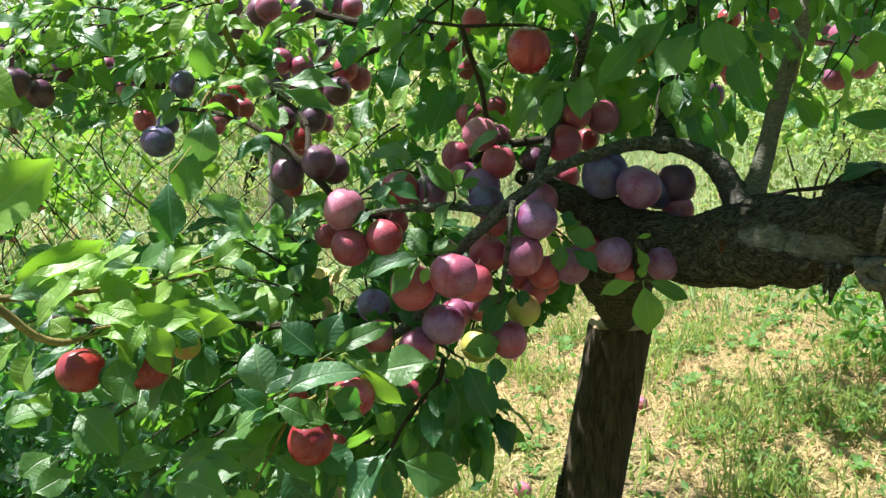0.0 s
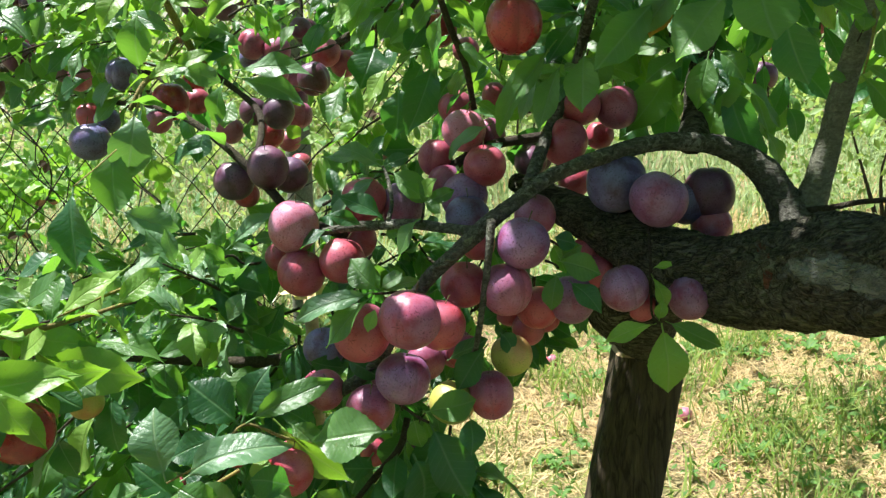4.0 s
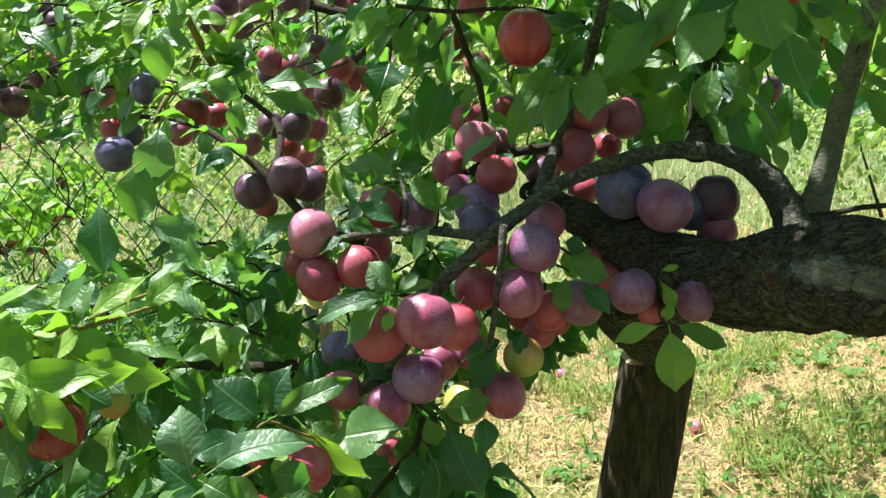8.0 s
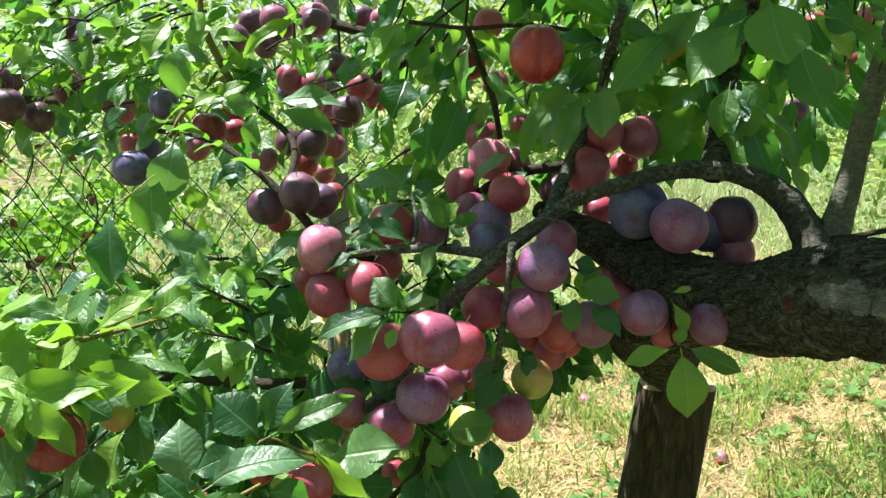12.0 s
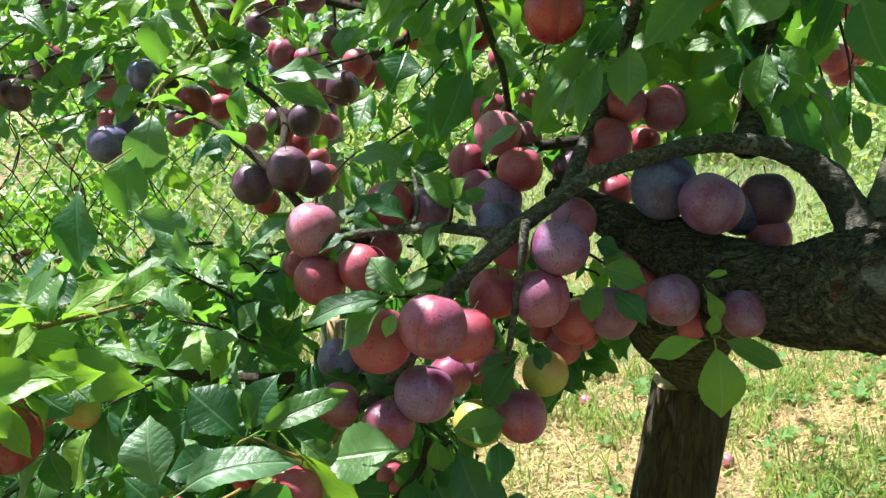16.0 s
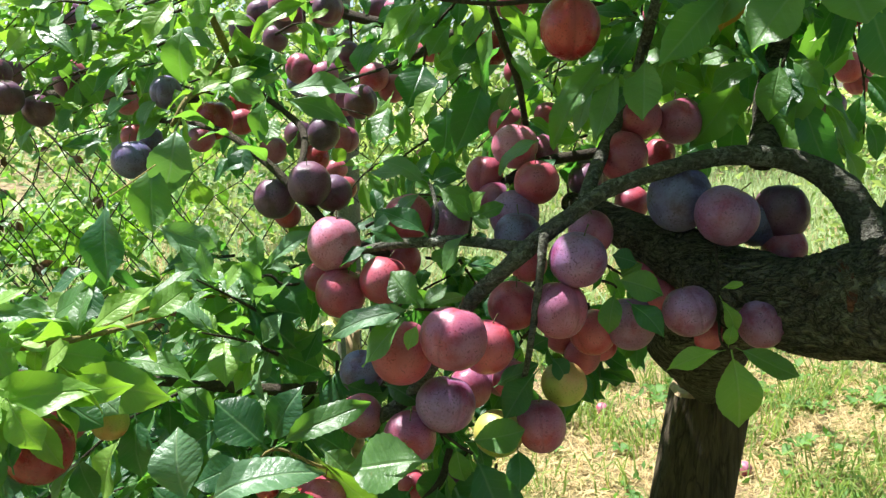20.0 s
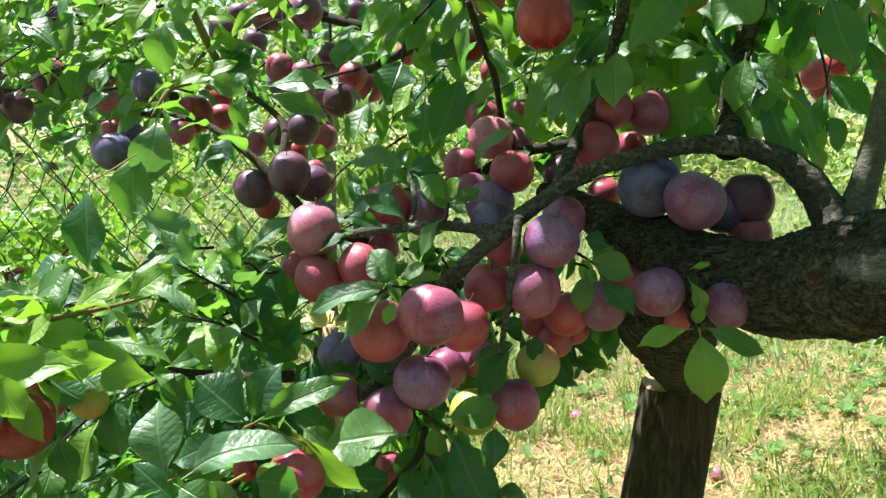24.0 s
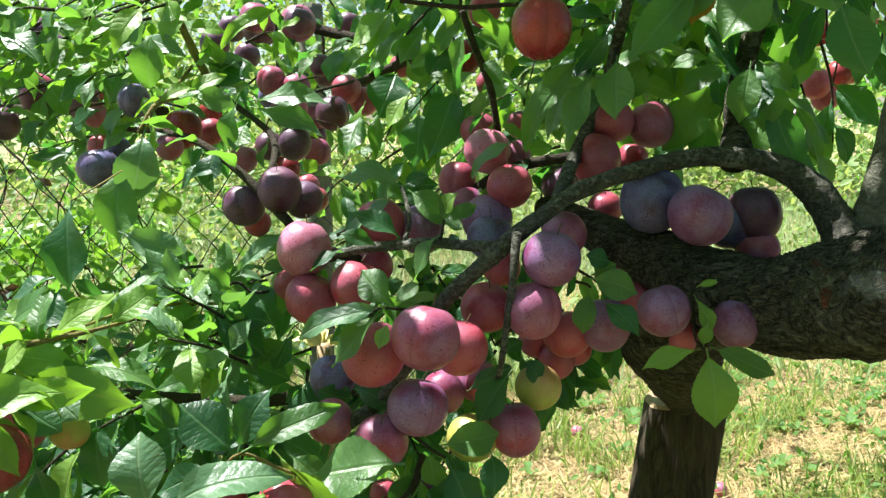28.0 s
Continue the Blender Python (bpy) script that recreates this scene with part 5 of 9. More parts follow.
leaf(SHOOT, "deep", 0.143, 0.91, 0.891, 0.171, 0.884, 0.875, -2, 0.86, 3)
leaf(SHOOT, "deep", 0.154, 0.933, 0.916, 0.134, 0.925, 0.925, -11, 1.70, 0)
leaf(SHOOT, "mid", 0.139, 0.94, 0.902, 0.153, 0.929, 0.918, 1, 1.66, 0)
SHOOT = twig(TREE, [(-0.021, 0.882, 0.799, 0.0020), (-0.002, 0.871, 0.791, 0.0016), (0.013, 0.87, 0.78, 0.0013), (0.023, 0.869, 0.775, 0.0013)])
leaf(SHOOT, "mid", -0.003, 0.828, 0.787, -0.07, 0.822, 0.784, 6, 1.50, 0)
leaf(SHOOT, "mid", 0.018, 0.866, 0.786, 0.067, 0.878, 0.79, 5, 1.09, 1)
leaf(SHOOT, "deep", 0.022, 0.879, 0.771, 0.056, 0.855, 0.707, -26, 1.13, 1)
leaf(SHOOT, "mid", 0.009, 0.869, 0.78, 0.016, 0.862, 0.752, 22, 1.22, 3)
leaf(SHOOT, "deep", 0.057, 0.893, 0.771, 0.063, 0.866, 0.75, -10, 1.38, 2)
leaf(SHOOT, "deep", 0.074, 0.903, 0.835, 0.044, 0.88, 0.802, 12, 1.20, 0)
leaf(SHOOT, "deep", 0.084, 0.931, 0.835, 0.099, 0.919, 0.825, -1, 1.70, 5)
leaf(SHOOT, "deep", 0.009, 0.862, 0.749, 0.032, 0.855, 0.695, -18, 1.63, 5)
leaf(SHOOT, "deep", -0.002, 0.905, 0.75, -0.024, 0.898, 0.713, -14, 1.04, 3)
leaf(SHOOT, "deep", -0.034, 0.918, 0.72, -0.061, 0.905, 0.685, -12, 1.49, 1)
leaf(SHOOT, "deep", -0.057, 0.91, 0.788, -0.032, 0.922, 0.8, -3, 0.95, 3)
leaf(SHOOT, "deep", -0.055, 0.906, 0.817, -0.022, 0.893, 0.811, -15, 1.47, 0)
leaf(SHOOT, "deep", -0.094, 0.923, 0.81, -0.06, 0.93, 0.796, 18, 1.16, 1)
leaf(SHOOT, "deep", 0.036, 0.922, 0.811, 0.071, 0.907, 0.839, -30, 0.95, 1)
leaf(SHOOT, "deep", 0.065, 0.931, 0.842, 0.081, 0.936, 0.852, 9, 1.68, 0)
leaf(SHOOT, "deep", -0.057, 0.905, 0.767, -0.076, 0.897, 0.793, 3, 1.05, 2)
leaf(SHOOT, "deep", 0.026, 0.927, 0.74, 0.012, 0.891, 0.706, -15, 1.24, 2)
leaf(SHOOT, "deep", 0.041, 0.943, 0.709, 0.047, 0.925, 0.657, -31, 1.70, 0)
leaf(SHOOT, "deep", -0.017, 0.906, 0.709, 0.006, 0.88, 0.665, 4, 1.27, 2)
SHOOT = twig(TREE, [(-0.06, 0.858, 0.755, 0.0016), (-0.095, 0.838, 0.775, 0.0013), (-0.126, 0.829, 0.791, 0.0013), (-0.144, 0.802, 0.777, 0.0009), (-0.177, 0.785, 0.762, 0.0009)], BARK_YOUNG)
leaf(SHOOT, "pale", -0.178, 0.786, 0.763, -0.195, 0.798, 0.818, 5, 1.17, 3)
leaf(SHOOT, "pale", -0.163, 0.777, 0.768, -0.092, 0.786, 0.816, -12, 0.79, 5)
leaf(SHOOT, "deep", -0.129, 0.828, 0.79, -0.163, 0.82, 0.833, 24, 1.61, 0)
leaf(SHOOT, "deep", -0.131, 0.839, 0.788, -0.113, 0.839, 0.837, 11, 1.17, 2)
leaf(SHOOT, "mid", -0.125, 0.829, 0.792, -0.057, 0.845, 0.829, 6, 0.70, 0)
leaf(SHOOT, "lime", -0.108, 0.851, 0.786, -0.045, 0.827, 0.733, 40, 0.83, 0)
leaf(SHOOT, "deep", -0.082, 0.806, 0.749, -0.108, 0.784, 0.769, -30, 1.40, 1)
leaf(SHOOT, "mid", -0.113, 0.784, 0.736, -0.156, 0.769, 0.763, 11, 1.33, 0)
leaf(SHOOT, "mid", -0.169, 0.776, 0.765, -0.128, 0.761, 0.754, 15, 1.07, 3)
leaf(SHOOT, "mid", -0.081, 0.808, 0.733, -0.106, 0.797, 0.755, 11, 1.52, 0)
leaf(SHOOT, "mid", -0.098, 0.861, 0.778, -0.067, 0.854, 0.757, -22, 1.59, 0)
leaf(SHOOT, "mid", -0.178, 0.774, 0.761, -0.203, 0.755, 0.751, 50, 1.70, 0)
leaf(SHOOT, "lime", -0.076, 0.849, 0.721, -0.051, 0.849, 0.699, -7, 1.70, 0)
leaf(SHOOT, "lime", -0.111, 0.834, 0.761, -0.113, 0.808, 0.754, 4, 1.35, 2)
leaf(SHOOT, "deep", -0.075, 0.88, 0.761, -0.1, 0.862, 0.791, 20, 1.09, 3)
leaf(SHOOT, "deep", -0.151, 0.854, 0.767, -0.206, 0.848, 0.753, -4, 0.92, 1)
leaf(SHOOT, "deep", -0.192, 0.919, 0.777, -0.244, 0.901, 0.749, -14, 0.92, 1)
SHOOT = twig(TREE, [(-0.338, 0.77, 0.843, 0.0014), (-0.317, 0.782, 0.843, 0.0012), (-0.309, 0.794, 0.842, 0.0012)], BARK_YOUNG)
leaf(SHOOT, "lime", -0.309, 0.804, 0.84, -0.226, 0.816, 0.84, 25, 0.55, 1)
leaf(SHOOT, "lime", -0.339, 0.85, 0.859, -0.265, 0.86, 0.851, 10, 0.85, 0)
leaf(SHOOT, "lime", -0.276, 0.741, 0.861, -0.253, 0.732, 0.825, -12, 1.06, 1)
leaf(SHOOT, "lime", -0.277, 0.74, 0.861, -0.288, 0.724, 0.838, 15, 1.70, 2)
leaf(SHOOT, "deep", -0.293, 0.816, 0.838, -0.251, 0.807, 0.812, -20, 1.17, 1)
leaf(SHOOT, "lime", -0.281, 0.746, 0.864, -0.312, 0.744, 0.877, 10, 1.15, 1)
leaf(SHOOT, "deep", -0.27, 0.895, 0.792, -0.263, 0.873, 0.737, 11, 1.09, 3)
leaf(SHOOT, "deep", -0.262, 1, 0.774, -0.264, 0.997, 0.73, 13, 1.70, 2)
leaf(SHOOT, "lime", -0.305, 0.795, 0.848, -0.322, 0.799, 0.88, -5, 1.04, 1)
leaf(SHOOT, "lime", -0.303, 0.818, 0.849, -0.273, 0.804, 0.879, -11, 1.19, 1)
leaf(SHOOT, "mid", -0.294, 0.743, 0.809, -0.306, 0.727, 0.784, -12, 1.70, 1)
leaf(SHOOT, "deep", -0.3, 0.772, 0.79, -0.312, 0.78, 0.835, -1, 1.25, 5)
leaf(SHOOT, "mid", -0.275, 0.837, 0.783, -0.328, 0.817, 0.721, 30, 0.55, 1)
leaf(SHOOT, "deep", -0.307, 0.864, 0.766, -0.287, 0.838, 0.735, 18, 1.22, 5)
SHOOT = twig(TREE, [(-0.214, 1.045, 0.856, 0.0016), (-0.262, 1.02, 0.86, 0.0016), (-0.295, 0.995, 0.857, 0.0015), (-0.344, 0.955, 0.84, 0.0011)], BARK_YOUNG)
leaf(SHOOT, "pale", -0.24, 1.022, 0.862, -0.296, 1.026, 0.891, -16, 0.82, 2)
leaf(SHOOT, "lime", -0.346, 0.954, 0.839, -0.296, 0.976, 0.882, 5, 0.62, 3)
leaf(SHOOT, "mid", -0.288, 1.015, 0.845, -0.352, 1.009, 0.818, 17, 0.75, 2)
leaf(SHOOT, "deep", -0.366, 1.029, 0.886, -0.419, 1.01, 0.871, 27, 1.21, 0)
leaf(SHOOT, "deep", -0.223, 1.033, 0.856, -0.167, 1.026, 0.81, 6, 1.06, 0)
leaf(SHOOT, "mid", -0.211, 1.03, 0.841, -0.252, 1.001, 0.83, -12, 0.99, 0)
leaf(SHOOT, "mid", -0.212, 1.051, 0.787, -0.288, 1.029, 0.776, 2, 0.57, 0)
leaf(SHOOT, "mid", -0.202, 1.048, 0.868, -0.216, 1.022, 0.893, 8, 1.19, 2)
leaf(SHOOT, "mid", -0.253, 1.033, 0.866, -0.233, 1.002, 0.83, 3, 1.25, 2)
leaf(SHOOT, "deep", -0.215, 1.059, 0.826, -0.185, 1.034, 0.788, 28, 1.22, 5)
leaf(SHOOT, "mid", -0.263, 0.963, 0.801, -0.318, 0.963, 0.819, 25, 1.01, 2)
leaf(SHOOT, "mid", -0.291, 1.008, 0.771, -0.242, 1.006, 0.746, -9, 0.84, 3)
leaf(SHOOT, "mid", -0.274, 1.042, 0.818, -0.209, 1.015, 0.808, -9, 0.87, 2)
leaf(SHOOT, "lime", -0.243, 1.056, 0.866, -0.275, 1.061, 0.884, -8, 1.13, 5)
leaf(SHOOT, "mid", -0.304, 1.018, 0.864, -0.329, 1.005, 0.842, 11, 1.25, 3)
leaf(SHOOT, "mid", -0.222, 1.071, 0.782, -0.157, 1.055, 0.814, 5, 0.72, 1)
leaf(SHOOT, "deep", -0.27, 1.028, 0.803, -0.317, 1.031, 0.795, -14, 1.03, 1)
leaf(SHOOT, "mid", -0.171, 1.06, 0.812, -0.217, 1.069, 0.836, 2, 1.12, 0)
leaf(SHOOT, "mid", -0.189, 1.098, 0.888, -0.23, 1.097, 0.862, 9, 1.17, 1)
leaf(SHOOT, "deep", -0.202, 1.092, 0.87, -0.168, 1.056, 0.84, 5, 1.27, 2)
leaf(SHOOT, "deep", -0.151, 1.084, 0.818, -0.17, 1.052, 0.788, 15, 1.29, 0)
leaf(SHOOT, "mid", -0.24, 1.094, 0.889, -0.199, 1.059, 0.859, -11, 1.30, 0)
leaf(SHOOT, "mid", -0.355, 0.947, 0.86, -0.42, 0.94, 0.868, 5, 0.75, 0)
leaf(SHOOT, "lime", -0.395, 0.965, 0.854, -0.367, 0.974, 0.876, 7, 0.99, 3)
leaf(SHOOT, "lime", -0.37, 0.903, 0.862, -0.383, 0.877, 0.854, 5, 1.35, 5)
SHOOT = twig(TREE, [(-0.437, 0.736, 0.888, 0.0017), (-0.417, 0.754, 0.869, 0.0017), (-0.396, 0.768, 0.839, 0.0018), (-0.378, 0.787, 0.824, 0.0015), (-0.353, 0.808, 0.822, 0.0015)], BARK_YOUNG)
leaf(SHOOT, "lime", -0.463, 0.744, 0.923, -0.347, 0.741, 1.009, 25, 0.74, 1)
leaf(SHOOT, "lime", -0.349, 0.873, 0.916, -0.414, 0.849, 0.868, 10, 1.07, 0)
leaf(SHOOT, "lime", -0.451, 0.819, 0.869, -0.342, 0.828, 0.915, 30, 0.55, 1)
leaf(SHOOT, "lime", -0.28, 0.986, 0.884, -0.346, 0.984, 0.836, 0, 0.91, 0)
leaf(SHOOT, "lime", -0.315, 0.853, 0.828, -0.226, 0.849, 0.831, 20, 0.93, 5)
leaf(SHOOT, "mid", -0.271, 0.881, 0.853, -0.327, 0.865, 0.813, -21, 1.01, 0)
leaf(SHOOT, "deep", -0.327, 0.807, 0.815, -0.329, 0.783, 0.755, -8, 1.21, 1)
leaf(SHOOT, "lime", -0.323, 0.809, 0.826, -0.284, 0.806, 0.795, -19, 1.31, 2)
leaf(SHOOT, "lime", -0.367, 0.787, 0.827, -0.389, 0.792, 0.849, -7, 1.48, 1)
leaf(SHOOT, "mid", -0.423, 0.756, 0.689, -0.398, 0.769, 0.714, 14, 1.69, 2)
leaf(SHOOT, "mid", -0.336, 0.778, 0.69, -0.285, 0.788, 0.709, 10, 1.17, 0)
leaf(SHOOT, "mid", -0.271, 0.756, 0.69, -0.215, 0.731, 0.697, 2, 1.70, 2)
leaf(SHOOT, "lime", -0.403, 0.841, 0.87, -0.341, 0.829, 0.861, -8, 0.73, 3)
leaf(SHOOT, "lime", -0.416, 0.805, 0.808, -0.443, 0.8, 0.761, 9, 1.54, 2)
leaf(SHOOT, "mid", -0.45, 0.815, 0.755, -0.428, 0.808, 0.72, -24, 1.70, 1)
leaf(SHOOT, "mid", -0.386, 0.812, 0.744, -0.333, 0.777, 0.716, 5, 1.38, 2)
leaf(SHOOT, "lime", -0.409, 0.816, 0.761, -0.426, 0.807, 0.733, -17, 1.70, 0)
leaf(SHOOT, "mid", -0.451, 0.787, 0.73, -0.414, 0.8, 0.761, -14, 1.07, 5)
leaf(SHOOT, "lime", -0.434, 0.823, 0.887, -0.385, 0.835, 0.908, -4, 0.75, 5)
leaf(SHOOT, "mid", -0.344, 0.905, 0.866, -0.296, 0.881, 0.903, -8, 0.97, 1)
leaf(SHOOT, "mid", -0.25, 0.874, 0.823, -0.293, 0.858, 0.847, -30, 1.02, 1)
leaf(SHOOT, "mid", -0.361, 0.758, 0.701, -0.394, 0.73, 0.692, -13, 1.44, 0)
SHOOT = twig(TREE, [(-0.135, 0.834, 0.747, 0.0016), (-0.158, 0.82, 0.734, 0.0016), (-0.179, 0.801, 0.698, 0.0015), (-0.2, 0.781, 0.657, 0.0011)], BARK_YOUNG)
leaf(SHOOT, "mid", -0.154, 0.812, 0.745, -0.247, 0.81, 0.712, 20, 0.75, 0)
leaf(SHOOT, "mid", -0.156, 0.81, 0.735, -0.229, 0.803, 0.675, 10, 0.84, 0)
leaf(SHOOT, "deep", -0.167, 0.816, 0.716, -0.213, 0.805, 0.765, 3, 0.99, 0)
leaf(SHOOT, "mid", -0.179, 0.801, 0.698, -0.132, 0.789, 0.659, -0, 1.41, 0)
leaf(SHOOT, "deep", -0.054, 0.802, 0.701, -0.106, 0.766, 0.658, 14, 1.05, 1)
leaf(SHOOT, "mid", -0.047, 0.799, 0.69, 0.019, 0.786, 0.665, 7, 1.29, 1)
leaf(SHOOT, "mid", -0.183, 0.793, 0.708, -0.282, 0.791, 0.703, 30, 0.63, 3)
leaf(SHOOT, "mid", -0.192, 0.778, 0.691, -0.254, 0.758, 0.701, 15, 1.21, 0)
leaf(SHOOT, "lime", -0.209, 0.774, 0.674, -0.189, 0.753, 0.648, -30, 1.70, 5)
leaf(SHOOT, "deep", -0.137, 0.833, 0.695, -0.098, 0.806, 0.669, -8, 1.24, 1)
leaf(SHOOT, "deep", -0.163, 0.778, 0.691, -0.139, 0.76, 0.657, 17, 1.35, 1)

# ---- more leaves that stand out ----
SHOOT = twig(TREE, [(-0.317, 1.268, 1.197, 0.0019), (-0.389, 1.257, 1.171, 0.0019), (-0.453, 1.247, 1.151, 0.0019), (-0.518, 1.24, 1.139, 0.0014), (-0.575, 1.234, 1.133, 0.0014)])
leaf(SHOOT, "pale", -0.572, 1.242, 1.167, -0.502, 1.22, 1.165, 2, 0.55, 1)
leaf(SHOOT, "pale", -0.533, 1.218, 1.145, -0.459, 1.184, 1.117, -16, 0.70, 3)
leaf(SHOOT, "lime", -0.529, 1.218, 1.142, -0.55, 1.188, 1.117, -16, 1.16, 5)
leaf(SHOOT, "pale", -0.47, 1.252, 1.177, -0.5, 1.245, 1.137, 18, 1.59, 0)
leaf(SHOOT, "pale", -0.435, 1.245, 1.182, -0.471, 1.24, 1.143, -0, 1.23, 5)
leaf(SHOOT, "lime", -0.409, 1.235, 1.175, -0.453, 1.226, 1.135, -1, 0.88, 1)
leaf(SHOOT, "mid", -0.404, 1.243, 1.164, -0.446, 1.241, 1.137, 14, 0.77, 1)
leaf(SHOOT, "lime", -0.344, 1.205, 1.168, -0.365, 1.158, 1.123, -8, 0.97, 2)
leaf(SHOOT, "lime", -0.308, 1.213, 1.143, -0.326, 1.217, 1.172, -24, 1.70, 0)
leaf(SHOOT, "pale", -0.297, 1.216, 1.104, -0.347, 1.197, 1.138, -11, 0.67, 5)
leaf(SHOOT, "pale", -0.354, 1.216, 1.125, -0.399, 1.207, 1.114, 0, 0.55, 3)
leaf(SHOOT, "mid", -0.416, 1.245, 1.127, -0.442, 1.213, 1.114, 4, 1.23, 0)
leaf(SHOOT, "mid", -0.501, 1.267, 1.108, -0.53, 1.233, 1.088, -4, 0.64, 1)
leaf(SHOOT, "mid", -0.444, 1.26, 1.108, -0.48, 1.215, 1.081, 11, 0.60, 1)
leaf(SHOOT, "deep", -0.445, 1.291, 1.099, -0.495, 1.261, 1.066, 0, 0.97, 0)
leaf(SHOOT, "pale", -0.441, 1.279, 1.096, -0.451, 1.241, 1.058, 13, 0.82, 0)
leaf(SHOOT, "pale", -0.388, 1.23, 1.056, -0.4, 1.198, 1.028, 17, 1.33, 2)
leaf(SHOOT, "mid", -0.37, 1.228, 1.039, -0.407, 1.188, 1.004, -6, 0.62, 1)
leaf(SHOOT, "lime", -0.303, 1.225, 1.099, -0.323, 1.225, 1.086, 3, 1.53, 0)
leaf(SHOOT, "lime", -0.299, 1.226, 1.102, -0.274, 1.216, 1.109, -3, 1.30, 3)
leaf(SHOOT, "pale", -0.286, 1.24, 1.111, -0.228, 1.239, 1.099, 7, 0.73, 0)
leaf(SHOOT, "pale", -0.31, 1.214, 1.054, -0.284, 1.223, 1.042, -22, 1.31, 0)
leaf(SHOOT, "deep", -0.456, 1.312, 1.053, -0.515, 1.311, 1.03, -6, 0.98, 1)
leaf(SHOOT, "deep", -0.613, 1.452, 1.048, -0.659, 1.436, 1.003, 7, 1.10, 1)
leaf(SHOOT, "lime", -0.253, 1.232, 1.065, -0.241, 1.247, 1.082, -13, 1.54, 1)
leaf(SHOOT, "mid", -0.548, 1.286, 1.112, -0.59, 1.276, 1.105, -12, 1.01, 0)
leaf(SHOOT, "lime", -0.508, 1.261, 1.132, -0.466, 1.266, 1.13, 6, 0.77, 1)
leaf(SHOOT, "mid", -0.609, 1.334, 1.106, -0.582, 1.338, 1.082, 10, 1.27, 1)
leaf(SHOOT, "mid", -0.488, 1.295, 1.132, -0.508, 1.267, 1.103, -20, 1.11, 2)
leaf(SHOOT, "mid", -0.398, 1.275, 1.158, -0.411, 1.233, 1.136, -4, 1.13, 5)
leaf(SHOOT, "mid", -0.552, 1.266, 1.169, -0.568, 1.248, 1.14, -15, 1.15, 3)
leaf(SHOOT, "mid", -0.558, 1.356, 1.089, -0.519, 1.338, 1.053, -13, 1.28, 0)
leaf(SHOOT, "mid", -0.608, 1.384, 1.081, -0.643, 1.378, 1.058, 28, 1.70, 0)
leaf(SHOOT, "mid", -0.403, 1.274, 1.108, -0.418, 1.262, 1.13, 4, 1.54, 0)
leaf(SHOOT, "lime", -0.561, 1.245, 1.175, -0.522, 1.232, 1.186, -33, 1.59, 0)
leaf(SHOOT, "mid", -0.521, 1.277, 1.162, -0.53, 1.248, 1.139, 19, 1.35, 1)
SHOOT = twig(TREE, [(0.016, 1.236, 1.185, 0.0018), (-0.025, 1.226, 1.153, 0.0018), (-0.054, 1.227, 1.12, 0.0018), (-0.064, 1.24, 1.087, 0.0014)])
leaf(SHOOT, "lime", -0.053, 1.191, 1.153, -0.082, 1.144, 1.11, 20, 1.01, 0)
leaf(SHOOT, "deep", -0.131, 1.265, 1.12, -0.144, 1.232, 1.087, 9, 1.04, 3)
leaf(SHOOT, "mid", -0.058, 1.217, 1.124, -0.092, 1.198, 1.088, -6, 0.66, 1)
leaf(SHOOT, "lime", -0.044, 1.226, 1.066, -0.077, 1.21, 1.025, 8, 0.86, 1)
leaf(SHOOT, "lime", -0.112, 1.307, 1.058, -0.132, 1.285, 1.001, 25, 0.92, 5)
leaf(SHOOT, "mid", -0.097, 1.305, 1.046, -0.096, 1.264, 1, 3, 0.58, 5)
leaf(SHOOT, "deep", 0.012, 1.188, 1.072, -0.01, 1.136, 1.003, -13, 0.87, 5)
leaf(SHOOT, "mid", 0.019, 1.195, 1.147, -0.011, 1.171, 1.108, 4, 0.76, 3)
leaf(SHOOT, "deep", -0.007, 1.229, 1.163, -0.053, 1.225, 1.143, -3, 0.83, 5)
leaf(SHOOT, "pale", 0.036, 1.182, 1.084, 0.004, 1.183, 1.074, 1, 0.74, 0)
leaf(SHOOT, "deep", 0.019, 1.17, 1.136, 0.046, 1.171, 1.108, 14, 1.00, 2)
leaf(SHOOT, "pale", 0.067, 1.215, 1.077, 0.045, 1.184, 1.064, -6, 1.30, 5)
leaf(SHOOT, "mid", 0.05, 1.21, 1.061, 0.029, 1.199, 1.04, 31, 1.54, 2)
leaf(SHOOT, "deep", 0.034, 1.187, 1.059, 0.003, 1.179, 1.009, -17, 0.78, 1)
leaf(SHOOT, "pale", 0.161, 1.118, 1.098, 0.11, 1.104, 1.083, 3, 0.69, 0)
leaf(SHOOT, "pale", 0.126, 1.052, 1.061, 0.099, 1.026, 1.024, 15, 0.59, 5)
leaf(SHOOT, "mid", 0.233, 1.17, 1.066, 0.184, 1.158, 1.057, 12, 0.55, 3)
leaf(SHOOT, "pale", 0.247, 1.15, 1.065, 0.22, 1.132, 1.053, -8, 0.93, 1)
leaf(SHOOT, "lime", 0.07, 1.284, 1.14, 0.047, 1.265, 1.116, -17, 1.33, 2)
leaf(SHOOT, "deep", 0.002, 1.218, 1.112, -0.023, 1.184, 1.086, -6, 1.11, 1)
leaf(SHOOT, "lime", 0.061, 1.371, 1.045, 0.088, 1.33, 1.023, -14, 1.32, 2)
leaf(SHOOT, "pale", 0.083, 1.182, 1.071, 0.123, 1.19, 1.075, -5, 0.75, 0)
leaf(SHOOT, "mid", -0.023, 1.199, 1.132, -0.056, 1.182, 1.097, -2, 1.12, 1)
leaf(SHOOT, "mid", 0.156, 1.291, 1.138, 0.127, 1.284, 1.117, 24, 1.05, 3)
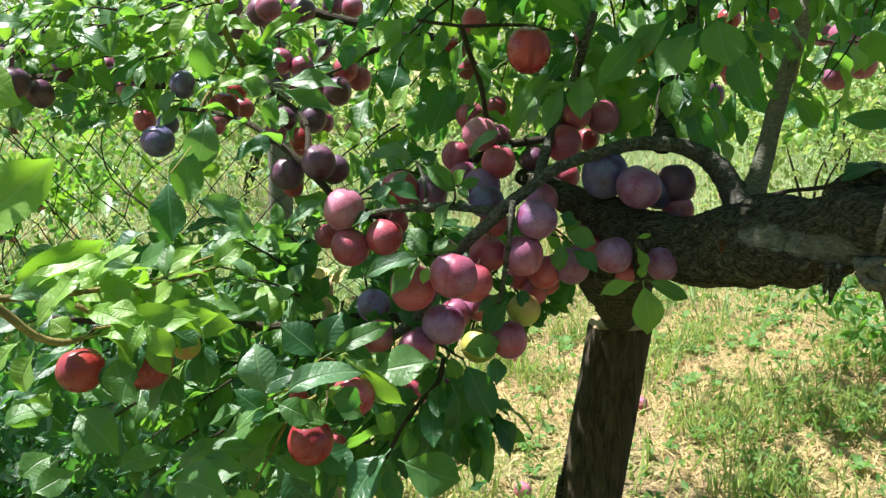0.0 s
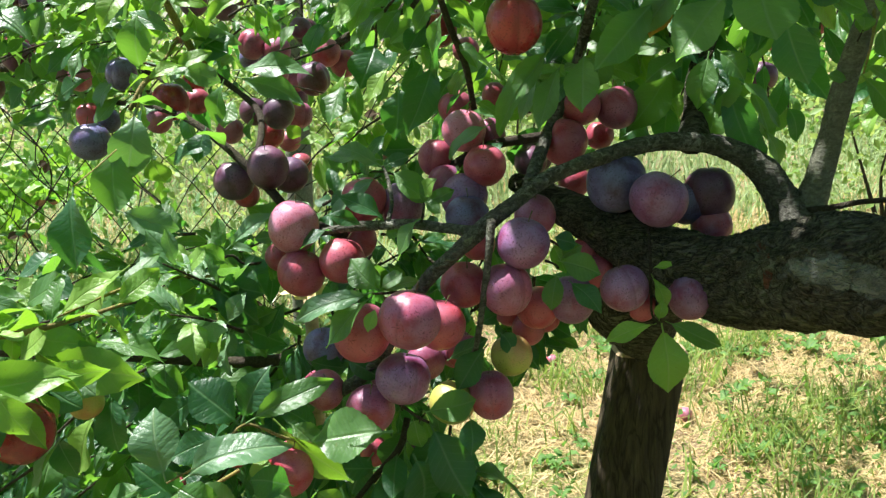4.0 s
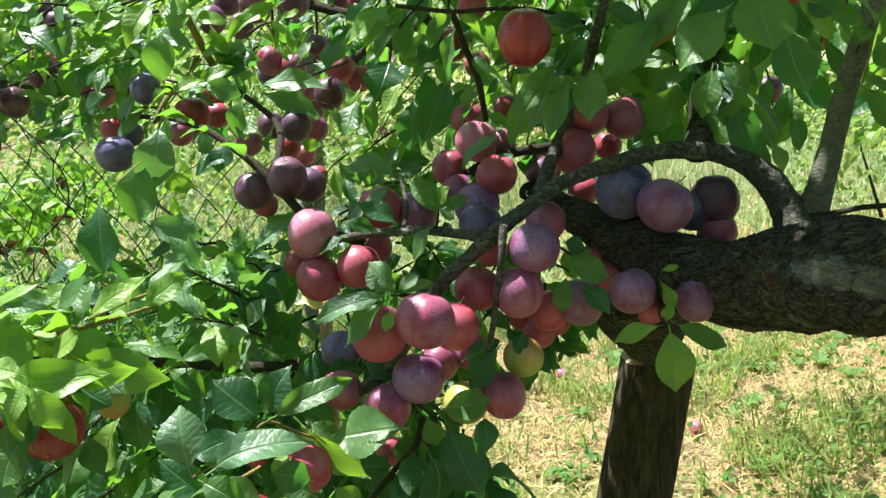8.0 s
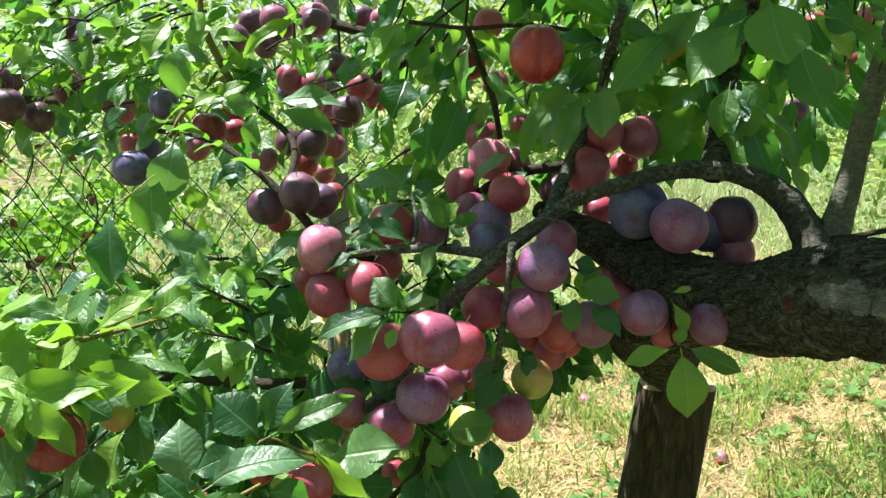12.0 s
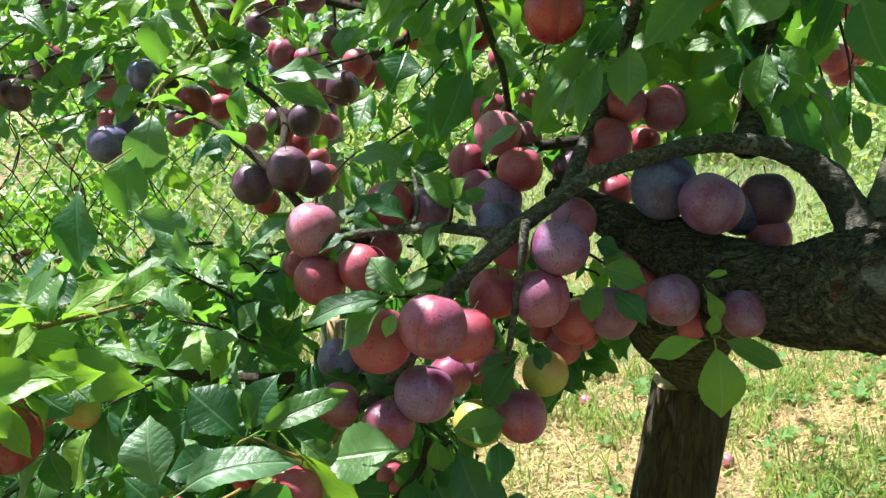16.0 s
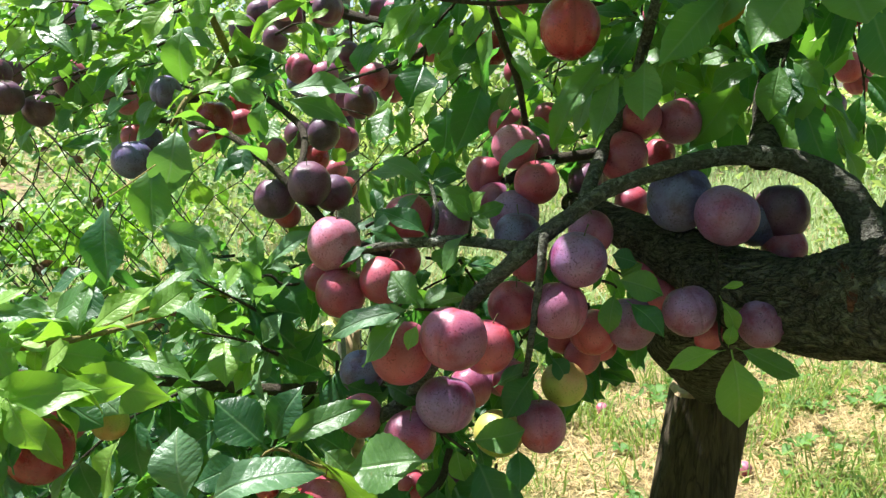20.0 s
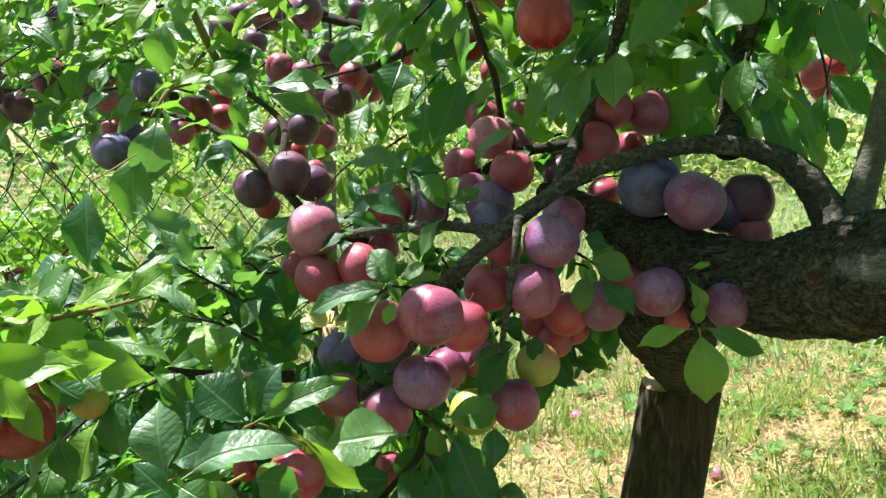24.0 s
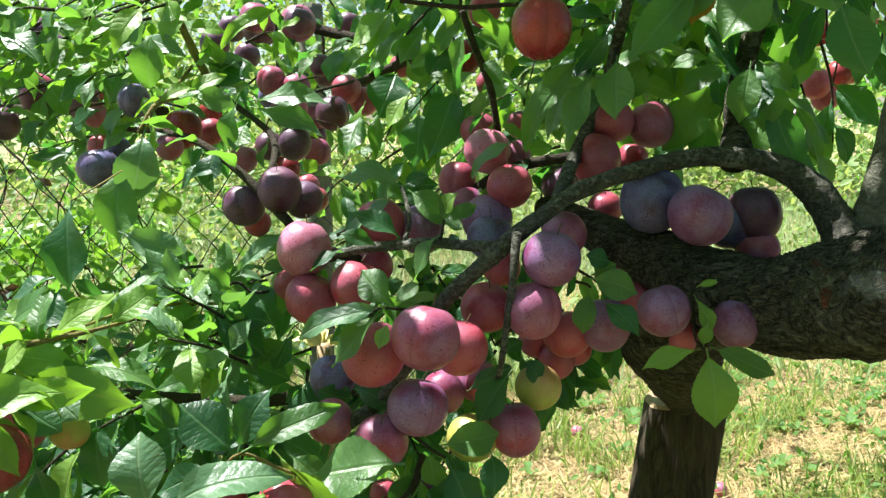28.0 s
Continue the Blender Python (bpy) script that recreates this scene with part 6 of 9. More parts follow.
leaf(SHOOT, "mid", 0.057, 1.148, 1.028, 0.09, 1.154, 1.013, 3, 0.92, 0)
SHOOT = twig(TREE, [(-0.15, 1.095, 0.862, 0.0017), (-0.189, 1.07, 0.862, 0.0016), (-0.205, 1.06, 0.874, 0.0016), (-0.241, 1.032, 0.856, 0.0016)])
leaf(SHOOT, "pale", -0.208, 1.062, 0.88, -0.157, 1.049, 0.929, 3, 0.58, 2)
leaf(SHOOT, "mid", -0.209, 1.062, 0.88, -0.218, 1.06, 0.914, -19, 1.34, 0)
leaf(SHOOT, "pale", -0.204, 1.062, 0.88, -0.18, 1.071, 0.885, -3, 1.02, 5)
leaf(SHOOT, "mid", -0.211, 1.06, 0.875, -0.2, 1.061, 0.849, 22, 1.50, 3)
leaf(SHOOT, "pale", -0.214, 1.059, 0.871, -0.232, 1.031, 0.871, 17, 1.38, 2)
leaf(SHOOT, "lime", -0.239, 1.022, 0.862, -0.216, 1.016, 0.895, -13, 1.09, 1)
leaf(SHOOT, "pale", -0.266, 1.021, 0.865, -0.286, 0.994, 0.876, 4, 1.14, 1)
leaf(SHOOT, "pale", -0.238, 1.03, 0.849, -0.268, 1.018, 0.827, 16, 1.39, 5)
leaf(SHOOT, "deep", -0.238, 1.039, 0.841, -0.232, 1.037, 0.789, -13, 1.05, 0)
leaf(SHOOT, "pale", -0.302, 1.01, 0.876, -0.312, 0.996, 0.847, -4, 1.21, 5)
leaf(SHOOT, "deep", -0.368, 1.026, 0.874, -0.375, 0.99, 0.843, -17, 1.51, 1)
leaf(SHOOT, "mid", -0.3, 0.923, 0.83, -0.225, 0.923, 0.821, -25, 0.55, 3)
leaf(SHOOT, "pale", -0.263, 0.967, 0.818, -0.203, 0.96, 0.826, 17, 0.55, 2)
leaf(SHOOT, "lime", -0.356, 0.817, 0.864, -0.307, 0.799, 0.876, 14, 0.92, 1)
leaf(SHOOT, "lime", -0.349, 0.803, 0.849, -0.311, 0.805, 0.854, 7, 0.55, 3)
leaf(SHOOT, "lime", -0.364, 0.839, 0.866, -0.317, 0.828, 0.889, -6, 0.79, 0)
leaf(SHOOT, "pale", -0.408, 0.903, 0.873, -0.345, 0.894, 0.877, 7, 0.55, 5)
leaf(SHOOT, "lime", -0.354, 0.907, 0.873, -0.33, 0.909, 0.868, -5, 0.68, 2)
leaf(SHOOT, "mid", -0.277, 1.022, 0.824, -0.29, 0.991, 0.805, 17, 1.22, 1)
leaf(SHOOT, "pale", -0.227, 1.017, 0.836, -0.27, 0.988, 0.812, 7, 0.61, 0)
leaf(SHOOT, "deep", -0.225, 1.043, 0.853, -0.16, 1.029, 0.84, 2, 0.77, 1)
leaf(SHOOT, "deep", -0.225, 1.04, 0.838, -0.168, 1.034, 0.808, 16, 0.81, 3)
leaf(SHOOT, "deep", -0.206, 1.074, 0.791, -0.156, 1.068, 0.771, 25, 1.22, 0)
leaf(SHOOT, "lime", -0.301, 0.927, 0.756, -0.335, 0.917, 0.691, 15, 1.15, 0)
leaf(SHOOT, "pale", -0.281, 0.847, 0.828, -0.253, 0.835, 0.816, -5, 1.61, 0)
leaf(SHOOT, "mid", -0.198, 0.802, 0.748, -0.246, 0.797, 0.735, 17, 0.88, 1)
leaf(SHOOT, "mid", -0.307, 0.756, 0.773, -0.318, 0.761, 0.814, 20, 1.68, 0)
leaf(SHOOT, "pale", -0.189, 1.096, 0.882, -0.165, 1.106, 0.886, 15, 1.38, 0)
leaf(SHOOT, "lime", -0.284, 1.028, 0.854, -0.262, 1.037, 0.858, 11, 0.82, 1)
leaf(SHOOT, "deep", -0.215, 1.093, 0.781, -0.239, 1.058, 0.759, 13, 0.99, 2)
leaf(SHOOT, "mid", -0.292, 0.961, 0.802, -0.303, 0.929, 0.784, -23, 1.27, 1)
leaf(SHOOT, "mid", -0.202, 1.103, 0.819, -0.213, 1.066, 0.784, 20, 1.05, 0)

# ---- leafy twigs between and behind ----
twig(TREE, [(-0.392, 1.456, 1.232, 0.0020), (-0.531, 1.488, 1.177, 0.0013), (-0.679, 1.511, 1.089, 0.0009)], tones=('pale', 'lime', 'mid', 'pale', 'lime'), count=14, size=0.062, seed=101, up=0.8)
twig(TREE, [(-0.439, 1.505, 1.222, 0.0020), (-0.518, 1.496, 1.206, 0.0013), (-0.597, 1.48, 1.165, 0.0009)], tones=('pale', 'lime', 'mid', 'pale', 'lime'), count=14, size=0.062, seed=102, up=0.8)
twig(TREE, [(-0.434, 1.522, 1.057, 0.0020), (-0.587, 1.546, 1.092, 0.0013), (-0.747, 1.563, 1.099, 0.0009)], tones=('pale', 'lime', 'mid', 'pale', 'lime'), count=14, size=0.062, seed=103, up=0.8)
twig(TREE, [(-0.497, 1.536, 1.139, 0.0020), (-0.647, 1.556, 1.156, 0.0013), (-0.803, 1.57, 1.147, 0.0009)], tones=('pale', 'lime', 'mid', 'pale', 'lime'), count=14, size=0.062, seed=104, up=0.8)
twig(TREE, [(-0.526, 1.503, 1.241, 0.0020), (-0.64, 1.489, 1.218, 0.0013), (-0.754, 1.469, 1.169, 0.0009)], tones=('pale', 'lime', 'mid', 'pale', 'lime'), count=14, size=0.062, seed=105, up=0.8)
twig(TREE, [(-0.482, 1.565, 1.02, 0.0020), (-0.609, 1.582, 1.016, 0.0013), (-0.74, 1.592, 0.984, 0.0009)], tones=('pale', 'lime', 'mid', 'pale', 'lime'), count=14, size=0.062, seed=106, up=0.8)
twig(TREE, [(-0.615, 1.564, 1.06, 0.0020), (-0.734, 1.578, 1.042, 0.0013), (-0.857, 1.586, 0.996, 0.0009)], tones=('pale', 'lime', 'mid', 'pale', 'lime'), count=14, size=0.062, seed=107, up=0.8)
twig(TREE, [(-0.469, 1.949, 1.261, 0.0020), (-0.388, 1.946, 1.22, 0.0013), (-0.307, 1.935, 1.144, 0.0009)], tones=('pale', 'lime', 'mid', 'pale', 'lime'), count=14, size=0.062, seed=108, up=0.8)
twig(TREE, [(-0.513, 1.339, 1.239, 0.0020), (-0.598, 1.347, 1.178, 0.0013), (-0.686, 1.347, 1.092, 0.0009)], tones=('pale', 'lime', 'mid', 'pale', 'lime'), count=14, size=0.062, seed=109, up=0.8)
twig(TREE, [(-0.426, 1.567, 1.009, 0.0020), (-0.536, 1.601, 1.076, 0.0013), (-0.65, 1.629, 1.116, 0.0009)], tones=('pale', 'lime', 'mid', 'pale', 'lime'), count=14, size=0.062, seed=110, up=0.8)
twig(TREE, [(-0.748, 1.684, 1.149, 0.0020), (-0.83, 1.665, 1.096, 0.0013), (-0.912, 1.64, 1.013, 0.0009)], tones=('pale', 'lime', 'mid', 'pale', 'lime'), count=14, size=0.062, seed=111, up=0.8)
twig(TREE, [(-0.277, 1.834, 1.266, 0.0020), (-0.235, 1.822, 1.202, 0.0013), (-0.214, 1.809, 1.139, 0.0009)], tones=('mid', 'mid', 'deep', 'lime'), count=10, size=0.056, seed=112, droop=0.5)
twig(TREE, [(-0.066, 1.289, 1.206, 0.0020), (-0.081, 1.307, 1.169, 0.0013), (-0.111, 1.324, 1.131, 0.0009)], tones=('mid', 'mid', 'deep', 'lime'), count=10, size=0.056, seed=113, droop=0.5)
twig(TREE, [(-0.016, 1.293, 1.205, 0.0020), (-0.031, 1.291, 1.153, 0.0013), (-0.062, 1.287, 1.101, 0.0009)], tones=('mid', 'mid', 'deep', 'lime'), count=10, size=0.056, seed=114, droop=0.5)
twig(TREE, [(0.016, 1.239, 1.198, 0.0020), (0.009, 1.224, 1.135, 0.0013), (-0.012, 1.208, 1.072, 0.0009)], tones=('mid', 'mid', 'deep', 'lime'), count=10, size=0.056, seed=115, droop=0.5)
twig(TREE, [(0.07, 1.355, 1.208, 0.0020), (0.008, 1.358, 1.122, 0.0013), (-0.073, 1.358, 1.032, 0.0009)], tones=('mid', 'mid', 'deep', 'lime'), count=10, size=0.056, seed=116, droop=0.5)
twig(TREE, [(0.106, 1.302, 1.202, 0.0020), (0.102, 1.284, 1.125, 0.0013), (0.084, 1.265, 1.048, 0.0009)], tones=('mid', 'mid', 'deep', 'lime'), count=10, size=0.056, seed=117, droop=0.5)
twig(TREE, [(0.16, 1.358, 1.192, 0.0020), (0.146, 1.368, 1.123, 0.0013), (0.116, 1.377, 1.051, 0.0009)], tones=('mid', 'mid', 'deep', 'lime'), count=10, size=0.056, seed=118, droop=0.5)
twig(TREE, [(0.148, 1.395, 1.12, 0.0020), (0.093, 1.41, 1.082, 0.0013), (0.019, 1.422, 1.043, 0.0009)], tones=('mid', 'mid', 'deep', 'lime'), count=10, size=0.056, seed=119, droop=0.5)
twig(TREE, [(-0.132, 1.749, 1.085, 0.0020), (-0.151, 1.759, 1.018, 0.0013), (-0.193, 1.767, 0.949, 0.0009)], tones=('mid', 'mid', 'deep', 'lime'), count=10, size=0.056, seed=120, droop=0.5)
twig(TREE, [(-0.026, 1.365, 1.046, 0.0020), (-0.045, 1.382, 1.006, 0.0013), (-0.081, 1.397, 0.965, 0.0009)], tones=('mid', 'mid', 'deep', 'lime'), count=10, size=0.056, seed=121, droop=0.5)
twig(TREE, [(-0.235, 1.82, 1.192, 0.0020), (-0.295, 1.834, 1.152, 0.0013), (-0.379, 1.845, 1.111, 0.0009)], tones=('mid', 'mid', 'deep', 'lime'), count=10, size=0.056, seed=122, droop=0.5)
twig(TREE, [(0.227, 1.401, 1.118, 0.0020), (0.203, 1.387, 1.068, 0.0013), (0.163, 1.373, 1.019, 0.0009)], tones=('mid', 'mid', 'deep', 'lime'), count=10, size=0.056, seed=123, droop=0.5)
twig(TREE, [(0.085, 1.493, 1.09, 0.0020), (0.042, 1.476, 1.032, 0.0013), (-0.019, 1.458, 0.975, 0.0009)], tones=('mid', 'mid', 'deep', 'lime'), count=10, size=0.056, seed=124, droop=0.5)
twig(TREE, [(0.273, 1.349, 1.116, 0.0020), (0.261, 1.336, 1.064, 0.0013), (0.235, 1.323, 1.013, 0.0009)], tones=('mid', 'mid', 'deep', 'lime'), count=10, size=0.056, seed=125, droop=0.5)
twig(TREE, [(0.242, 1.146, 1.194, 0.0020), (0.23, 1.132, 1.138, 0.0013), (0.205, 1.117, 1.082, 0.0009)], tones=('mid', 'mid', 'deep', 'lime'), count=10, size=0.066, seed=126, droop=0.6)
twig(TREE, [(0.304, 1.204, 1.186, 0.0020), (0.293, 1.196, 1.111, 0.0013), (0.268, 1.188, 1.035, 0.0009)], tones=('mid', 'mid', 'deep', 'lime'), count=10, size=0.066, seed=127, droop=0.6)
twig(TREE, [(0.352, 1.151, 1.18, 0.0020), (0.353, 1.166, 1.127, 0.0013), (0.342, 1.18, 1.072, 0.0009)], tones=('mid', 'mid', 'deep', 'lime'), count=10, size=0.066, seed=128, droop=0.6)
twig(TREE, [(0.42, 1.215, 1.196, 0.0020), (0.429, 1.227, 1.128, 0.0013), (0.424, 1.237, 1.056, 0.0009)], tones=('mid', 'mid', 'deep', 'lime'), count=10, size=0.066, seed=129, droop=0.6)
twig(TREE, [(0.393, 1.302, 1.111, 0.0020), (0.422, 1.32, 1.058, 0.0013), (0.438, 1.335, 1.001, 0.0009)], tones=('mid', 'mid', 'deep', 'lime'), count=10, size=0.066, seed=130, droop=0.6)
twig(TREE, [(0.51, 1.218, 1.182, 0.0020), (0.52, 1.266, 1.147, 0.0013), (0.515, 1.311, 1.109, 0.0009)], tones=('mid', 'mid', 'deep', 'lime'), count=10, size=0.066, seed=131, droop=0.6)
twig(TREE, [(0.601, 1.32, 1.121, 0.0020), (0.604, 1.364, 1.071, 0.0013), (0.589, 1.405, 1.017, 0.0009)], tones=('mid', 'mid', 'deep', 'lime'), count=10, size=0.066, seed=132, droop=0.6)
twig(TREE, [(0.73, 1.529, 1.034, 0.0020), (0.708, 1.574, 0.998, 0.0013), (0.663, 1.616, 0.959, 0.0009)], tones=('mid', 'mid', 'deep', 'lime'), count=10, size=0.066, seed=133, droop=0.6)
twig(TREE, [(0.627, 1.67, 1.206, 0.0020), (0.639, 1.712, 1.149, 0.0013), (0.629, 1.752, 1.088, 0.0009)], tones=('mid', 'mid', 'deep', 'lime'), count=10, size=0.066, seed=134, droop=0.6)
twig(TREE, [(0.542, 1.106, 1.159, 0.0020), (0.519, 1.094, 1.114, 0.0013), (0.484, 1.081, 1.07, 0.0009)], tones=('mid', 'mid', 'deep', 'lime'), count=10, size=0.066, seed=135, droop=0.6)
twig(TREE, [(0.313, 1.287, 1.071, 0.0020), (0.295, 1.277, 1.033, 0.0013), (0.263, 1.266, 0.995, 0.0009)], tones=('mid', 'mid', 'deep', 'lime'), count=10, size=0.066, seed=136, droop=0.6)
twig(TREE, [(-0.122, 1.156, 0.882, 0.0020), (-0.183, 1.149, 0.871, 0.0013), (-0.245, 1.138, 0.845, 0.0009)], tones=('mid', 'mid', 'deep'), count=13, size=0.06, seed=137, up=0.7)
twig(TREE, [(-0.161, 1.202, 0.857, 0.0020), (-0.226, 1.19, 0.825, 0.0013), (-0.291, 1.174, 0.776, 0.0009)], tones=('mid', 'mid', 'deep'), count=13, size=0.06, seed=138, up=0.7)
twig(TREE, [(-0.219, 1.185, 0.803, 0.0020), (-0.283, 1.176, 0.785, 0.0013), (-0.348, 1.163, 0.75, 0.0009)], tones=('mid', 'mid', 'deep'), count=13, size=0.06, seed=139, up=0.7)
twig(TREE, [(-0.245, 1.126, 0.791, 0.0020), (-0.306, 1.126, 0.814, 0.0013), (-0.367, 1.123, 0.821, 0.0009)], tones=('mid', 'mid', 'deep'), count=13, size=0.06, seed=140, up=0.7)
twig(TREE, [(-0.348, 1.182, 0.834, 0.0020), (-0.412, 1.175, 0.822, 0.0013), (-0.477, 1.164, 0.794, 0.0009)], tones=('mid', 'mid', 'deep'), count=13, size=0.06, seed=141, up=0.7)
twig(TREE, [(-0.174, 1.233, 0.758, 0.0020), (-0.226, 1.224, 0.738, 0.0013), (-0.279, 1.212, 0.701, 0.0009)], tones=('mid', 'mid', 'deep'), count=13, size=0.06, seed=142, up=0.7)
twig(TREE, [(-0.29, 1.195, 0.867, 0.0020), (-0.351, 1.215, 0.857, 0.0013), (-0.414, 1.231, 0.829, 0.0009)], tones=('mid', 'mid', 'deep'), count=13, size=0.06, seed=143, up=0.7)
twig(TREE, [(-0.395, 1.115, 0.795, 0.0020), (-0.456, 1.117, 0.824, 0.0013), (-0.517, 1.116, 0.837, 0.0009)], tones=('mid', 'mid', 'deep'), count=13, size=0.06, seed=144, up=0.7)
twig(TREE, [(-0.089, 1.217, 0.898, 0.0020), (-0.125, 1.213, 0.893, 0.0013), (-0.161, 1.205, 0.872, 0.0009)], tones=('mid', 'mid', 'deep'), count=13, size=0.06, seed=145, up=0.7)
twig(TREE, [(-0.017, 1.228, 0.924, 0.0020), (-0.064, 1.254, 0.933, 0.0013), (-0.112, 1.276, 0.925, 0.0009)], tones=('mid', 'mid', 'deep'), count=13, size=0.06, seed=146, up=0.7)
twig(TREE, [(-0.054, 1.159, 0.874, 0.0020), (-0.033, 1.16, 0.871, 0.0013), (-0.013, 1.158, 0.853, 0.0009)], tones=('mid', 'mid', 'deep'), count=13, size=0.06, seed=147, up=0.7)
twig(TREE, [(-0.434, 1.067, 0.837, 0.0020), (-0.486, 1.062, 0.833, 0.0013), (-0.538, 1.054, 0.814, 0.0009)], tones=('mid', 'mid', 'deep'), count=13, size=0.06, seed=148, up=0.7)
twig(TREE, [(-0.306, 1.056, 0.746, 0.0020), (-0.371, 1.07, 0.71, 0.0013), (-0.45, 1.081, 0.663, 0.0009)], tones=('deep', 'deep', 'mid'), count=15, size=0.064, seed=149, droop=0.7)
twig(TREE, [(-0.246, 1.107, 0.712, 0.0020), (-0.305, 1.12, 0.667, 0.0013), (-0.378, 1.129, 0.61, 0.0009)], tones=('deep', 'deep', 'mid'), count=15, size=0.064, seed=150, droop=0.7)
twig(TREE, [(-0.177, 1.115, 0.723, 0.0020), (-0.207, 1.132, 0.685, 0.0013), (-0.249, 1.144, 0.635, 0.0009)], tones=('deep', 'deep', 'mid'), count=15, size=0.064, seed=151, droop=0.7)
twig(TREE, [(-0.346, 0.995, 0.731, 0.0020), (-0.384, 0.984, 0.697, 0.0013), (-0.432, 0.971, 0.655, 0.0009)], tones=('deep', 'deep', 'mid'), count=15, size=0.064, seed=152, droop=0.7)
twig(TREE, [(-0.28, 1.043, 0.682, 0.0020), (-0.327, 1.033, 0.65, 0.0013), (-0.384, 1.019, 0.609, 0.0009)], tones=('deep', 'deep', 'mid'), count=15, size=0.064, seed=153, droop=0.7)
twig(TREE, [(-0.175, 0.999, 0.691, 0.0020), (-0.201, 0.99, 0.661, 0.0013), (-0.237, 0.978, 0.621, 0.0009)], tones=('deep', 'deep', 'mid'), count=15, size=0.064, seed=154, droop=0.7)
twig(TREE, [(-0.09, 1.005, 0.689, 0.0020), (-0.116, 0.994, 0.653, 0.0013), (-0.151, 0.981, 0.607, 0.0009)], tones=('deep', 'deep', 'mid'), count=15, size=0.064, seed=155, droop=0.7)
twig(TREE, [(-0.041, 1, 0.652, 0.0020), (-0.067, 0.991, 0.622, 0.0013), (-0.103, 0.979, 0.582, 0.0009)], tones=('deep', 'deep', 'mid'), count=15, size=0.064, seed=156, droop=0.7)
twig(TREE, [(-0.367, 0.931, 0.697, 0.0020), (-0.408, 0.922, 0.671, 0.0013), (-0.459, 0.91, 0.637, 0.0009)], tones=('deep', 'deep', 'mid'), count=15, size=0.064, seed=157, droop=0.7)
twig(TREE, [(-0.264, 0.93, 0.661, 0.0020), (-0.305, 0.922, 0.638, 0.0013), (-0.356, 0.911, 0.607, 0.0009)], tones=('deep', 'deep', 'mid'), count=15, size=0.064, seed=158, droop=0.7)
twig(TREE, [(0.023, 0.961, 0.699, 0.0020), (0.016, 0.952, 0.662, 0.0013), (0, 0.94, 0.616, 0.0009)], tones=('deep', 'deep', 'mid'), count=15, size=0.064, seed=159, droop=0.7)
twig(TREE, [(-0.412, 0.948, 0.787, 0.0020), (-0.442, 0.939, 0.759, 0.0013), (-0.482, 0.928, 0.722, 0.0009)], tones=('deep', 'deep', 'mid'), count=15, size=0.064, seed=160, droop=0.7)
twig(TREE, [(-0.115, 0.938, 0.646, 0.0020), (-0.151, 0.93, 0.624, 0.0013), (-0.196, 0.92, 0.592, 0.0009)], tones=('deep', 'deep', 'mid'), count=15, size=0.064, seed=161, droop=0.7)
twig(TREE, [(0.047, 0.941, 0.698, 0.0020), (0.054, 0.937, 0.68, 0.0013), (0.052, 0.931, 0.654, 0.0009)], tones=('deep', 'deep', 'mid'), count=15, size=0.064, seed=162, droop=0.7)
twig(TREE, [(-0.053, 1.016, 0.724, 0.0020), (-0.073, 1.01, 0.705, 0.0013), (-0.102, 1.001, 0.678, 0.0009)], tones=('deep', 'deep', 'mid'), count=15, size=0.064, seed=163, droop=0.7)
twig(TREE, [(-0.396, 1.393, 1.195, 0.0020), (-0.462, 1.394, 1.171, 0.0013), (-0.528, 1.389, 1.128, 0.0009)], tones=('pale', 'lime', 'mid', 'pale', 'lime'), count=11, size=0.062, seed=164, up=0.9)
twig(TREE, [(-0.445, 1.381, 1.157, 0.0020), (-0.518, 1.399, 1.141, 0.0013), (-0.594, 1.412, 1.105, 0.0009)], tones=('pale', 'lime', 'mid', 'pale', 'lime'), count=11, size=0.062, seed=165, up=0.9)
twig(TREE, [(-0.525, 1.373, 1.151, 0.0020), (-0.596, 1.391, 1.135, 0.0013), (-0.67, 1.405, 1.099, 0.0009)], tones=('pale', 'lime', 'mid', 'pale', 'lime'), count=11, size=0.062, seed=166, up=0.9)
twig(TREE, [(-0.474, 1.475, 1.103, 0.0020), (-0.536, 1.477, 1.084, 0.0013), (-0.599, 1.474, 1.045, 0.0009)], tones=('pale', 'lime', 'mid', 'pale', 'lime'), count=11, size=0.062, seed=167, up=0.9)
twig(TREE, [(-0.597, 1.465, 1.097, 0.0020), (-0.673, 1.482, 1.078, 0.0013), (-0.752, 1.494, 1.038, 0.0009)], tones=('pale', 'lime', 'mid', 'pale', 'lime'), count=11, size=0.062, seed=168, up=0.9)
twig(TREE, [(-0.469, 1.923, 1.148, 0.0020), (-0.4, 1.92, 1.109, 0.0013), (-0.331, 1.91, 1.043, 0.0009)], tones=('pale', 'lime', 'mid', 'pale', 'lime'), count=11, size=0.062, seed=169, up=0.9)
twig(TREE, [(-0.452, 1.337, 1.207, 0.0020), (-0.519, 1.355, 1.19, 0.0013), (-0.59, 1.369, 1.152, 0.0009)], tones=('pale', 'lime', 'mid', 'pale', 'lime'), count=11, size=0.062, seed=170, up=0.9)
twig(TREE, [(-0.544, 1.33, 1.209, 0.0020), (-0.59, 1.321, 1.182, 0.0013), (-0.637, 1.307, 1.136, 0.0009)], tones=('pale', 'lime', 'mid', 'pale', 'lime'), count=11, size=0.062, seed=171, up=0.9)
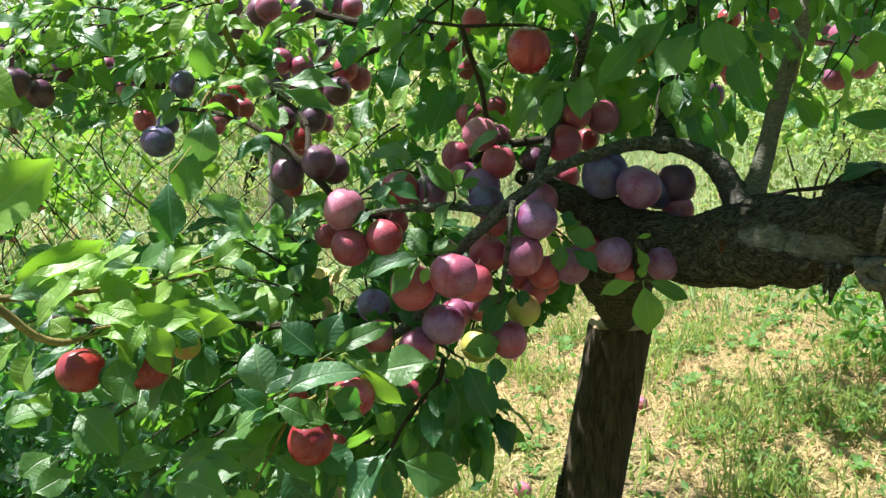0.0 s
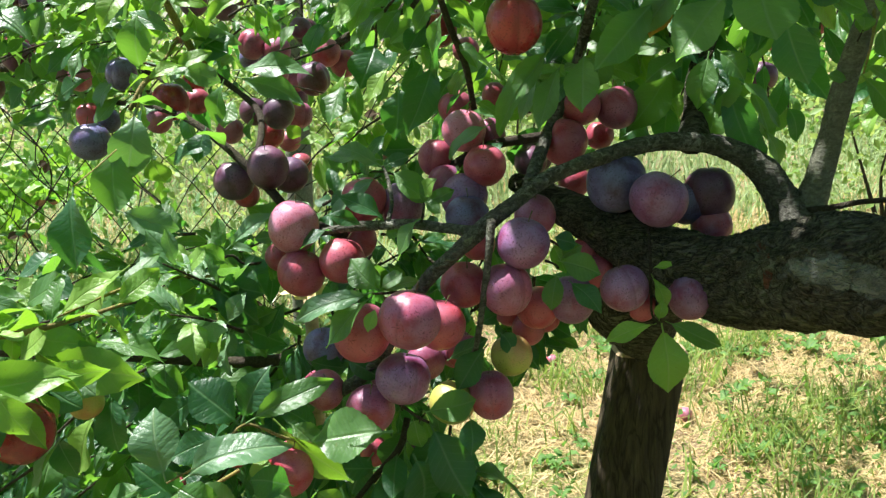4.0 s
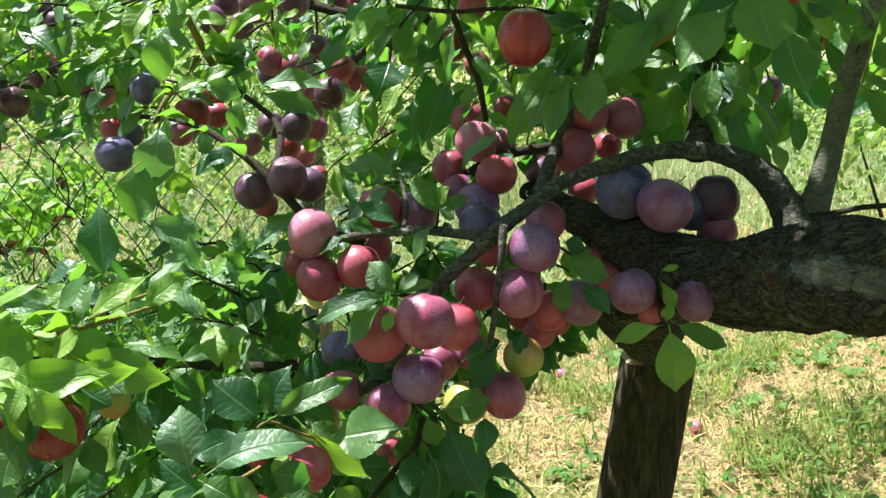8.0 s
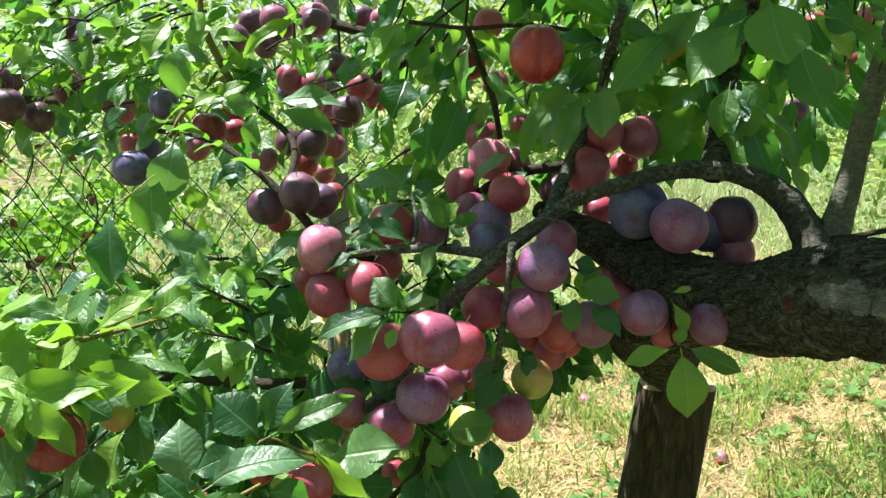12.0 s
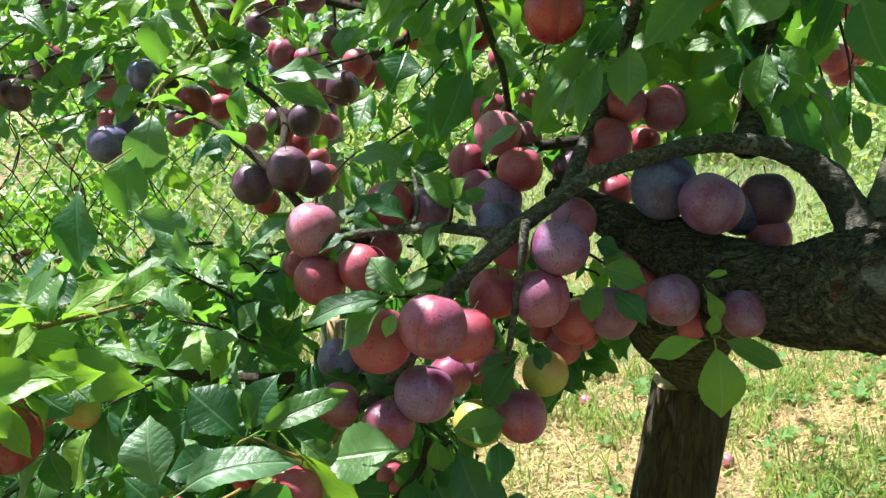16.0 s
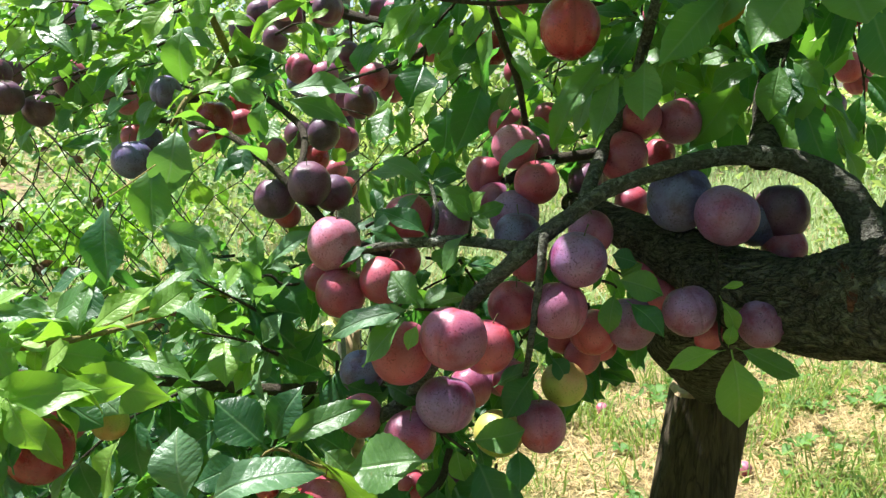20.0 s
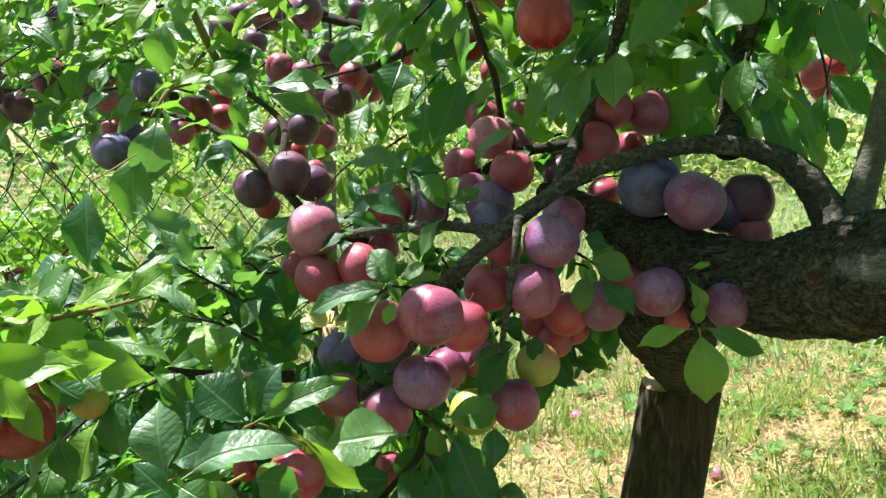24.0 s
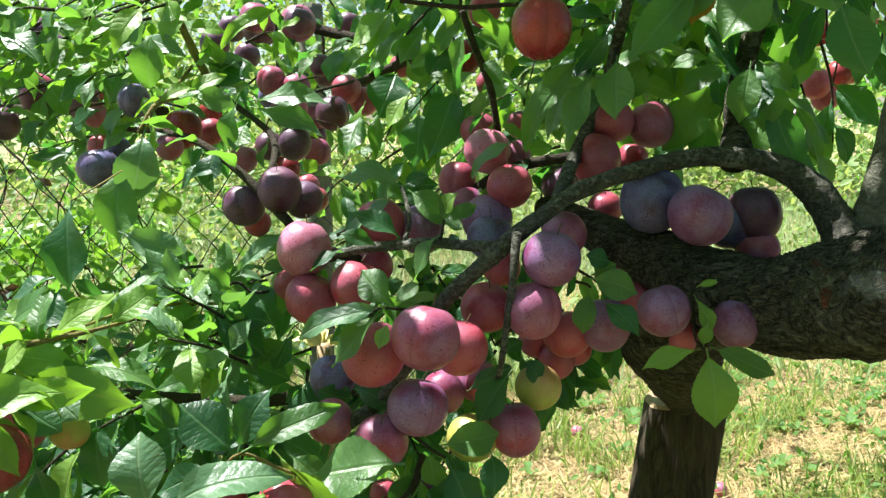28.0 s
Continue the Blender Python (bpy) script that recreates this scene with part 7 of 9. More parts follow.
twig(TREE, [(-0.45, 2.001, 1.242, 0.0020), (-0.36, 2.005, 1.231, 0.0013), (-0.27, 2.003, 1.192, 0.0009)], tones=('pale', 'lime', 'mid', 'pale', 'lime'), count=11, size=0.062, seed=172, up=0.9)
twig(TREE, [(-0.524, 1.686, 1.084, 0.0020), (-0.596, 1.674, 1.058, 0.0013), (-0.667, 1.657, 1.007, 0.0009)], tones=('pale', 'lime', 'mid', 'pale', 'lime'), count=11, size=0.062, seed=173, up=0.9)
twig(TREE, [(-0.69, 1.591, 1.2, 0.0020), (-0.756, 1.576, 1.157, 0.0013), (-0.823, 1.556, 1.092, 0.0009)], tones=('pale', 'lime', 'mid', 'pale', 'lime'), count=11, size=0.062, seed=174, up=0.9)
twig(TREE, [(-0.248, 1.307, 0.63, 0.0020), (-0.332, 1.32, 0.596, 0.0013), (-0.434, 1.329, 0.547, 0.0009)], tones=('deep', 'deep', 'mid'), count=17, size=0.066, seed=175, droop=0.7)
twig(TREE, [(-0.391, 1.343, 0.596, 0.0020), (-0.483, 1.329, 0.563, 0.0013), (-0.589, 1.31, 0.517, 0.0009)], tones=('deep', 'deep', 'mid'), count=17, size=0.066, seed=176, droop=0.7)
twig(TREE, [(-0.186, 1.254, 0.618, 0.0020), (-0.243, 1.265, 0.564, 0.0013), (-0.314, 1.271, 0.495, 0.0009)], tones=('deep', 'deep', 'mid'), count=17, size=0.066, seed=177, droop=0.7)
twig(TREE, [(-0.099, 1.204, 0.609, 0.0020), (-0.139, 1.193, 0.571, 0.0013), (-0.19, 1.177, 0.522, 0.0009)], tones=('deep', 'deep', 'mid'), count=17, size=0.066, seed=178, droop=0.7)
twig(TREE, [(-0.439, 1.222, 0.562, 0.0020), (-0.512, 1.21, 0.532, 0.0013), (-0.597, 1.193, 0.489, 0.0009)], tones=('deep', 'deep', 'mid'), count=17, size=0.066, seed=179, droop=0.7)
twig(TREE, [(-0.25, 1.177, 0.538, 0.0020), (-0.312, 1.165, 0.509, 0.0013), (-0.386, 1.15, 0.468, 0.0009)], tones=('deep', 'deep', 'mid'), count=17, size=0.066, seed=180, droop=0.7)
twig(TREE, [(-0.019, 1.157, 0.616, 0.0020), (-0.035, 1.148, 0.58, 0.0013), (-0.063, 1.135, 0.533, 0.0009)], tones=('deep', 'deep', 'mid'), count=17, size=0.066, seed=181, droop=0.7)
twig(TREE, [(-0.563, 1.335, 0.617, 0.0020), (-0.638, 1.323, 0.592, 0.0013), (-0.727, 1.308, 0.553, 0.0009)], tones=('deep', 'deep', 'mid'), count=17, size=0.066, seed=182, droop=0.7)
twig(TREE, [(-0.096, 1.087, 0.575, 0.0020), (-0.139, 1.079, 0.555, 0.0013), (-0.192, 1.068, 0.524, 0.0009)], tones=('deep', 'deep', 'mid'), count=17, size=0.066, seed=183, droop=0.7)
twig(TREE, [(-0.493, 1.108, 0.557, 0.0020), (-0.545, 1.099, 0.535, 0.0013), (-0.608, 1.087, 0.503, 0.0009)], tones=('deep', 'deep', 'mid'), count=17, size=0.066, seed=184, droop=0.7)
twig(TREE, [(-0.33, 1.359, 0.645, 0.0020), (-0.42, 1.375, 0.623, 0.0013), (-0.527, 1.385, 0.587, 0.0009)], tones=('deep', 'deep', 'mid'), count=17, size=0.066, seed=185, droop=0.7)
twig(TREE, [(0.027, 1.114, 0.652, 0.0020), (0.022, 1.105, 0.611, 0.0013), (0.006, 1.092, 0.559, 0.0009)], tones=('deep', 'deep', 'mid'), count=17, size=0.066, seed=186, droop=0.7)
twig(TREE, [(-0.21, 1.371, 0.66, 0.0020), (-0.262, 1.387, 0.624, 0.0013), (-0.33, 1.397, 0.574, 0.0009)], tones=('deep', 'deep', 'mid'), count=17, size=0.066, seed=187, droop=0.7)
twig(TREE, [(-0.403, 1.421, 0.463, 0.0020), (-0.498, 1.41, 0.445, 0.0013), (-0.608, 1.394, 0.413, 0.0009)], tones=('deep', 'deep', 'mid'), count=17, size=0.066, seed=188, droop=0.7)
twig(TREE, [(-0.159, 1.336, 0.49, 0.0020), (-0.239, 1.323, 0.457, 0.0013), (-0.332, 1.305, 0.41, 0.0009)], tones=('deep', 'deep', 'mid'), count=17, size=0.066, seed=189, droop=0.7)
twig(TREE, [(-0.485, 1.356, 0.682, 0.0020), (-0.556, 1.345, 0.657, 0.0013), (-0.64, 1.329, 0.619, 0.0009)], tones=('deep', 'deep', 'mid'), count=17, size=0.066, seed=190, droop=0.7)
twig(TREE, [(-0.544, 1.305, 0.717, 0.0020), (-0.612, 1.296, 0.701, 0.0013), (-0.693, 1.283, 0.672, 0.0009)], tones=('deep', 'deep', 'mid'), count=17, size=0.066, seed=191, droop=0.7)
twig(TREE, [(-0.183, 1.06, 0.816, 0.002), (-0.216, 1.02, 0.855, 0.0015), (-0.244, 0.98, 0.887, 0.0009)], tones=("pale", "mid", "lime", "pale"), count=9, size=0.05, seed=291, up=0.9, clump=2)
twig(TREE, [(-0.183, 1.02, 0.803, 0.002), (-0.203, 0.98, 0.829, 0.0015), (-0.229, 0.95, 0.845, 0.0009)], tones=("pale", "mid", "lime", "pale"), count=9, size=0.05, seed=292, up=0.9, clump=2)

# ---- windfalls on the grass ----
plum("pink", 0.272, 2.903, ground_height(0.272, 2.903) + 0.019, 0.042, 60, group="windfalls", label="fallen faded plum lying in the dry grass")
plum("pink", 0.626, 2.466, ground_height(0.626, 2.466) + 0.019, 0.042, 60, group="windfalls", label="fallen faded plum lying in the dry grass")
plum("pink", 0.202, 1.921, ground_height(0.202, 1.921) + 0.020, 0.045, 60, group="windfalls", label="fallen faded plum lying in the dry grass")

# ---- knot, loose bark and a tie at the thick end of the limb ----
part('knot', limb_mesh('knot', [(0.392, 0.842, 0.968, 0.004), (0.403, 0.842, 0.972, 0.008), (0.414, 0.84, 0.977, 0.0105), (0.429, 0.835, 0.981, 0.0115), (0.444, 0.83, 0.984, 0.011), (0.465, 0.83, 0.982, 0.008)], LIMB_BARK, 22, 8, 0.3, 0.2, 90), TREE, 'dark rough knot')
part('bark_shred', limb_mesh('bark_shred', [(0.375, 0.79, 0.901, 0.0028), (0.375, 0.788, 0.888, 0.0036), (0.373, 0.786, 0.873, 0.0012)], LIMB_BARK, 7, 5, 0.3, 0.25, 200), TREE)
part('bark_shred', limb_mesh('bark_shred', [(0.382, 0.79, 0.9, 0.003), (0.382, 0.788, 0.882, 0.004), (0.379, 0.786, 0.862, 0.0011)], LIMB_BARK, 7, 5, 0.3, 0.25, 200), TREE)
part('bark_shred', limb_mesh('bark_shred', [(0.386, 0.79, 0.903, 0.003), (0.387, 0.788, 0.888, 0.0036), (0.383, 0.786, 0.877, 0.0014)], LIMB_BARK, 7, 5, 0.3, 0.25, 200), TREE)
part('bark_shred', limb_mesh('bark_shred', [(0.383, 0.8, 0.899, 0.003), (0.384, 0.8, 0.888, 0.003), (0.382, 0.8, 0.878, 0.001)], LIMB_BARK, 7, 5, 0.3, 0.25, 200), TREE)
ROPE = new('rope')
tagged(ROPE, 'old grey rope tied round the thick limb', 'rope')
STRAND = [(0.433, 0.845, 0.985, 0.0036), (0.438, 0.825, 0.991, 0.0036), (0.434, 0.8, 0.988, 0.0036), (0.421, 0.774, 0.978, 0.0035), (0.413, 0.762, 0.961, 0.0034), (0.411, 0.765, 0.94, 0.0034), (0.412, 0.775, 0.921, 0.0036), (0.416, 0.785, 0.908, 0.004)]
part('strand', limb_mesh('strand', STRAND, ROPE_FIBRE, 10, 10, 0.1, 0.2, 400), ROPE)
for k in range(3):
    rows = spline(STRAND, 14)
    turns = []
    for i, r in enumerate(rows):
        ahead = (Vector(rows[min(i + 1, len(rows) - 1)][:3]) - Vector(rows[max(i - 1, 0)][:3])).normalized()
        side = ahead.cross(Vector((0.2, 1, 0.1))).normalized()
        a = 0.62 * i + 2.094 * k
        turns.append((*(Vector(r[:3]) + (side * math.cos(a) + ahead.cross(side) * math.sin(a)) * r[3] * 0.75), 0.0019))
    part('ply', limb_mesh('ply', turns, ROPE_FIBRE, 6, 2, 0.1, 0.2, 500), ROPE)
part('rope_knot', limb_mesh('rope_knot', [(0.4, 0.785, 0.908, 0.0043), (0.403, 0.776, 0.904, 0.0076), (0.412, 0.772, 0.9, 0.009), (0.42, 0.776, 0.891, 0.0079), (0.417, 0.782, 0.883, 0.0065), (0.417, 0.79, 0.885, 0.0043)], ROPE_FIBRE, 16, 8, 0.25, 0.3, 220), ROPE)
part('knot_turn', limb_mesh('knot_turn', [(0.424, 0.782, 0.908, 0.004), (0.402, 0.764, 0.91, 0.0045), (0.395, 0.766, 0.9, 0.0045), (0.402, 0.764, 0.89, 0.0045), (0.418, 0.77, 0.89, 0.004), (0.423, 0.776, 0.901, 0.004)], ROPE_FIBRE, 12, 8, 0.2, 0.3, 300), ROPE)
part('rope_end', limb_mesh('rope_end', [(0.421, 0.778, 0.888, 0.004), (0.428, 0.775, 0.879, 0.0035), (0.433, 0.772, 0.866, 0.0018), (0.438, 0.77, 0.844, 0.0007)], ROPE_FIBRE, 7, 6, 0.2, 0.3, 300), ROPE)
part('rope_end', limb_mesh('rope_end', [(0.423, 0.778, 0.886, 0.003), (0.433, 0.776, 0.88, 0.0024), (0.443, 0.774, 0.873, 0.0016), (0.452, 0.772, 0.863, 0.0007)], ROPE_FIBRE, 7, 6, 0.2, 0.3, 300), ROPE)
part('rope_end', limb_mesh('rope_end', [(0.422, 0.782, 0.885, 0.003), (0.427, 0.78, 0.874, 0.002), (0.431, 0.778, 0.86, 0.0008)], ROPE_FIBRE, 7, 6, 0.2, 0.3, 300), ROPE)
part('rope_end', limb_mesh('rope_end', [(0.426, 0.778, 0.884, 0.002), (0.436, 0.774, 0.873, 0.0015), (0.446, 0.77, 0.858, 0.0006)], ROPE_FIBRE, 7, 6, 0.2, 0.3, 300), ROPE)
SHOOT = twig(TREE, [(-0.451, 0.7, 0.924, 0.0052), (-0.426, 0.735, 0.888, 0.0046), (-0.412, 0.745, 0.87, 0.0044), (-0.389, 0.755, 0.842, 0.0042), (-0.367, 0.765, 0.831, 0.0036), (-0.338, 0.78, 0.835, 0.0022)], BARK_YOUNG)
SHOOT = twig(TREE, [(-0.514, 0.78, 0.864, 0.0045), (-0.45, 0.785, 0.868, 0.0042), (-0.402, 0.79, 0.87, 0.0038), (-0.36, 0.797, 0.872, 0.003)], BARK_YOUNG)
leaf(SHOOT, "lime", -0.389, 0.755, 0.842, -0.351, 0.77, 0.906, -20, 0.8, 1)
leaf(SHOOT, "lime", -0.348, 0.77, 0.833, -0.242, 0.78, 0.861, 15, 0.55, 3)
leaf(SHOOT, "lime", -0.4, 0.755, 0.838, -0.433, 0.74, 0.81, 10, 1, 0)
leaf(SHOOT, "pale", -0.433, 0.785, 0.868, -0.371, 0.78, 0.89, 20, 0.6, 3)
leaf(SHOOT, "lime", -0.422, 0.785, 0.871, -0.333, 0.8, 0.916, -30, 0.55, 1)
SHOOT = twig(TREE, [(0.843, 1.46, 1.204, 0.004), (0.776, 1.5, 1.148, 0.003), (0.712, 1.5, 1.123, 0.0022), (0.645, 1.5, 1.128, 0.0014)], tones=('deep', 'mid'), count=9, size=0.07, seed=281, droop=0.5)
leaf(SHOOT, "pale", 0.712, 1.46, 1.12, 0.624, 1.45, 1.1, 20, 0.7, 3)
leaf(SHOOT, "deep", 0.707, 1.46, 1.108, 0.645, 1.45, 1.083, -15, 0.9, 1)
leaf(SHOOT, "pale", 0.699, 1.44, 1.125, 0.639, 1.43, 1.135, 10, 0.8, 0)
leaf(SHOOT, "deep", 0.658, 1.46, 1.079, 0.611, 1.45, 1.057, 0, 1.1, 2)
leaf(SHOOT, "mid", 0.719, 1.42, 1.164, 0.689, 1.4, 1.08, 20, 0.9, 0)
leaf(SHOOT, "mid", 0.585, 1.3, 1.201, 0.616, 1.28, 1.149, 0, 1.2, 1)
leaf(SHOOT, "deep", 0.664, 1.3, 1.201, 0.676, 1.28, 1.158, 0, 1.2, 3)
SHOOT = twig(TREE, [(0.468, 0.86, 1.087, 0.0013), (0.468, 0.855, 1.045, 0.0016), (0.464, 0.85, 1.016, 0.0018), (0.454, 0.835, 0.986, 0.0022)], BARK_YOUNG)
leaf(SHOOT, "deep", 0.455, 0.835, 0.992, 0.395, 0.815, 0.995, 35, 0.85, 3)
leaf(SHOOT, "deep", 0.466, 0.855, 1.042, 0.413, 0.84, 1.034, -40, 0.75, 5)
SHOOT = twig(TREE, [(0.409, 0.985, 1.115, 0.0018), (0.404, 0.97, 1.092, 0.0014), (0.395, 0.96, 1.06, 0.0009)], BARK_YOUNG)
leaf(SHOOT, "mid", 0.393, 0.96, 1.06, 0.435, 0.955, 1.019, 35, 0.85, 2)
leaf(SHOOT, "mid", 0.397, 0.97, 1.113, 0.394, 0.965, 1.094, 0, 1.4, 3)
leaf(SHOOT, "mid", 0.41, 0.97, 1.1, 0.416, 0.965, 1.071, 0, 1.3, 1)
leaf(SHOOT, "mid", 0.394, 0.96, 1.068, 0.42, 0.955, 1.055, 20, 0.8, 0)

# ---- small pale leaves along the upper twigs ----
twig(TREE, [(-0.351, 1.234, 1.155, 0.0020), (-0.391, 1.24, 1.148, 0.0013), (-0.432, 1.244, 1.13, 0.0009)], tones=('lime', 'mid', 'pale', 'lime'), count=11, size=0.052, seed=192, up=0.9)
twig(TREE, [(-0.422, 1.229, 1.157, 0.0020), (-0.469, 1.234, 1.146, 0.0013), (-0.518, 1.236, 1.125, 0.0009)], tones=('lime', 'mid', 'pale', 'lime'), count=11, size=0.052, seed=193, up=0.9)
twig(TREE, [(-0.501, 1.26, 1.125, 0.0020), (-0.55, 1.269, 1.11, 0.0013), (-0.601, 1.275, 1.083, 0.0009)], tones=('lime', 'mid', 'pale', 'lime'), count=11, size=0.052, seed=194, up=0.9)
twig(TREE, [(-0.405, 1.299, 1.123, 0.0020), (-0.45, 1.308, 1.104, 0.0013), (-0.496, 1.314, 1.073, 0.0009)], tones=('lime', 'mid', 'pale', 'lime'), count=11, size=0.052, seed=195, up=0.9)
twig(TREE, [(-0.462, 1.358, 1.063, 0.0020), (-0.522, 1.368, 1.054, 0.0013), (-0.583, 1.374, 1.033, 0.0009)], tones=('lime', 'mid', 'pale', 'lime'), count=11, size=0.052, seed=196, up=0.9)
twig(TREE, [(-0.324, 1.263, 1.176, 0.0020), (-0.36, 1.259, 1.169, 0.0013), (-0.396, 1.251, 1.15, 0.0009)], tones=('lime', 'mid', 'pale', 'lime'), count=11, size=0.052, seed=197, up=0.9)
twig(TREE, [(-0.518, 1.249, 1.181, 0.0020), (-0.547, 1.243, 1.163, 0.0013), (-0.575, 1.234, 1.133, 0.0009)], tones=('lime', 'mid', 'pale', 'lime'), count=11, size=0.052, seed=198, up=0.9)
twig(TREE, [(-0.352, 1.305, 1.129, 0.0020), (-0.381, 1.315, 1.114, 0.0013), (-0.411, 1.323, 1.086, 0.0009)], tones=('lime', 'mid', 'pale', 'lime'), count=11, size=0.052, seed=199, up=0.9)
twig(TREE, [(-0.24, 1.297, 1.061, 0.0020), (-0.207, 1.31, 1.081, 0.0013), (-0.174, 1.32, 1.089, 0.0009)], tones=('lime', 'mid', 'pale', 'lime'), count=11, size=0.052, seed=200, up=0.9)
twig(TREE, [(-0.246, 1.257, 1.126, 0.0020), (-0.224, 1.262, 1.138, 0.0013), (-0.202, 1.264, 1.139, 0.0009)], tones=('lime', 'mid', 'pale', 'lime'), count=11, size=0.052, seed=201, up=0.9)
twig(TREE, [(-0.389, 1.348, 1.093, 0.0020), (-0.433, 1.358, 1.1, 0.0013), (-0.477, 1.364, 1.095, 0.0009)], tones=('lime', 'mid', 'pale', 'lime'), count=11, size=0.052, seed=202, up=0.9)
twig(TREE, [(-0.525, 1.395, 1.104, 0.0020), (-0.587, 1.404, 1.091, 0.0013), (-0.651, 1.409, 1.065, 0.0009)], tones=('lime', 'mid', 'pale', 'lime'), count=11, size=0.052, seed=203, up=0.9)
twig(TREE, [(-0.247, 1.346, 1.036, 0.0020), (-0.2, 1.35, 1.037, 0.0013), (-0.152, 1.351, 1.026, 0.0009)], tones=('lime', 'mid', 'pale', 'lime'), count=11, size=0.052, seed=204, up=0.9)
twig(TREE, [(-0.453, 1.206, 1.163, 0.0020), (-0.487, 1.204, 1.166, 0.0013), (-0.522, 1.2, 1.158, 0.0009)], tones=('lime', 'mid', 'pale', 'lime'), count=11, size=0.052, seed=205, up=0.9)
twig(TREE, [(-0.127, 1.285, 0.97, 0.0020), (-0.153, 1.296, 0.952, 0.0013), (-0.18, 1.303, 0.922, 0.0009)], tones=('lime', 'mid', 'pale', 'lime'), count=11, size=0.052, seed=206, up=0.9)
twig(TREE, [(-0.067, 1.296, 0.998, 0.0020), (-0.099, 1.305, 0.977, 0.0013), (-0.133, 1.311, 0.944, 0.0009)], tones=('lime', 'mid', 'pale', 'lime'), count=11, size=0.052, seed=207, up=0.9)
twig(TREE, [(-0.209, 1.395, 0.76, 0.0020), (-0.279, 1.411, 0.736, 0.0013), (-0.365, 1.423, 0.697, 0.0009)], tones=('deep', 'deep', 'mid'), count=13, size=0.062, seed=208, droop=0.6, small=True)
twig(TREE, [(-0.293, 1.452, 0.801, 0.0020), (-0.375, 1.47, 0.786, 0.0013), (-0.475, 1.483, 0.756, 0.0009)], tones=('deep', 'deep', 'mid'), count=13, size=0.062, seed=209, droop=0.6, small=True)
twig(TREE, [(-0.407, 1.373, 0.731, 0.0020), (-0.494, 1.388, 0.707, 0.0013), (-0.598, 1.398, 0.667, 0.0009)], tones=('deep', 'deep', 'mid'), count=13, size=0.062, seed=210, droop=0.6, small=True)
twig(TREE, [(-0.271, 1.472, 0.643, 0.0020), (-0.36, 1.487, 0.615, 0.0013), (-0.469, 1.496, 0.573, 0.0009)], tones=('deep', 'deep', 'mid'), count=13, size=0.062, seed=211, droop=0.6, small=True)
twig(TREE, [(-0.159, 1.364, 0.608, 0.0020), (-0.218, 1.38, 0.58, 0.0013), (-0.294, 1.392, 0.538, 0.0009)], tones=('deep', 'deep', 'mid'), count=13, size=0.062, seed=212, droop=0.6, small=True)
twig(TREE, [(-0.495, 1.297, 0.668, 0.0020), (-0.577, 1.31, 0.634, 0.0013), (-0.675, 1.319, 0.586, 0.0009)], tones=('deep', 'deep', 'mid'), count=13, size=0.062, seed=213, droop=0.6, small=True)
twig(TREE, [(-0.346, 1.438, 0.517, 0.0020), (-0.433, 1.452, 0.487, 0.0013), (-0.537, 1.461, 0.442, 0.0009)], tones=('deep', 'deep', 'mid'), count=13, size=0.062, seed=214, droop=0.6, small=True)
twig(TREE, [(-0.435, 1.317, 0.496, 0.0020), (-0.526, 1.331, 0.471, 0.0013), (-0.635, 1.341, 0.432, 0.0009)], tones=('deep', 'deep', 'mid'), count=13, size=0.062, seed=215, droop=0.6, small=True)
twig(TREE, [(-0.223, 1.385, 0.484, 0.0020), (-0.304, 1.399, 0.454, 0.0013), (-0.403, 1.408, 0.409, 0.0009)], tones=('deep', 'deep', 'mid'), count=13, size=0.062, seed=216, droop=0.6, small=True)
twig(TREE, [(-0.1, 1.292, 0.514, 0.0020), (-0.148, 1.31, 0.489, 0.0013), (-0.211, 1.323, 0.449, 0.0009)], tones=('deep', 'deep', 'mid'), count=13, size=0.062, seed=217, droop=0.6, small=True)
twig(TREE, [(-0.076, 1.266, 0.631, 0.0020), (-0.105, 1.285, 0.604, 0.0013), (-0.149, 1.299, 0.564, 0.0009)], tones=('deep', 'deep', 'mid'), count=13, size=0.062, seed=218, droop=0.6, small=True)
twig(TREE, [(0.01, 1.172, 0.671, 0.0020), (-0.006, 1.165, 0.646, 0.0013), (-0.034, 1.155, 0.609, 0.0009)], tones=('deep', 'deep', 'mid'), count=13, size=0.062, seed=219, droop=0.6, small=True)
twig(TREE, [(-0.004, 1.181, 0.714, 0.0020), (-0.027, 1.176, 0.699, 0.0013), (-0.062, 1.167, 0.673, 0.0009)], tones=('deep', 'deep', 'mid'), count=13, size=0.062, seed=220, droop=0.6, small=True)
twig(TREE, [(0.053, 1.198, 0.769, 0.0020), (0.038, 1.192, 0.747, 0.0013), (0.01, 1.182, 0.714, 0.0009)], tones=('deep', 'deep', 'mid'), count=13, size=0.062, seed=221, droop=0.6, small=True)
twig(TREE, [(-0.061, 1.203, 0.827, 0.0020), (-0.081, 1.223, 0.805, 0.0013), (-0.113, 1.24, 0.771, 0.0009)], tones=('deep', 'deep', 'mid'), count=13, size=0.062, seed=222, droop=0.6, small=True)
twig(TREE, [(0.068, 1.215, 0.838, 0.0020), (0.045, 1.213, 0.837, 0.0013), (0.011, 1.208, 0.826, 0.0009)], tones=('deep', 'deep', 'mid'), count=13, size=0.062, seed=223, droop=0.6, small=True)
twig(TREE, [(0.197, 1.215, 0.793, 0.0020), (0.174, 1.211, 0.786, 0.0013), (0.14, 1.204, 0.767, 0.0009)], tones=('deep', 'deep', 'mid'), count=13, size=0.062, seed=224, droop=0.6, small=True)
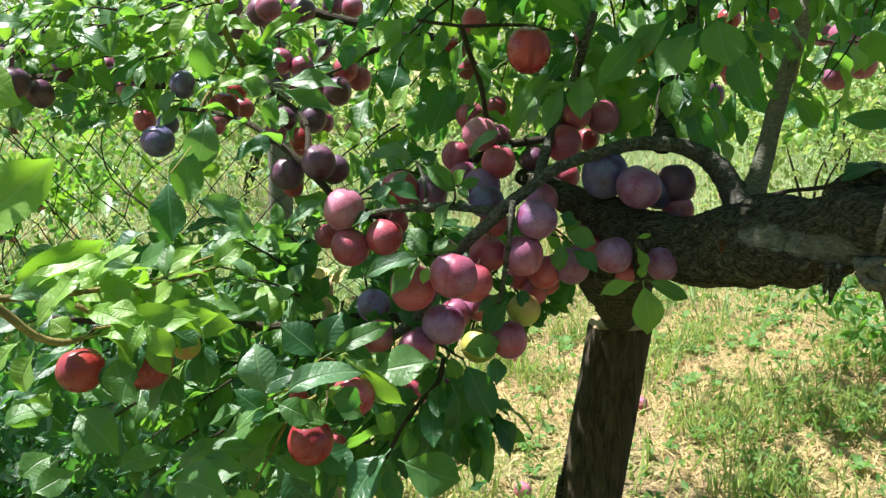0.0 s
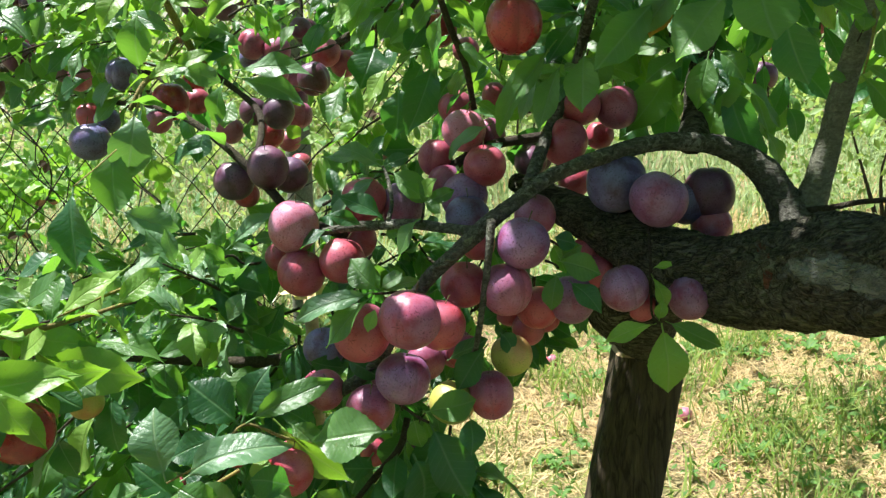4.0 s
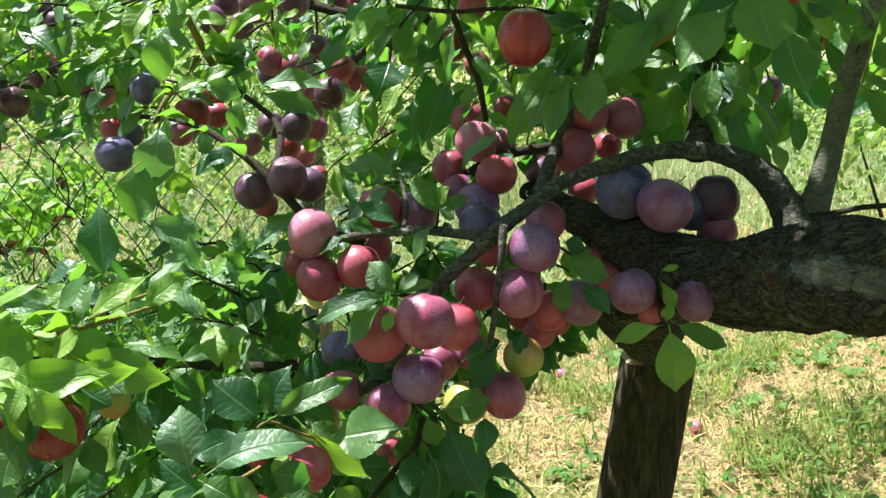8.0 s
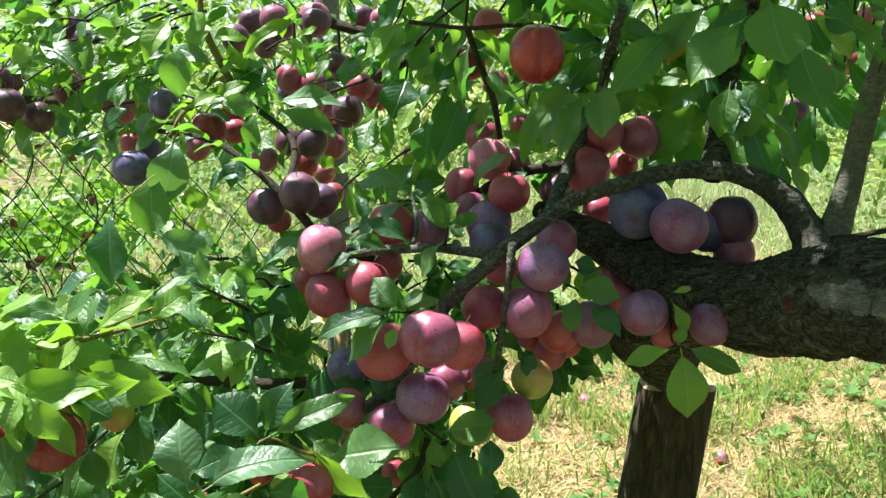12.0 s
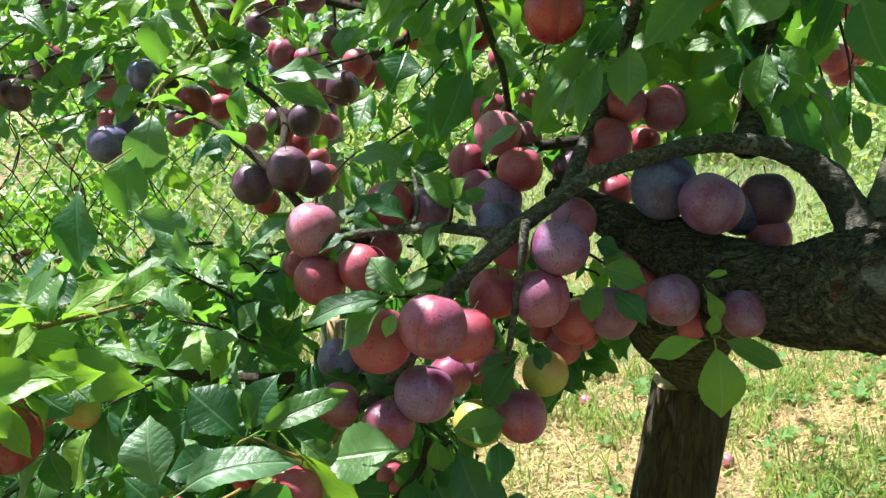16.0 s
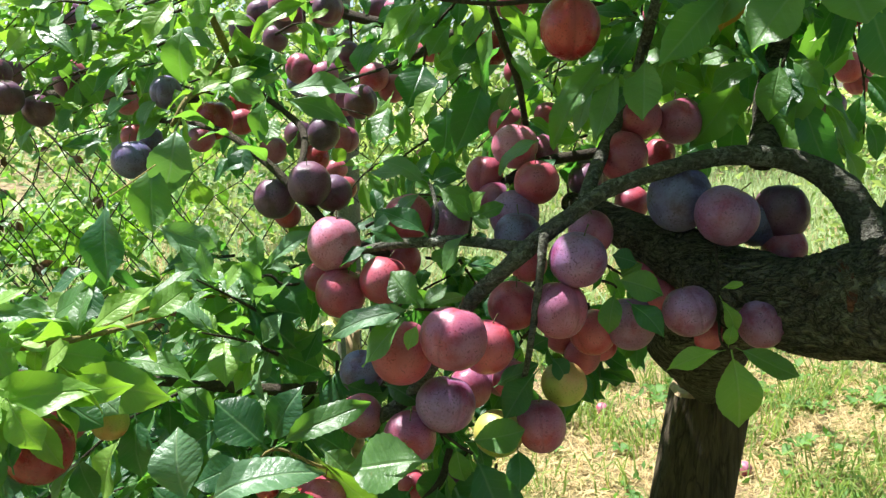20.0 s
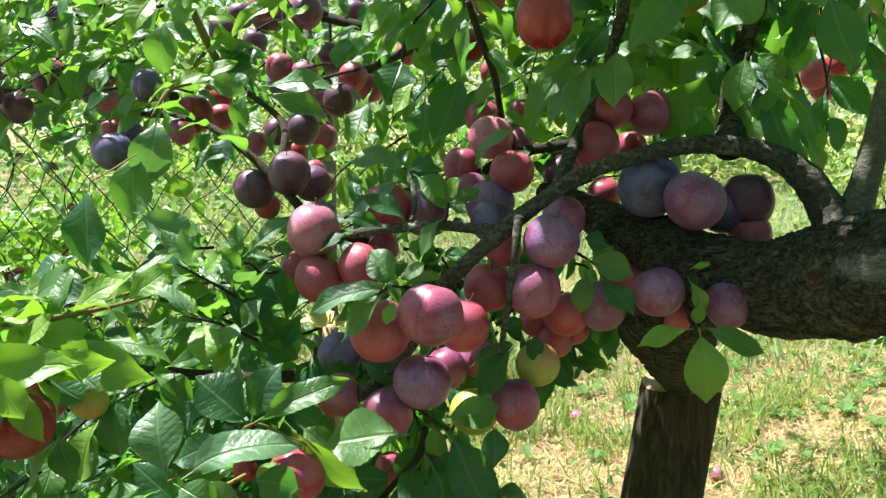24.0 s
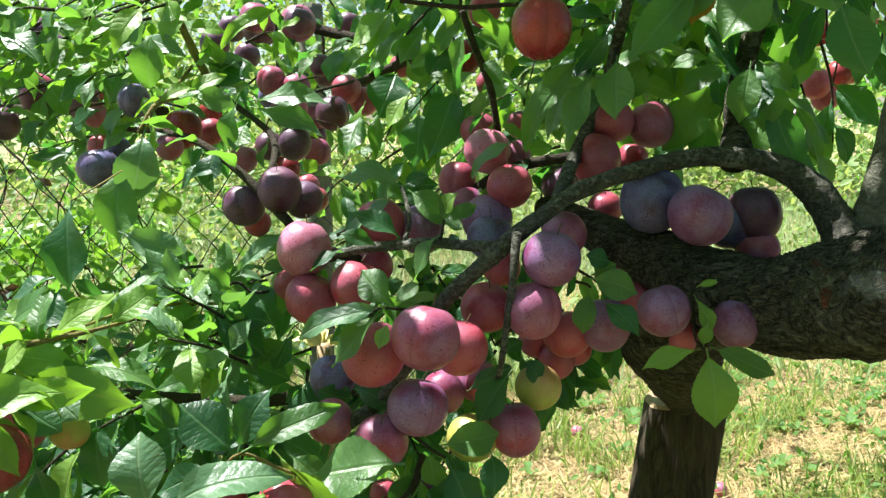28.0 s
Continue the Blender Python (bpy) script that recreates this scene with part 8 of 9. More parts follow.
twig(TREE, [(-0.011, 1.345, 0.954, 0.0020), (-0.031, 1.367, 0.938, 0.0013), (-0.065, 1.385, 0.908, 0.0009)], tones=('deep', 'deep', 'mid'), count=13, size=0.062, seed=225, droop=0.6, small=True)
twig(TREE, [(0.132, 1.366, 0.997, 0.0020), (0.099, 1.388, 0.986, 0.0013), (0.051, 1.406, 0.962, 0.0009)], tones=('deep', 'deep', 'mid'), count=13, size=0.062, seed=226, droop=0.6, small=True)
STAKE_TOP = (-0.207, 1.436, 0.708, 0.0111)
twig(TREE, [(0.096, 1.284, 1.229, 0.0020), (0.085, 1.298, 1.174, 0.0013), (0.057, 1.312, 1.117, 0.0009)], tones=('mid', 'mid', 'deep', 'lime'), count=10, size=0.064, seed=227, droop=0.6)
twig(TREE, [(0.139, 1.228, 1.223, 0.0020), (0.138, 1.242, 1.167, 0.0013), (0.121, 1.256, 1.108, 0.0009)], tones=('mid', 'mid', 'deep', 'lime'), count=10, size=0.064, seed=228, droop=0.6)
twig(TREE, [(0.171, 1.172, 1.218, 0.0020), (0.179, 1.184, 1.153, 0.0013), (0.171, 1.196, 1.084, 0.0009)], tones=('mid', 'mid', 'deep', 'lime'), count=10, size=0.064, seed=229, droop=0.6)
twig(TREE, [(0.198, 1.116, 1.212, 0.0020), (0.222, 1.131, 1.157, 0.0013), (0.231, 1.145, 1.1, 0.0009)], tones=('mid', 'mid', 'deep', 'lime'), count=10, size=0.064, seed=230, droop=0.6)
twig(TREE, [(0.242, 1.116, 1.212, 0.0020), (0.256, 1.103, 1.152, 0.0013), (0.256, 1.089, 1.093, 0.0009)], tones=('mid', 'mid', 'deep', 'lime'), count=10, size=0.064, seed=231, droop=0.6)
twig(TREE, [(0.202, 1.21, 1.146, 0.0020), (0.183, 1.225, 1.092, 0.0013), (0.146, 1.239, 1.035, 0.0009)], tones=('mid', 'mid', 'deep', 'lime'), count=10, size=0.064, seed=232, droop=0.6)
twig(TREE, [(0.25, 1.207, 1.131, 0.0020), (0.242, 1.195, 1.081, 0.0013), (0.218, 1.183, 1.031, 0.0009)], tones=('mid', 'mid', 'deep', 'lime'), count=10, size=0.064, seed=233, droop=0.6)
twig(TREE, [(0.313, 1.21, 1.146, 0.0020), (0.309, 1.196, 1.084, 0.0013), (0.289, 1.182, 1.023, 0.0009)], tones=('mid', 'mid', 'deep', 'lime'), count=10, size=0.064, seed=234, droop=0.6)
twig(TREE, [(0.344, 1.159, 1.159, 0.0020), (0.356, 1.174, 1.107, 0.0013), (0.353, 1.189, 1.054, 0.0009)], tones=('mid', 'mid', 'deep', 'lime'), count=10, size=0.064, seed=235, droop=0.6)
twig(TREE, [(0.392, 1.207, 1.131, 0.0020), (0.417, 1.219, 1.068, 0.0013), (0.427, 1.232, 1.003, 0.0009)], tones=('mid', 'mid', 'deep', 'lime'), count=10, size=0.064, seed=236, droop=0.6)
# spots of limb and fruit kept out of the sun by unseen added leaves
SHADED_SPOTS = [(0.225, 0.95, 0.964), (0.195, 0.932, 0.896), (0.25, 0.921, 0.88), (0.161, 0.972, 0.985), (0.195, 0.986, 0.991), (-0.118, 1.003, 0.927), (-0.066, 0.987, 0.889), (0.013, 0.829, 0.89), (0.279, 0.912, 0.926), (0.31, 0.862, 0.933), (0.054, 0.996, 0.935), (0.283, 1.006, 0.954), (0.313, 0.931, 0.912), (0.3, 0.937, 0.894), (0.212, 0.984, 0.907), (0.352, 0.83, 0.955), (0.385, 0.83, 0.965), (0.42, 0.83, 0.97), (0.365, 0.85, 0.975), (0.40, 0.80, 0.95), (0.44, 0.82, 0.96)]
SUN_FLECKS = [(0.0, 0.95, 0.05), (-0.074, 1.184, 0.04), (0.10, 1.06, 0.05), (0.145, 1.045, 0.06), (0.162, 1.234, 0.06), (0.318, 1.478, 0.1), (0.405, 1.623, 0.1), (0.383, 1.567, 0.09), (-0.03, 1.173, 0.035), (-0.476, 1.131, 0.06), (-0.492, 1.174, 0.05), (-0.334, 0.964, 0.035), (-0.571, 1.124, 0.05), (-0.372, 0.949, 0.04), (-0.296, 0.955, 0.03), (-0.494, 1.131, 0.05), (-0.538, 1.127, 0.05), (-0.488, 1.138, 0.04), (-0.035, 1.197, 0.05), (-0.006, 1.236, 0.045), (0.048, 1.18, 0.05), (0.047, 1.295, 0.04), (0.135, 1.233, 0.05)]
twig(TREE, [(0.432, 1.228, 1.223, 0.0020), (0.462, 1.243, 1.171, 0.0013), (0.476, 1.258, 1.116, 0.0009)], tones=('mid', 'deep'), count=12, size=0.066, seed=237, droop=0.6)
twig(TREE, [(0.536, 1.377, 1.161, 0.0020), (0.533, 1.393, 1.113, 0.0013), (0.51, 1.409, 1.063, 0.0009)], tones=('mid', 'deep'), count=12, size=0.066, seed=238, droop=0.6)
plum("dark", -0.836, 1.621, 1.101, 0.0485)
plum("rose", -0.82, 1.683, 1.133, 0.0503)
plum("red", -0.702, 1.581, 1.093, 0.0505)
plum("rose", -0.603, 1.535, 1.076, 0.0503)
plum("dark", -0.793, 1.754, 1.204, 0.0459)
plum("red", -0.621, 1.644, 1.087, 0.0388)
plum("dark", -0.339, 1.621, 1.181, 0.0552)
plum("rose", -0.27, 1.598, 1.188, 0.0557)
plum("dark", -0.236, 1.642, 1.111, 0.0449)
plum("rose", -0.179, 1.719, 1.195, 0.0427)
plum("dark", -0.224, 1.769, 1.202, 0.0463)
plum("red", -0.113, 1.659, 1.123, 0.0411)
SHOOT = twig(TREE, [(-0.49, 0.814, 1.136, 0.0015), (-0.467, 0.796, 1.103, 0.0014), (-0.455, 0.782, 1.087, 0.0011)], BARK_YOUNG)
leaf(SHOOT, "lime", -0.455, 0.772, 1.093, -0.379, 0.744, 1.067, 15, 1.19, 0)
leaf(SHOOT, "lime", -0.466, 0.773, 1.045, -0.412, 0.785, 1.098, 30, 0.75, 1)
twig(TREE, [(0.12, 1.1, 0.892, 0.0020), (0.163, 1.097, 0.865, 0.0013), (0.195, 1.091, 0.829, 0.0009)], tones=('deep', 'deep', 'mid'), count=9, size=0.05, seed=239, droop=0.5)
twig(TREE, [(0.075, 1.057, 0.813, 0.0020), (0.115, 1.077, 0.792, 0.0013), (0.146, 1.094, 0.761, 0.0009)], tones=('deep', 'deep', 'mid'), count=9, size=0.05, seed=240, droop=0.5)
twig(TREE, [(0.173, 1.131, 0.912, 0.0020), (0.199, 1.117, 0.893, 0.0013), (0.215, 1.101, 0.865, 0.0009)], tones=('deep', 'deep', 'mid'), count=9, size=0.05, seed=241, droop=0.5)
twig(TREE, [(0.057, 1.055, 0.814, 0.0020), (0.087, 1.065, 0.845, 0.0013), (0.107, 1.071, 0.867, 0.0009)], tones=('deep', 'deep', 'mid'), count=9, size=0.05, seed=242, droop=0.5)
twig(TREE, [(-0.09, 1.112, 0.823, 0.0020), (-0.045, 1.122, 0.85, 0.0013), (-0.01, 1.128, 0.867, 0.0009)], tones=('deep', 'deep', 'mid'), count=9, size=0.05, seed=243, droop=0.5)
twig(TREE, [(-0.122, 1.162, 0.908, 0.0020), (-0.082, 1.17, 0.93, 0.0013), (-0.053, 1.175, 0.94, 0.0009)], tones=('deep', 'deep', 'mid'), count=9, size=0.05, seed=244, droop=0.5)
twig(TREE, [(0.005, 1.106, 0.859, 0.0020), (0.036, 1.092, 0.838, 0.0013), (0.056, 1.076, 0.807, 0.0009)], tones=('deep', 'deep', 'mid'), count=9, size=0.05, seed=245, droop=0.5)
twig(TREE, [(0.124, 1.187, 0.936, 0.0020), (0.163, 1.193, 0.951, 0.0013), (0.192, 1.197, 0.955, 0.0009)], tones=('deep', 'deep', 'mid'), count=9, size=0.05, seed=246, droop=0.5)
twig(TREE, [(0.102, 1.291, 1.242, 0.0020), (0.093, 1.31, 1.204, 0.0013), (0.07, 1.326, 1.151, 0.0009)], tones=('mid', 'deep', 'mid'), count=11, size=0.062, seed=247, droop=0.6)
twig(TREE, [(0.157, 1.178, 1.222, 0.0020), (0.158, 1.196, 1.18, 0.0013), (0.147, 1.211, 1.122, 0.0009)], tones=('mid', 'deep', 'mid'), count=11, size=0.062, seed=248, droop=0.6)
twig(TREE, [(0.204, 1.169, 1.183, 0.0020), (0.198, 1.159, 1.135, 0.0013), (0.18, 1.147, 1.075, 0.0009)], tones=('mid', 'deep', 'mid'), count=11, size=0.062, seed=249, droop=0.6)
twig(TREE, [(0.247, 1.117, 1.194, 0.0020), (0.248, 1.134, 1.146, 0.0013), (0.236, 1.148, 1.083, 0.0009)], tones=('mid', 'deep', 'mid'), count=11, size=0.062, seed=250, droop=0.6)
twig(TREE, [(0.286, 1.062, 1.19, 0.0020), (0.295, 1.079, 1.144, 0.0013), (0.293, 1.094, 1.084, 0.0009)], tones=('mid', 'deep', 'mid'), count=11, size=0.062, seed=251, droop=0.6)
twig(TREE, [(0.336, 1.062, 1.19, 0.0020), (0.358, 1.081, 1.151, 0.0013), (0.368, 1.097, 1.098, 0.0009)], tones=('mid', 'deep', 'mid'), count=11, size=0.062, seed=252, droop=0.6)
twig(TREE, [(0.433, 1.175, 1.214, 0.0020), (0.436, 1.164, 1.163, 0.0013), (0.425, 1.151, 1.098, 0.0009)], tones=('mid', 'deep', 'mid'), count=11, size=0.062, seed=253, droop=0.6)
twig(TREE, [(0.188, 1.262, 1.107, 0.0020), (0.161, 1.254, 1.071, 0.0013), (0.119, 1.244, 1.022, 0.0009)], tones=('mid', 'deep', 'mid'), count=11, size=0.062, seed=254, droop=0.6)
twig(TREE, [(0.279, 1.204, 1.09, 0.0020), (0.274, 1.197, 1.056, 0.0013), (0.255, 1.187, 1.009, 0.0009)], tones=('mid', 'deep', 'mid'), count=11, size=0.062, seed=255, droop=0.6)
twig(TREE, [(-0.45, 1.403, 1.253, 0.0020), (-0.49, 1.397, 1.224, 0.0013), (-0.544, 1.388, 1.18, 0.0009)], tones=('mid', 'deep', 'mid'), count=11, size=0.062, seed=256, droop=0.6)
twig(TREE, [(-0.562, 1.404, 1.253, 0.0020), (-0.611, 1.398, 1.224, 0.0013), (-0.675, 1.389, 1.18, 0.0009)], tones=('mid', 'deep', 'mid'), count=11, size=0.062, seed=257, droop=0.6)
twig(TREE, [(-0.364, 1.514, 1.265, 0.0020), (-0.311, 1.534, 1.231, 0.0013), (-0.273, 1.55, 1.18, 0.0009)], tones=('mid', 'deep', 'mid'), count=11, size=0.062, seed=258, droop=0.6)
twig(TREE, [(-0.662, 1.439, 1.164, 0.0020), (-0.712, 1.433, 1.134, 0.0013), (-0.778, 1.424, 1.088, 0.0009)], tones=('mid', 'deep', 'mid'), count=11, size=0.062, seed=259, droop=0.6)
twig(TREE, [(-0.525, 1.49, 1.147, 0.0020), (-0.572, 1.484, 1.12, 0.0013), (-0.636, 1.475, 1.078, 0.0009)], tones=('mid', 'deep', 'mid'), count=11, size=0.062, seed=260, droop=0.6)


# Two twigs added mostly above the view, to keep sun off the limb.
for k, (x, y) in enumerate(((0.35, 0.86), (0.30, 0.93))):
    twig(TREE, [(x + 0.05, y + 0.04, 1.30, 0.0022), (x + 0.02, y + 0.01, 1.23, 0.0015), (x, y, 1.165, 0.0009)], tones=('mid', 'mid', 'deep'), count=13, size=0.072, seed=270 + k, droop=0.4)


# ---- leaves deeper in the tree, mostly in the tone darkened for shade ----
twig(TREE, [(0.551, 1.2, 1.242, 0.0026), (0.549, 1.22, 1.2, 0.0018), (0.545, 1.23, 1.147, 0.001)], tones=('deep', 'mid', 'mid'), count=13, size=0.075, seed=361, droop=0.5)
twig(TREE, [(0.621, 1.2, 1.235, 0.0026), (0.603, 1.2, 1.191, 0.0018), (0.59, 1.2, 1.134, 0.001)], tones=('deep', 'mid', 'mid'), count=13, size=0.075, seed=362, droop=0.5)
twig(TREE, [(0.722, 1.3, 1.19, 0.0026), (0.694, 1.3, 1.141, 0.0018), (0.673, 1.3, 1.075, 0.001)], tones=('deep', 'mid'), count=12, size=0.07, seed=363, droop=0.5)
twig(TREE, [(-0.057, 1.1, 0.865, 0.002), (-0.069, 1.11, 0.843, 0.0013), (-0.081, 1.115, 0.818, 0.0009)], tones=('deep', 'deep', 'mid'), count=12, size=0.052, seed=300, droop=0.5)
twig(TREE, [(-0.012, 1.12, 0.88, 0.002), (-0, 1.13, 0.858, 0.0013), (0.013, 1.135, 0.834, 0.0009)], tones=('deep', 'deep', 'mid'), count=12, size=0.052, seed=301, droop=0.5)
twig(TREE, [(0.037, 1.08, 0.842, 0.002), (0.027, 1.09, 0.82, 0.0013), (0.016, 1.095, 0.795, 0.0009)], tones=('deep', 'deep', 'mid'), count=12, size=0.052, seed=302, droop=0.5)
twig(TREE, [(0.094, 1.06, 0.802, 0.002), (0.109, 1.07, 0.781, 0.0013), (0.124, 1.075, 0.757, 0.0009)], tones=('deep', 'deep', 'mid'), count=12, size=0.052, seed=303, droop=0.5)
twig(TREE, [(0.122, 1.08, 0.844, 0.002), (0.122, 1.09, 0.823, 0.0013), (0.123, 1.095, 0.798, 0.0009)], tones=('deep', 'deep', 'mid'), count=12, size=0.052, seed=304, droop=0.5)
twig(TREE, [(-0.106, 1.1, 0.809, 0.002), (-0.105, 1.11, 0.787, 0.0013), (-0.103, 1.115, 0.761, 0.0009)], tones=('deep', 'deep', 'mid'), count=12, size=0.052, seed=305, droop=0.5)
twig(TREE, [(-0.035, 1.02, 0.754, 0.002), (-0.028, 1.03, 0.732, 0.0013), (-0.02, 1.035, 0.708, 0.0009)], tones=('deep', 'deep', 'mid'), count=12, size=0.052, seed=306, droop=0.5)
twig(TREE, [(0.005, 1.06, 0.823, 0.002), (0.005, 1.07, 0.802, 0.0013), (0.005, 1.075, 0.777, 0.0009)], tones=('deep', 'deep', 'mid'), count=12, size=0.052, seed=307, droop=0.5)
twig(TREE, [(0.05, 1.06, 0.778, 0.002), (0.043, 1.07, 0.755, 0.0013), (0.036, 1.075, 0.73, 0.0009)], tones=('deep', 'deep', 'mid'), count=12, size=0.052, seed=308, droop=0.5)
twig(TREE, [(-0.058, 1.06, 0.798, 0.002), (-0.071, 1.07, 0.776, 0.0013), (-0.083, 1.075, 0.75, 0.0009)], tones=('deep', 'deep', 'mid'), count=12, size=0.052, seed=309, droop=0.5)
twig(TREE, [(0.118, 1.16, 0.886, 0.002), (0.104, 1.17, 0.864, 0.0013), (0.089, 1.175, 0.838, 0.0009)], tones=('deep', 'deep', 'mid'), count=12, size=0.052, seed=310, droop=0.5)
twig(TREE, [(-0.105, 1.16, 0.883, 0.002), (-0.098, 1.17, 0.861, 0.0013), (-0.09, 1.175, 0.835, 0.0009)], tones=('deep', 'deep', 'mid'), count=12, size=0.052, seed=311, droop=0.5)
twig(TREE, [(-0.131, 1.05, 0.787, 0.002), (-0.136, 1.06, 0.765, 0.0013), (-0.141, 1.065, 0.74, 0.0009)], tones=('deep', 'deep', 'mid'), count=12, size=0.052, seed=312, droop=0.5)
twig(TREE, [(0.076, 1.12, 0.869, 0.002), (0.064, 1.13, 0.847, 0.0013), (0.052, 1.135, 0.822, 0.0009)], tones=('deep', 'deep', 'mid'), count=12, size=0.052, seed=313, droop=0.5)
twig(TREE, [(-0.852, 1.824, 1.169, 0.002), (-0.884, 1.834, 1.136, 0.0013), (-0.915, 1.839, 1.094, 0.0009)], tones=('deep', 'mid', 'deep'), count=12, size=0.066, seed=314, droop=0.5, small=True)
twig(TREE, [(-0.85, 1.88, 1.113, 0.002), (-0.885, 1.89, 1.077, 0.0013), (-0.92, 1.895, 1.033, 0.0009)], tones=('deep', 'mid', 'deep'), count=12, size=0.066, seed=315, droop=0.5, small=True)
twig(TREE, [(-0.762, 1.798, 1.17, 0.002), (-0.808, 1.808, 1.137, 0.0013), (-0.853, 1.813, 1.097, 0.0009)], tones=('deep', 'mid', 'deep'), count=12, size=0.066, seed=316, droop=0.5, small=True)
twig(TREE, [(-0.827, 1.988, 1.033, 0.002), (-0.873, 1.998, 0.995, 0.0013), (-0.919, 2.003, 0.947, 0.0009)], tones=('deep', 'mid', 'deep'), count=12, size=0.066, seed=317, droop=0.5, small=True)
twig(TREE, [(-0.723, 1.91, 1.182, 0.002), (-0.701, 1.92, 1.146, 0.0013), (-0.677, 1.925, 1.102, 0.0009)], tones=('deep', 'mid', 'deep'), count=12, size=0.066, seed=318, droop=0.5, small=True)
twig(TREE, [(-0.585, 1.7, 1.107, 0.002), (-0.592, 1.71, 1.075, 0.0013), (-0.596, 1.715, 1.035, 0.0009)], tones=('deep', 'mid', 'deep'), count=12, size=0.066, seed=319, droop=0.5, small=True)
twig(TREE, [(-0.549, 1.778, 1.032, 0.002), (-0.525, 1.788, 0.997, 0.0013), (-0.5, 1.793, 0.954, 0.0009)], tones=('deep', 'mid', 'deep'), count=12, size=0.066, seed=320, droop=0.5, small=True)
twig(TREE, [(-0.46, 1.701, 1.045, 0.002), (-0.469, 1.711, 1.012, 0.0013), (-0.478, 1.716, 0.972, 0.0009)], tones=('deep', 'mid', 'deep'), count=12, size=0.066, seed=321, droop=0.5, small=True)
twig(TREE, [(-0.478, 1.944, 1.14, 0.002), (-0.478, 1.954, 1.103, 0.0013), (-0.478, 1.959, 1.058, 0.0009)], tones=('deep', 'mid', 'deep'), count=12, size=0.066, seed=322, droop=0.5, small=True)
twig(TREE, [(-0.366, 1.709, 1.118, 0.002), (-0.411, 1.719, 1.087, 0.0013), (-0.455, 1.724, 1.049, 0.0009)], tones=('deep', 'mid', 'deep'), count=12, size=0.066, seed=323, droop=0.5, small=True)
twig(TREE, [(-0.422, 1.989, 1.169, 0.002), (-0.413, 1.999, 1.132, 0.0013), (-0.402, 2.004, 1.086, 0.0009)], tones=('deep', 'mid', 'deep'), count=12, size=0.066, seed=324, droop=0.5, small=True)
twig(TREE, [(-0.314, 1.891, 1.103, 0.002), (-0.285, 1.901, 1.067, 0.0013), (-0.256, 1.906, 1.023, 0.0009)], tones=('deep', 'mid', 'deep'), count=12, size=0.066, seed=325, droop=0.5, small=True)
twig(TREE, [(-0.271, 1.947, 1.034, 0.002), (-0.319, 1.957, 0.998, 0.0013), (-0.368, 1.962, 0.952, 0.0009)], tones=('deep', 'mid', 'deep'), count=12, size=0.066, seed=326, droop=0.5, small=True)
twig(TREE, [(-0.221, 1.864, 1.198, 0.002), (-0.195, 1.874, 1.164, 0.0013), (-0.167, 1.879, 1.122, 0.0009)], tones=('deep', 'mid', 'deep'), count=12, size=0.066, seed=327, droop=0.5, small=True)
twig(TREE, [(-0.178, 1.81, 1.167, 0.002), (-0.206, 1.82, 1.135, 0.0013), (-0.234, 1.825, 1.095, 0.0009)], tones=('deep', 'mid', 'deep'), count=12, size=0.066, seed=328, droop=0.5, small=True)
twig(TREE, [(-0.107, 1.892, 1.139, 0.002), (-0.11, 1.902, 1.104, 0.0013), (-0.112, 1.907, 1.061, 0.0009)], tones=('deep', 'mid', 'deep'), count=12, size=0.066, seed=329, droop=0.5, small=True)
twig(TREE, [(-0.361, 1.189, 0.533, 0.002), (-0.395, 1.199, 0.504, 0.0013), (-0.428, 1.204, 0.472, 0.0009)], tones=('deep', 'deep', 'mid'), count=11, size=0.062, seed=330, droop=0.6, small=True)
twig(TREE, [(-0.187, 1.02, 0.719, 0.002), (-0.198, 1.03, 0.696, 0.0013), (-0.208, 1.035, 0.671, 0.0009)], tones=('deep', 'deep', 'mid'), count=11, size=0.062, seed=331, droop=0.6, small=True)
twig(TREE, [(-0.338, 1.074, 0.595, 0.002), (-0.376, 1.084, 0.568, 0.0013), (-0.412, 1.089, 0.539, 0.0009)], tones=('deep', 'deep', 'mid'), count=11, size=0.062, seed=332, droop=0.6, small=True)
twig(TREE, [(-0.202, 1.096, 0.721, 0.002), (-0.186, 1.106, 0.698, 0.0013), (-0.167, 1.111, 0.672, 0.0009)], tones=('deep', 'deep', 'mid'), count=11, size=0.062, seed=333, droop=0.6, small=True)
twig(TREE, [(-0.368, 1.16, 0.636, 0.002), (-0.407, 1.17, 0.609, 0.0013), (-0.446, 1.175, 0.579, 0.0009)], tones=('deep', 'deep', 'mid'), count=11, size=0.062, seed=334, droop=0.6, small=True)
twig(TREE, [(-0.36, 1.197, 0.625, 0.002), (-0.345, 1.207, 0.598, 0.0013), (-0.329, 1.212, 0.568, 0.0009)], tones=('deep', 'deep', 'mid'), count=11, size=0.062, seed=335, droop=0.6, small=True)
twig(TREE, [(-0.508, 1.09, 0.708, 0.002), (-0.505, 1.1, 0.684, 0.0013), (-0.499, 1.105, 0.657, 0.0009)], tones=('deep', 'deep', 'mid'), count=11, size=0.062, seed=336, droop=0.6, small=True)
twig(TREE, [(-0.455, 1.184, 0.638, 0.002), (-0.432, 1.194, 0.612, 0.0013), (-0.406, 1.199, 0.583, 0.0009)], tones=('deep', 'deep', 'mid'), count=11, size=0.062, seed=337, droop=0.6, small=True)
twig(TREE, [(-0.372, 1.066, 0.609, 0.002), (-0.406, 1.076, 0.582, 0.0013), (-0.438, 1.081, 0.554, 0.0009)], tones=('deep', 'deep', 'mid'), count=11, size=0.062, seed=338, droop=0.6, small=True)
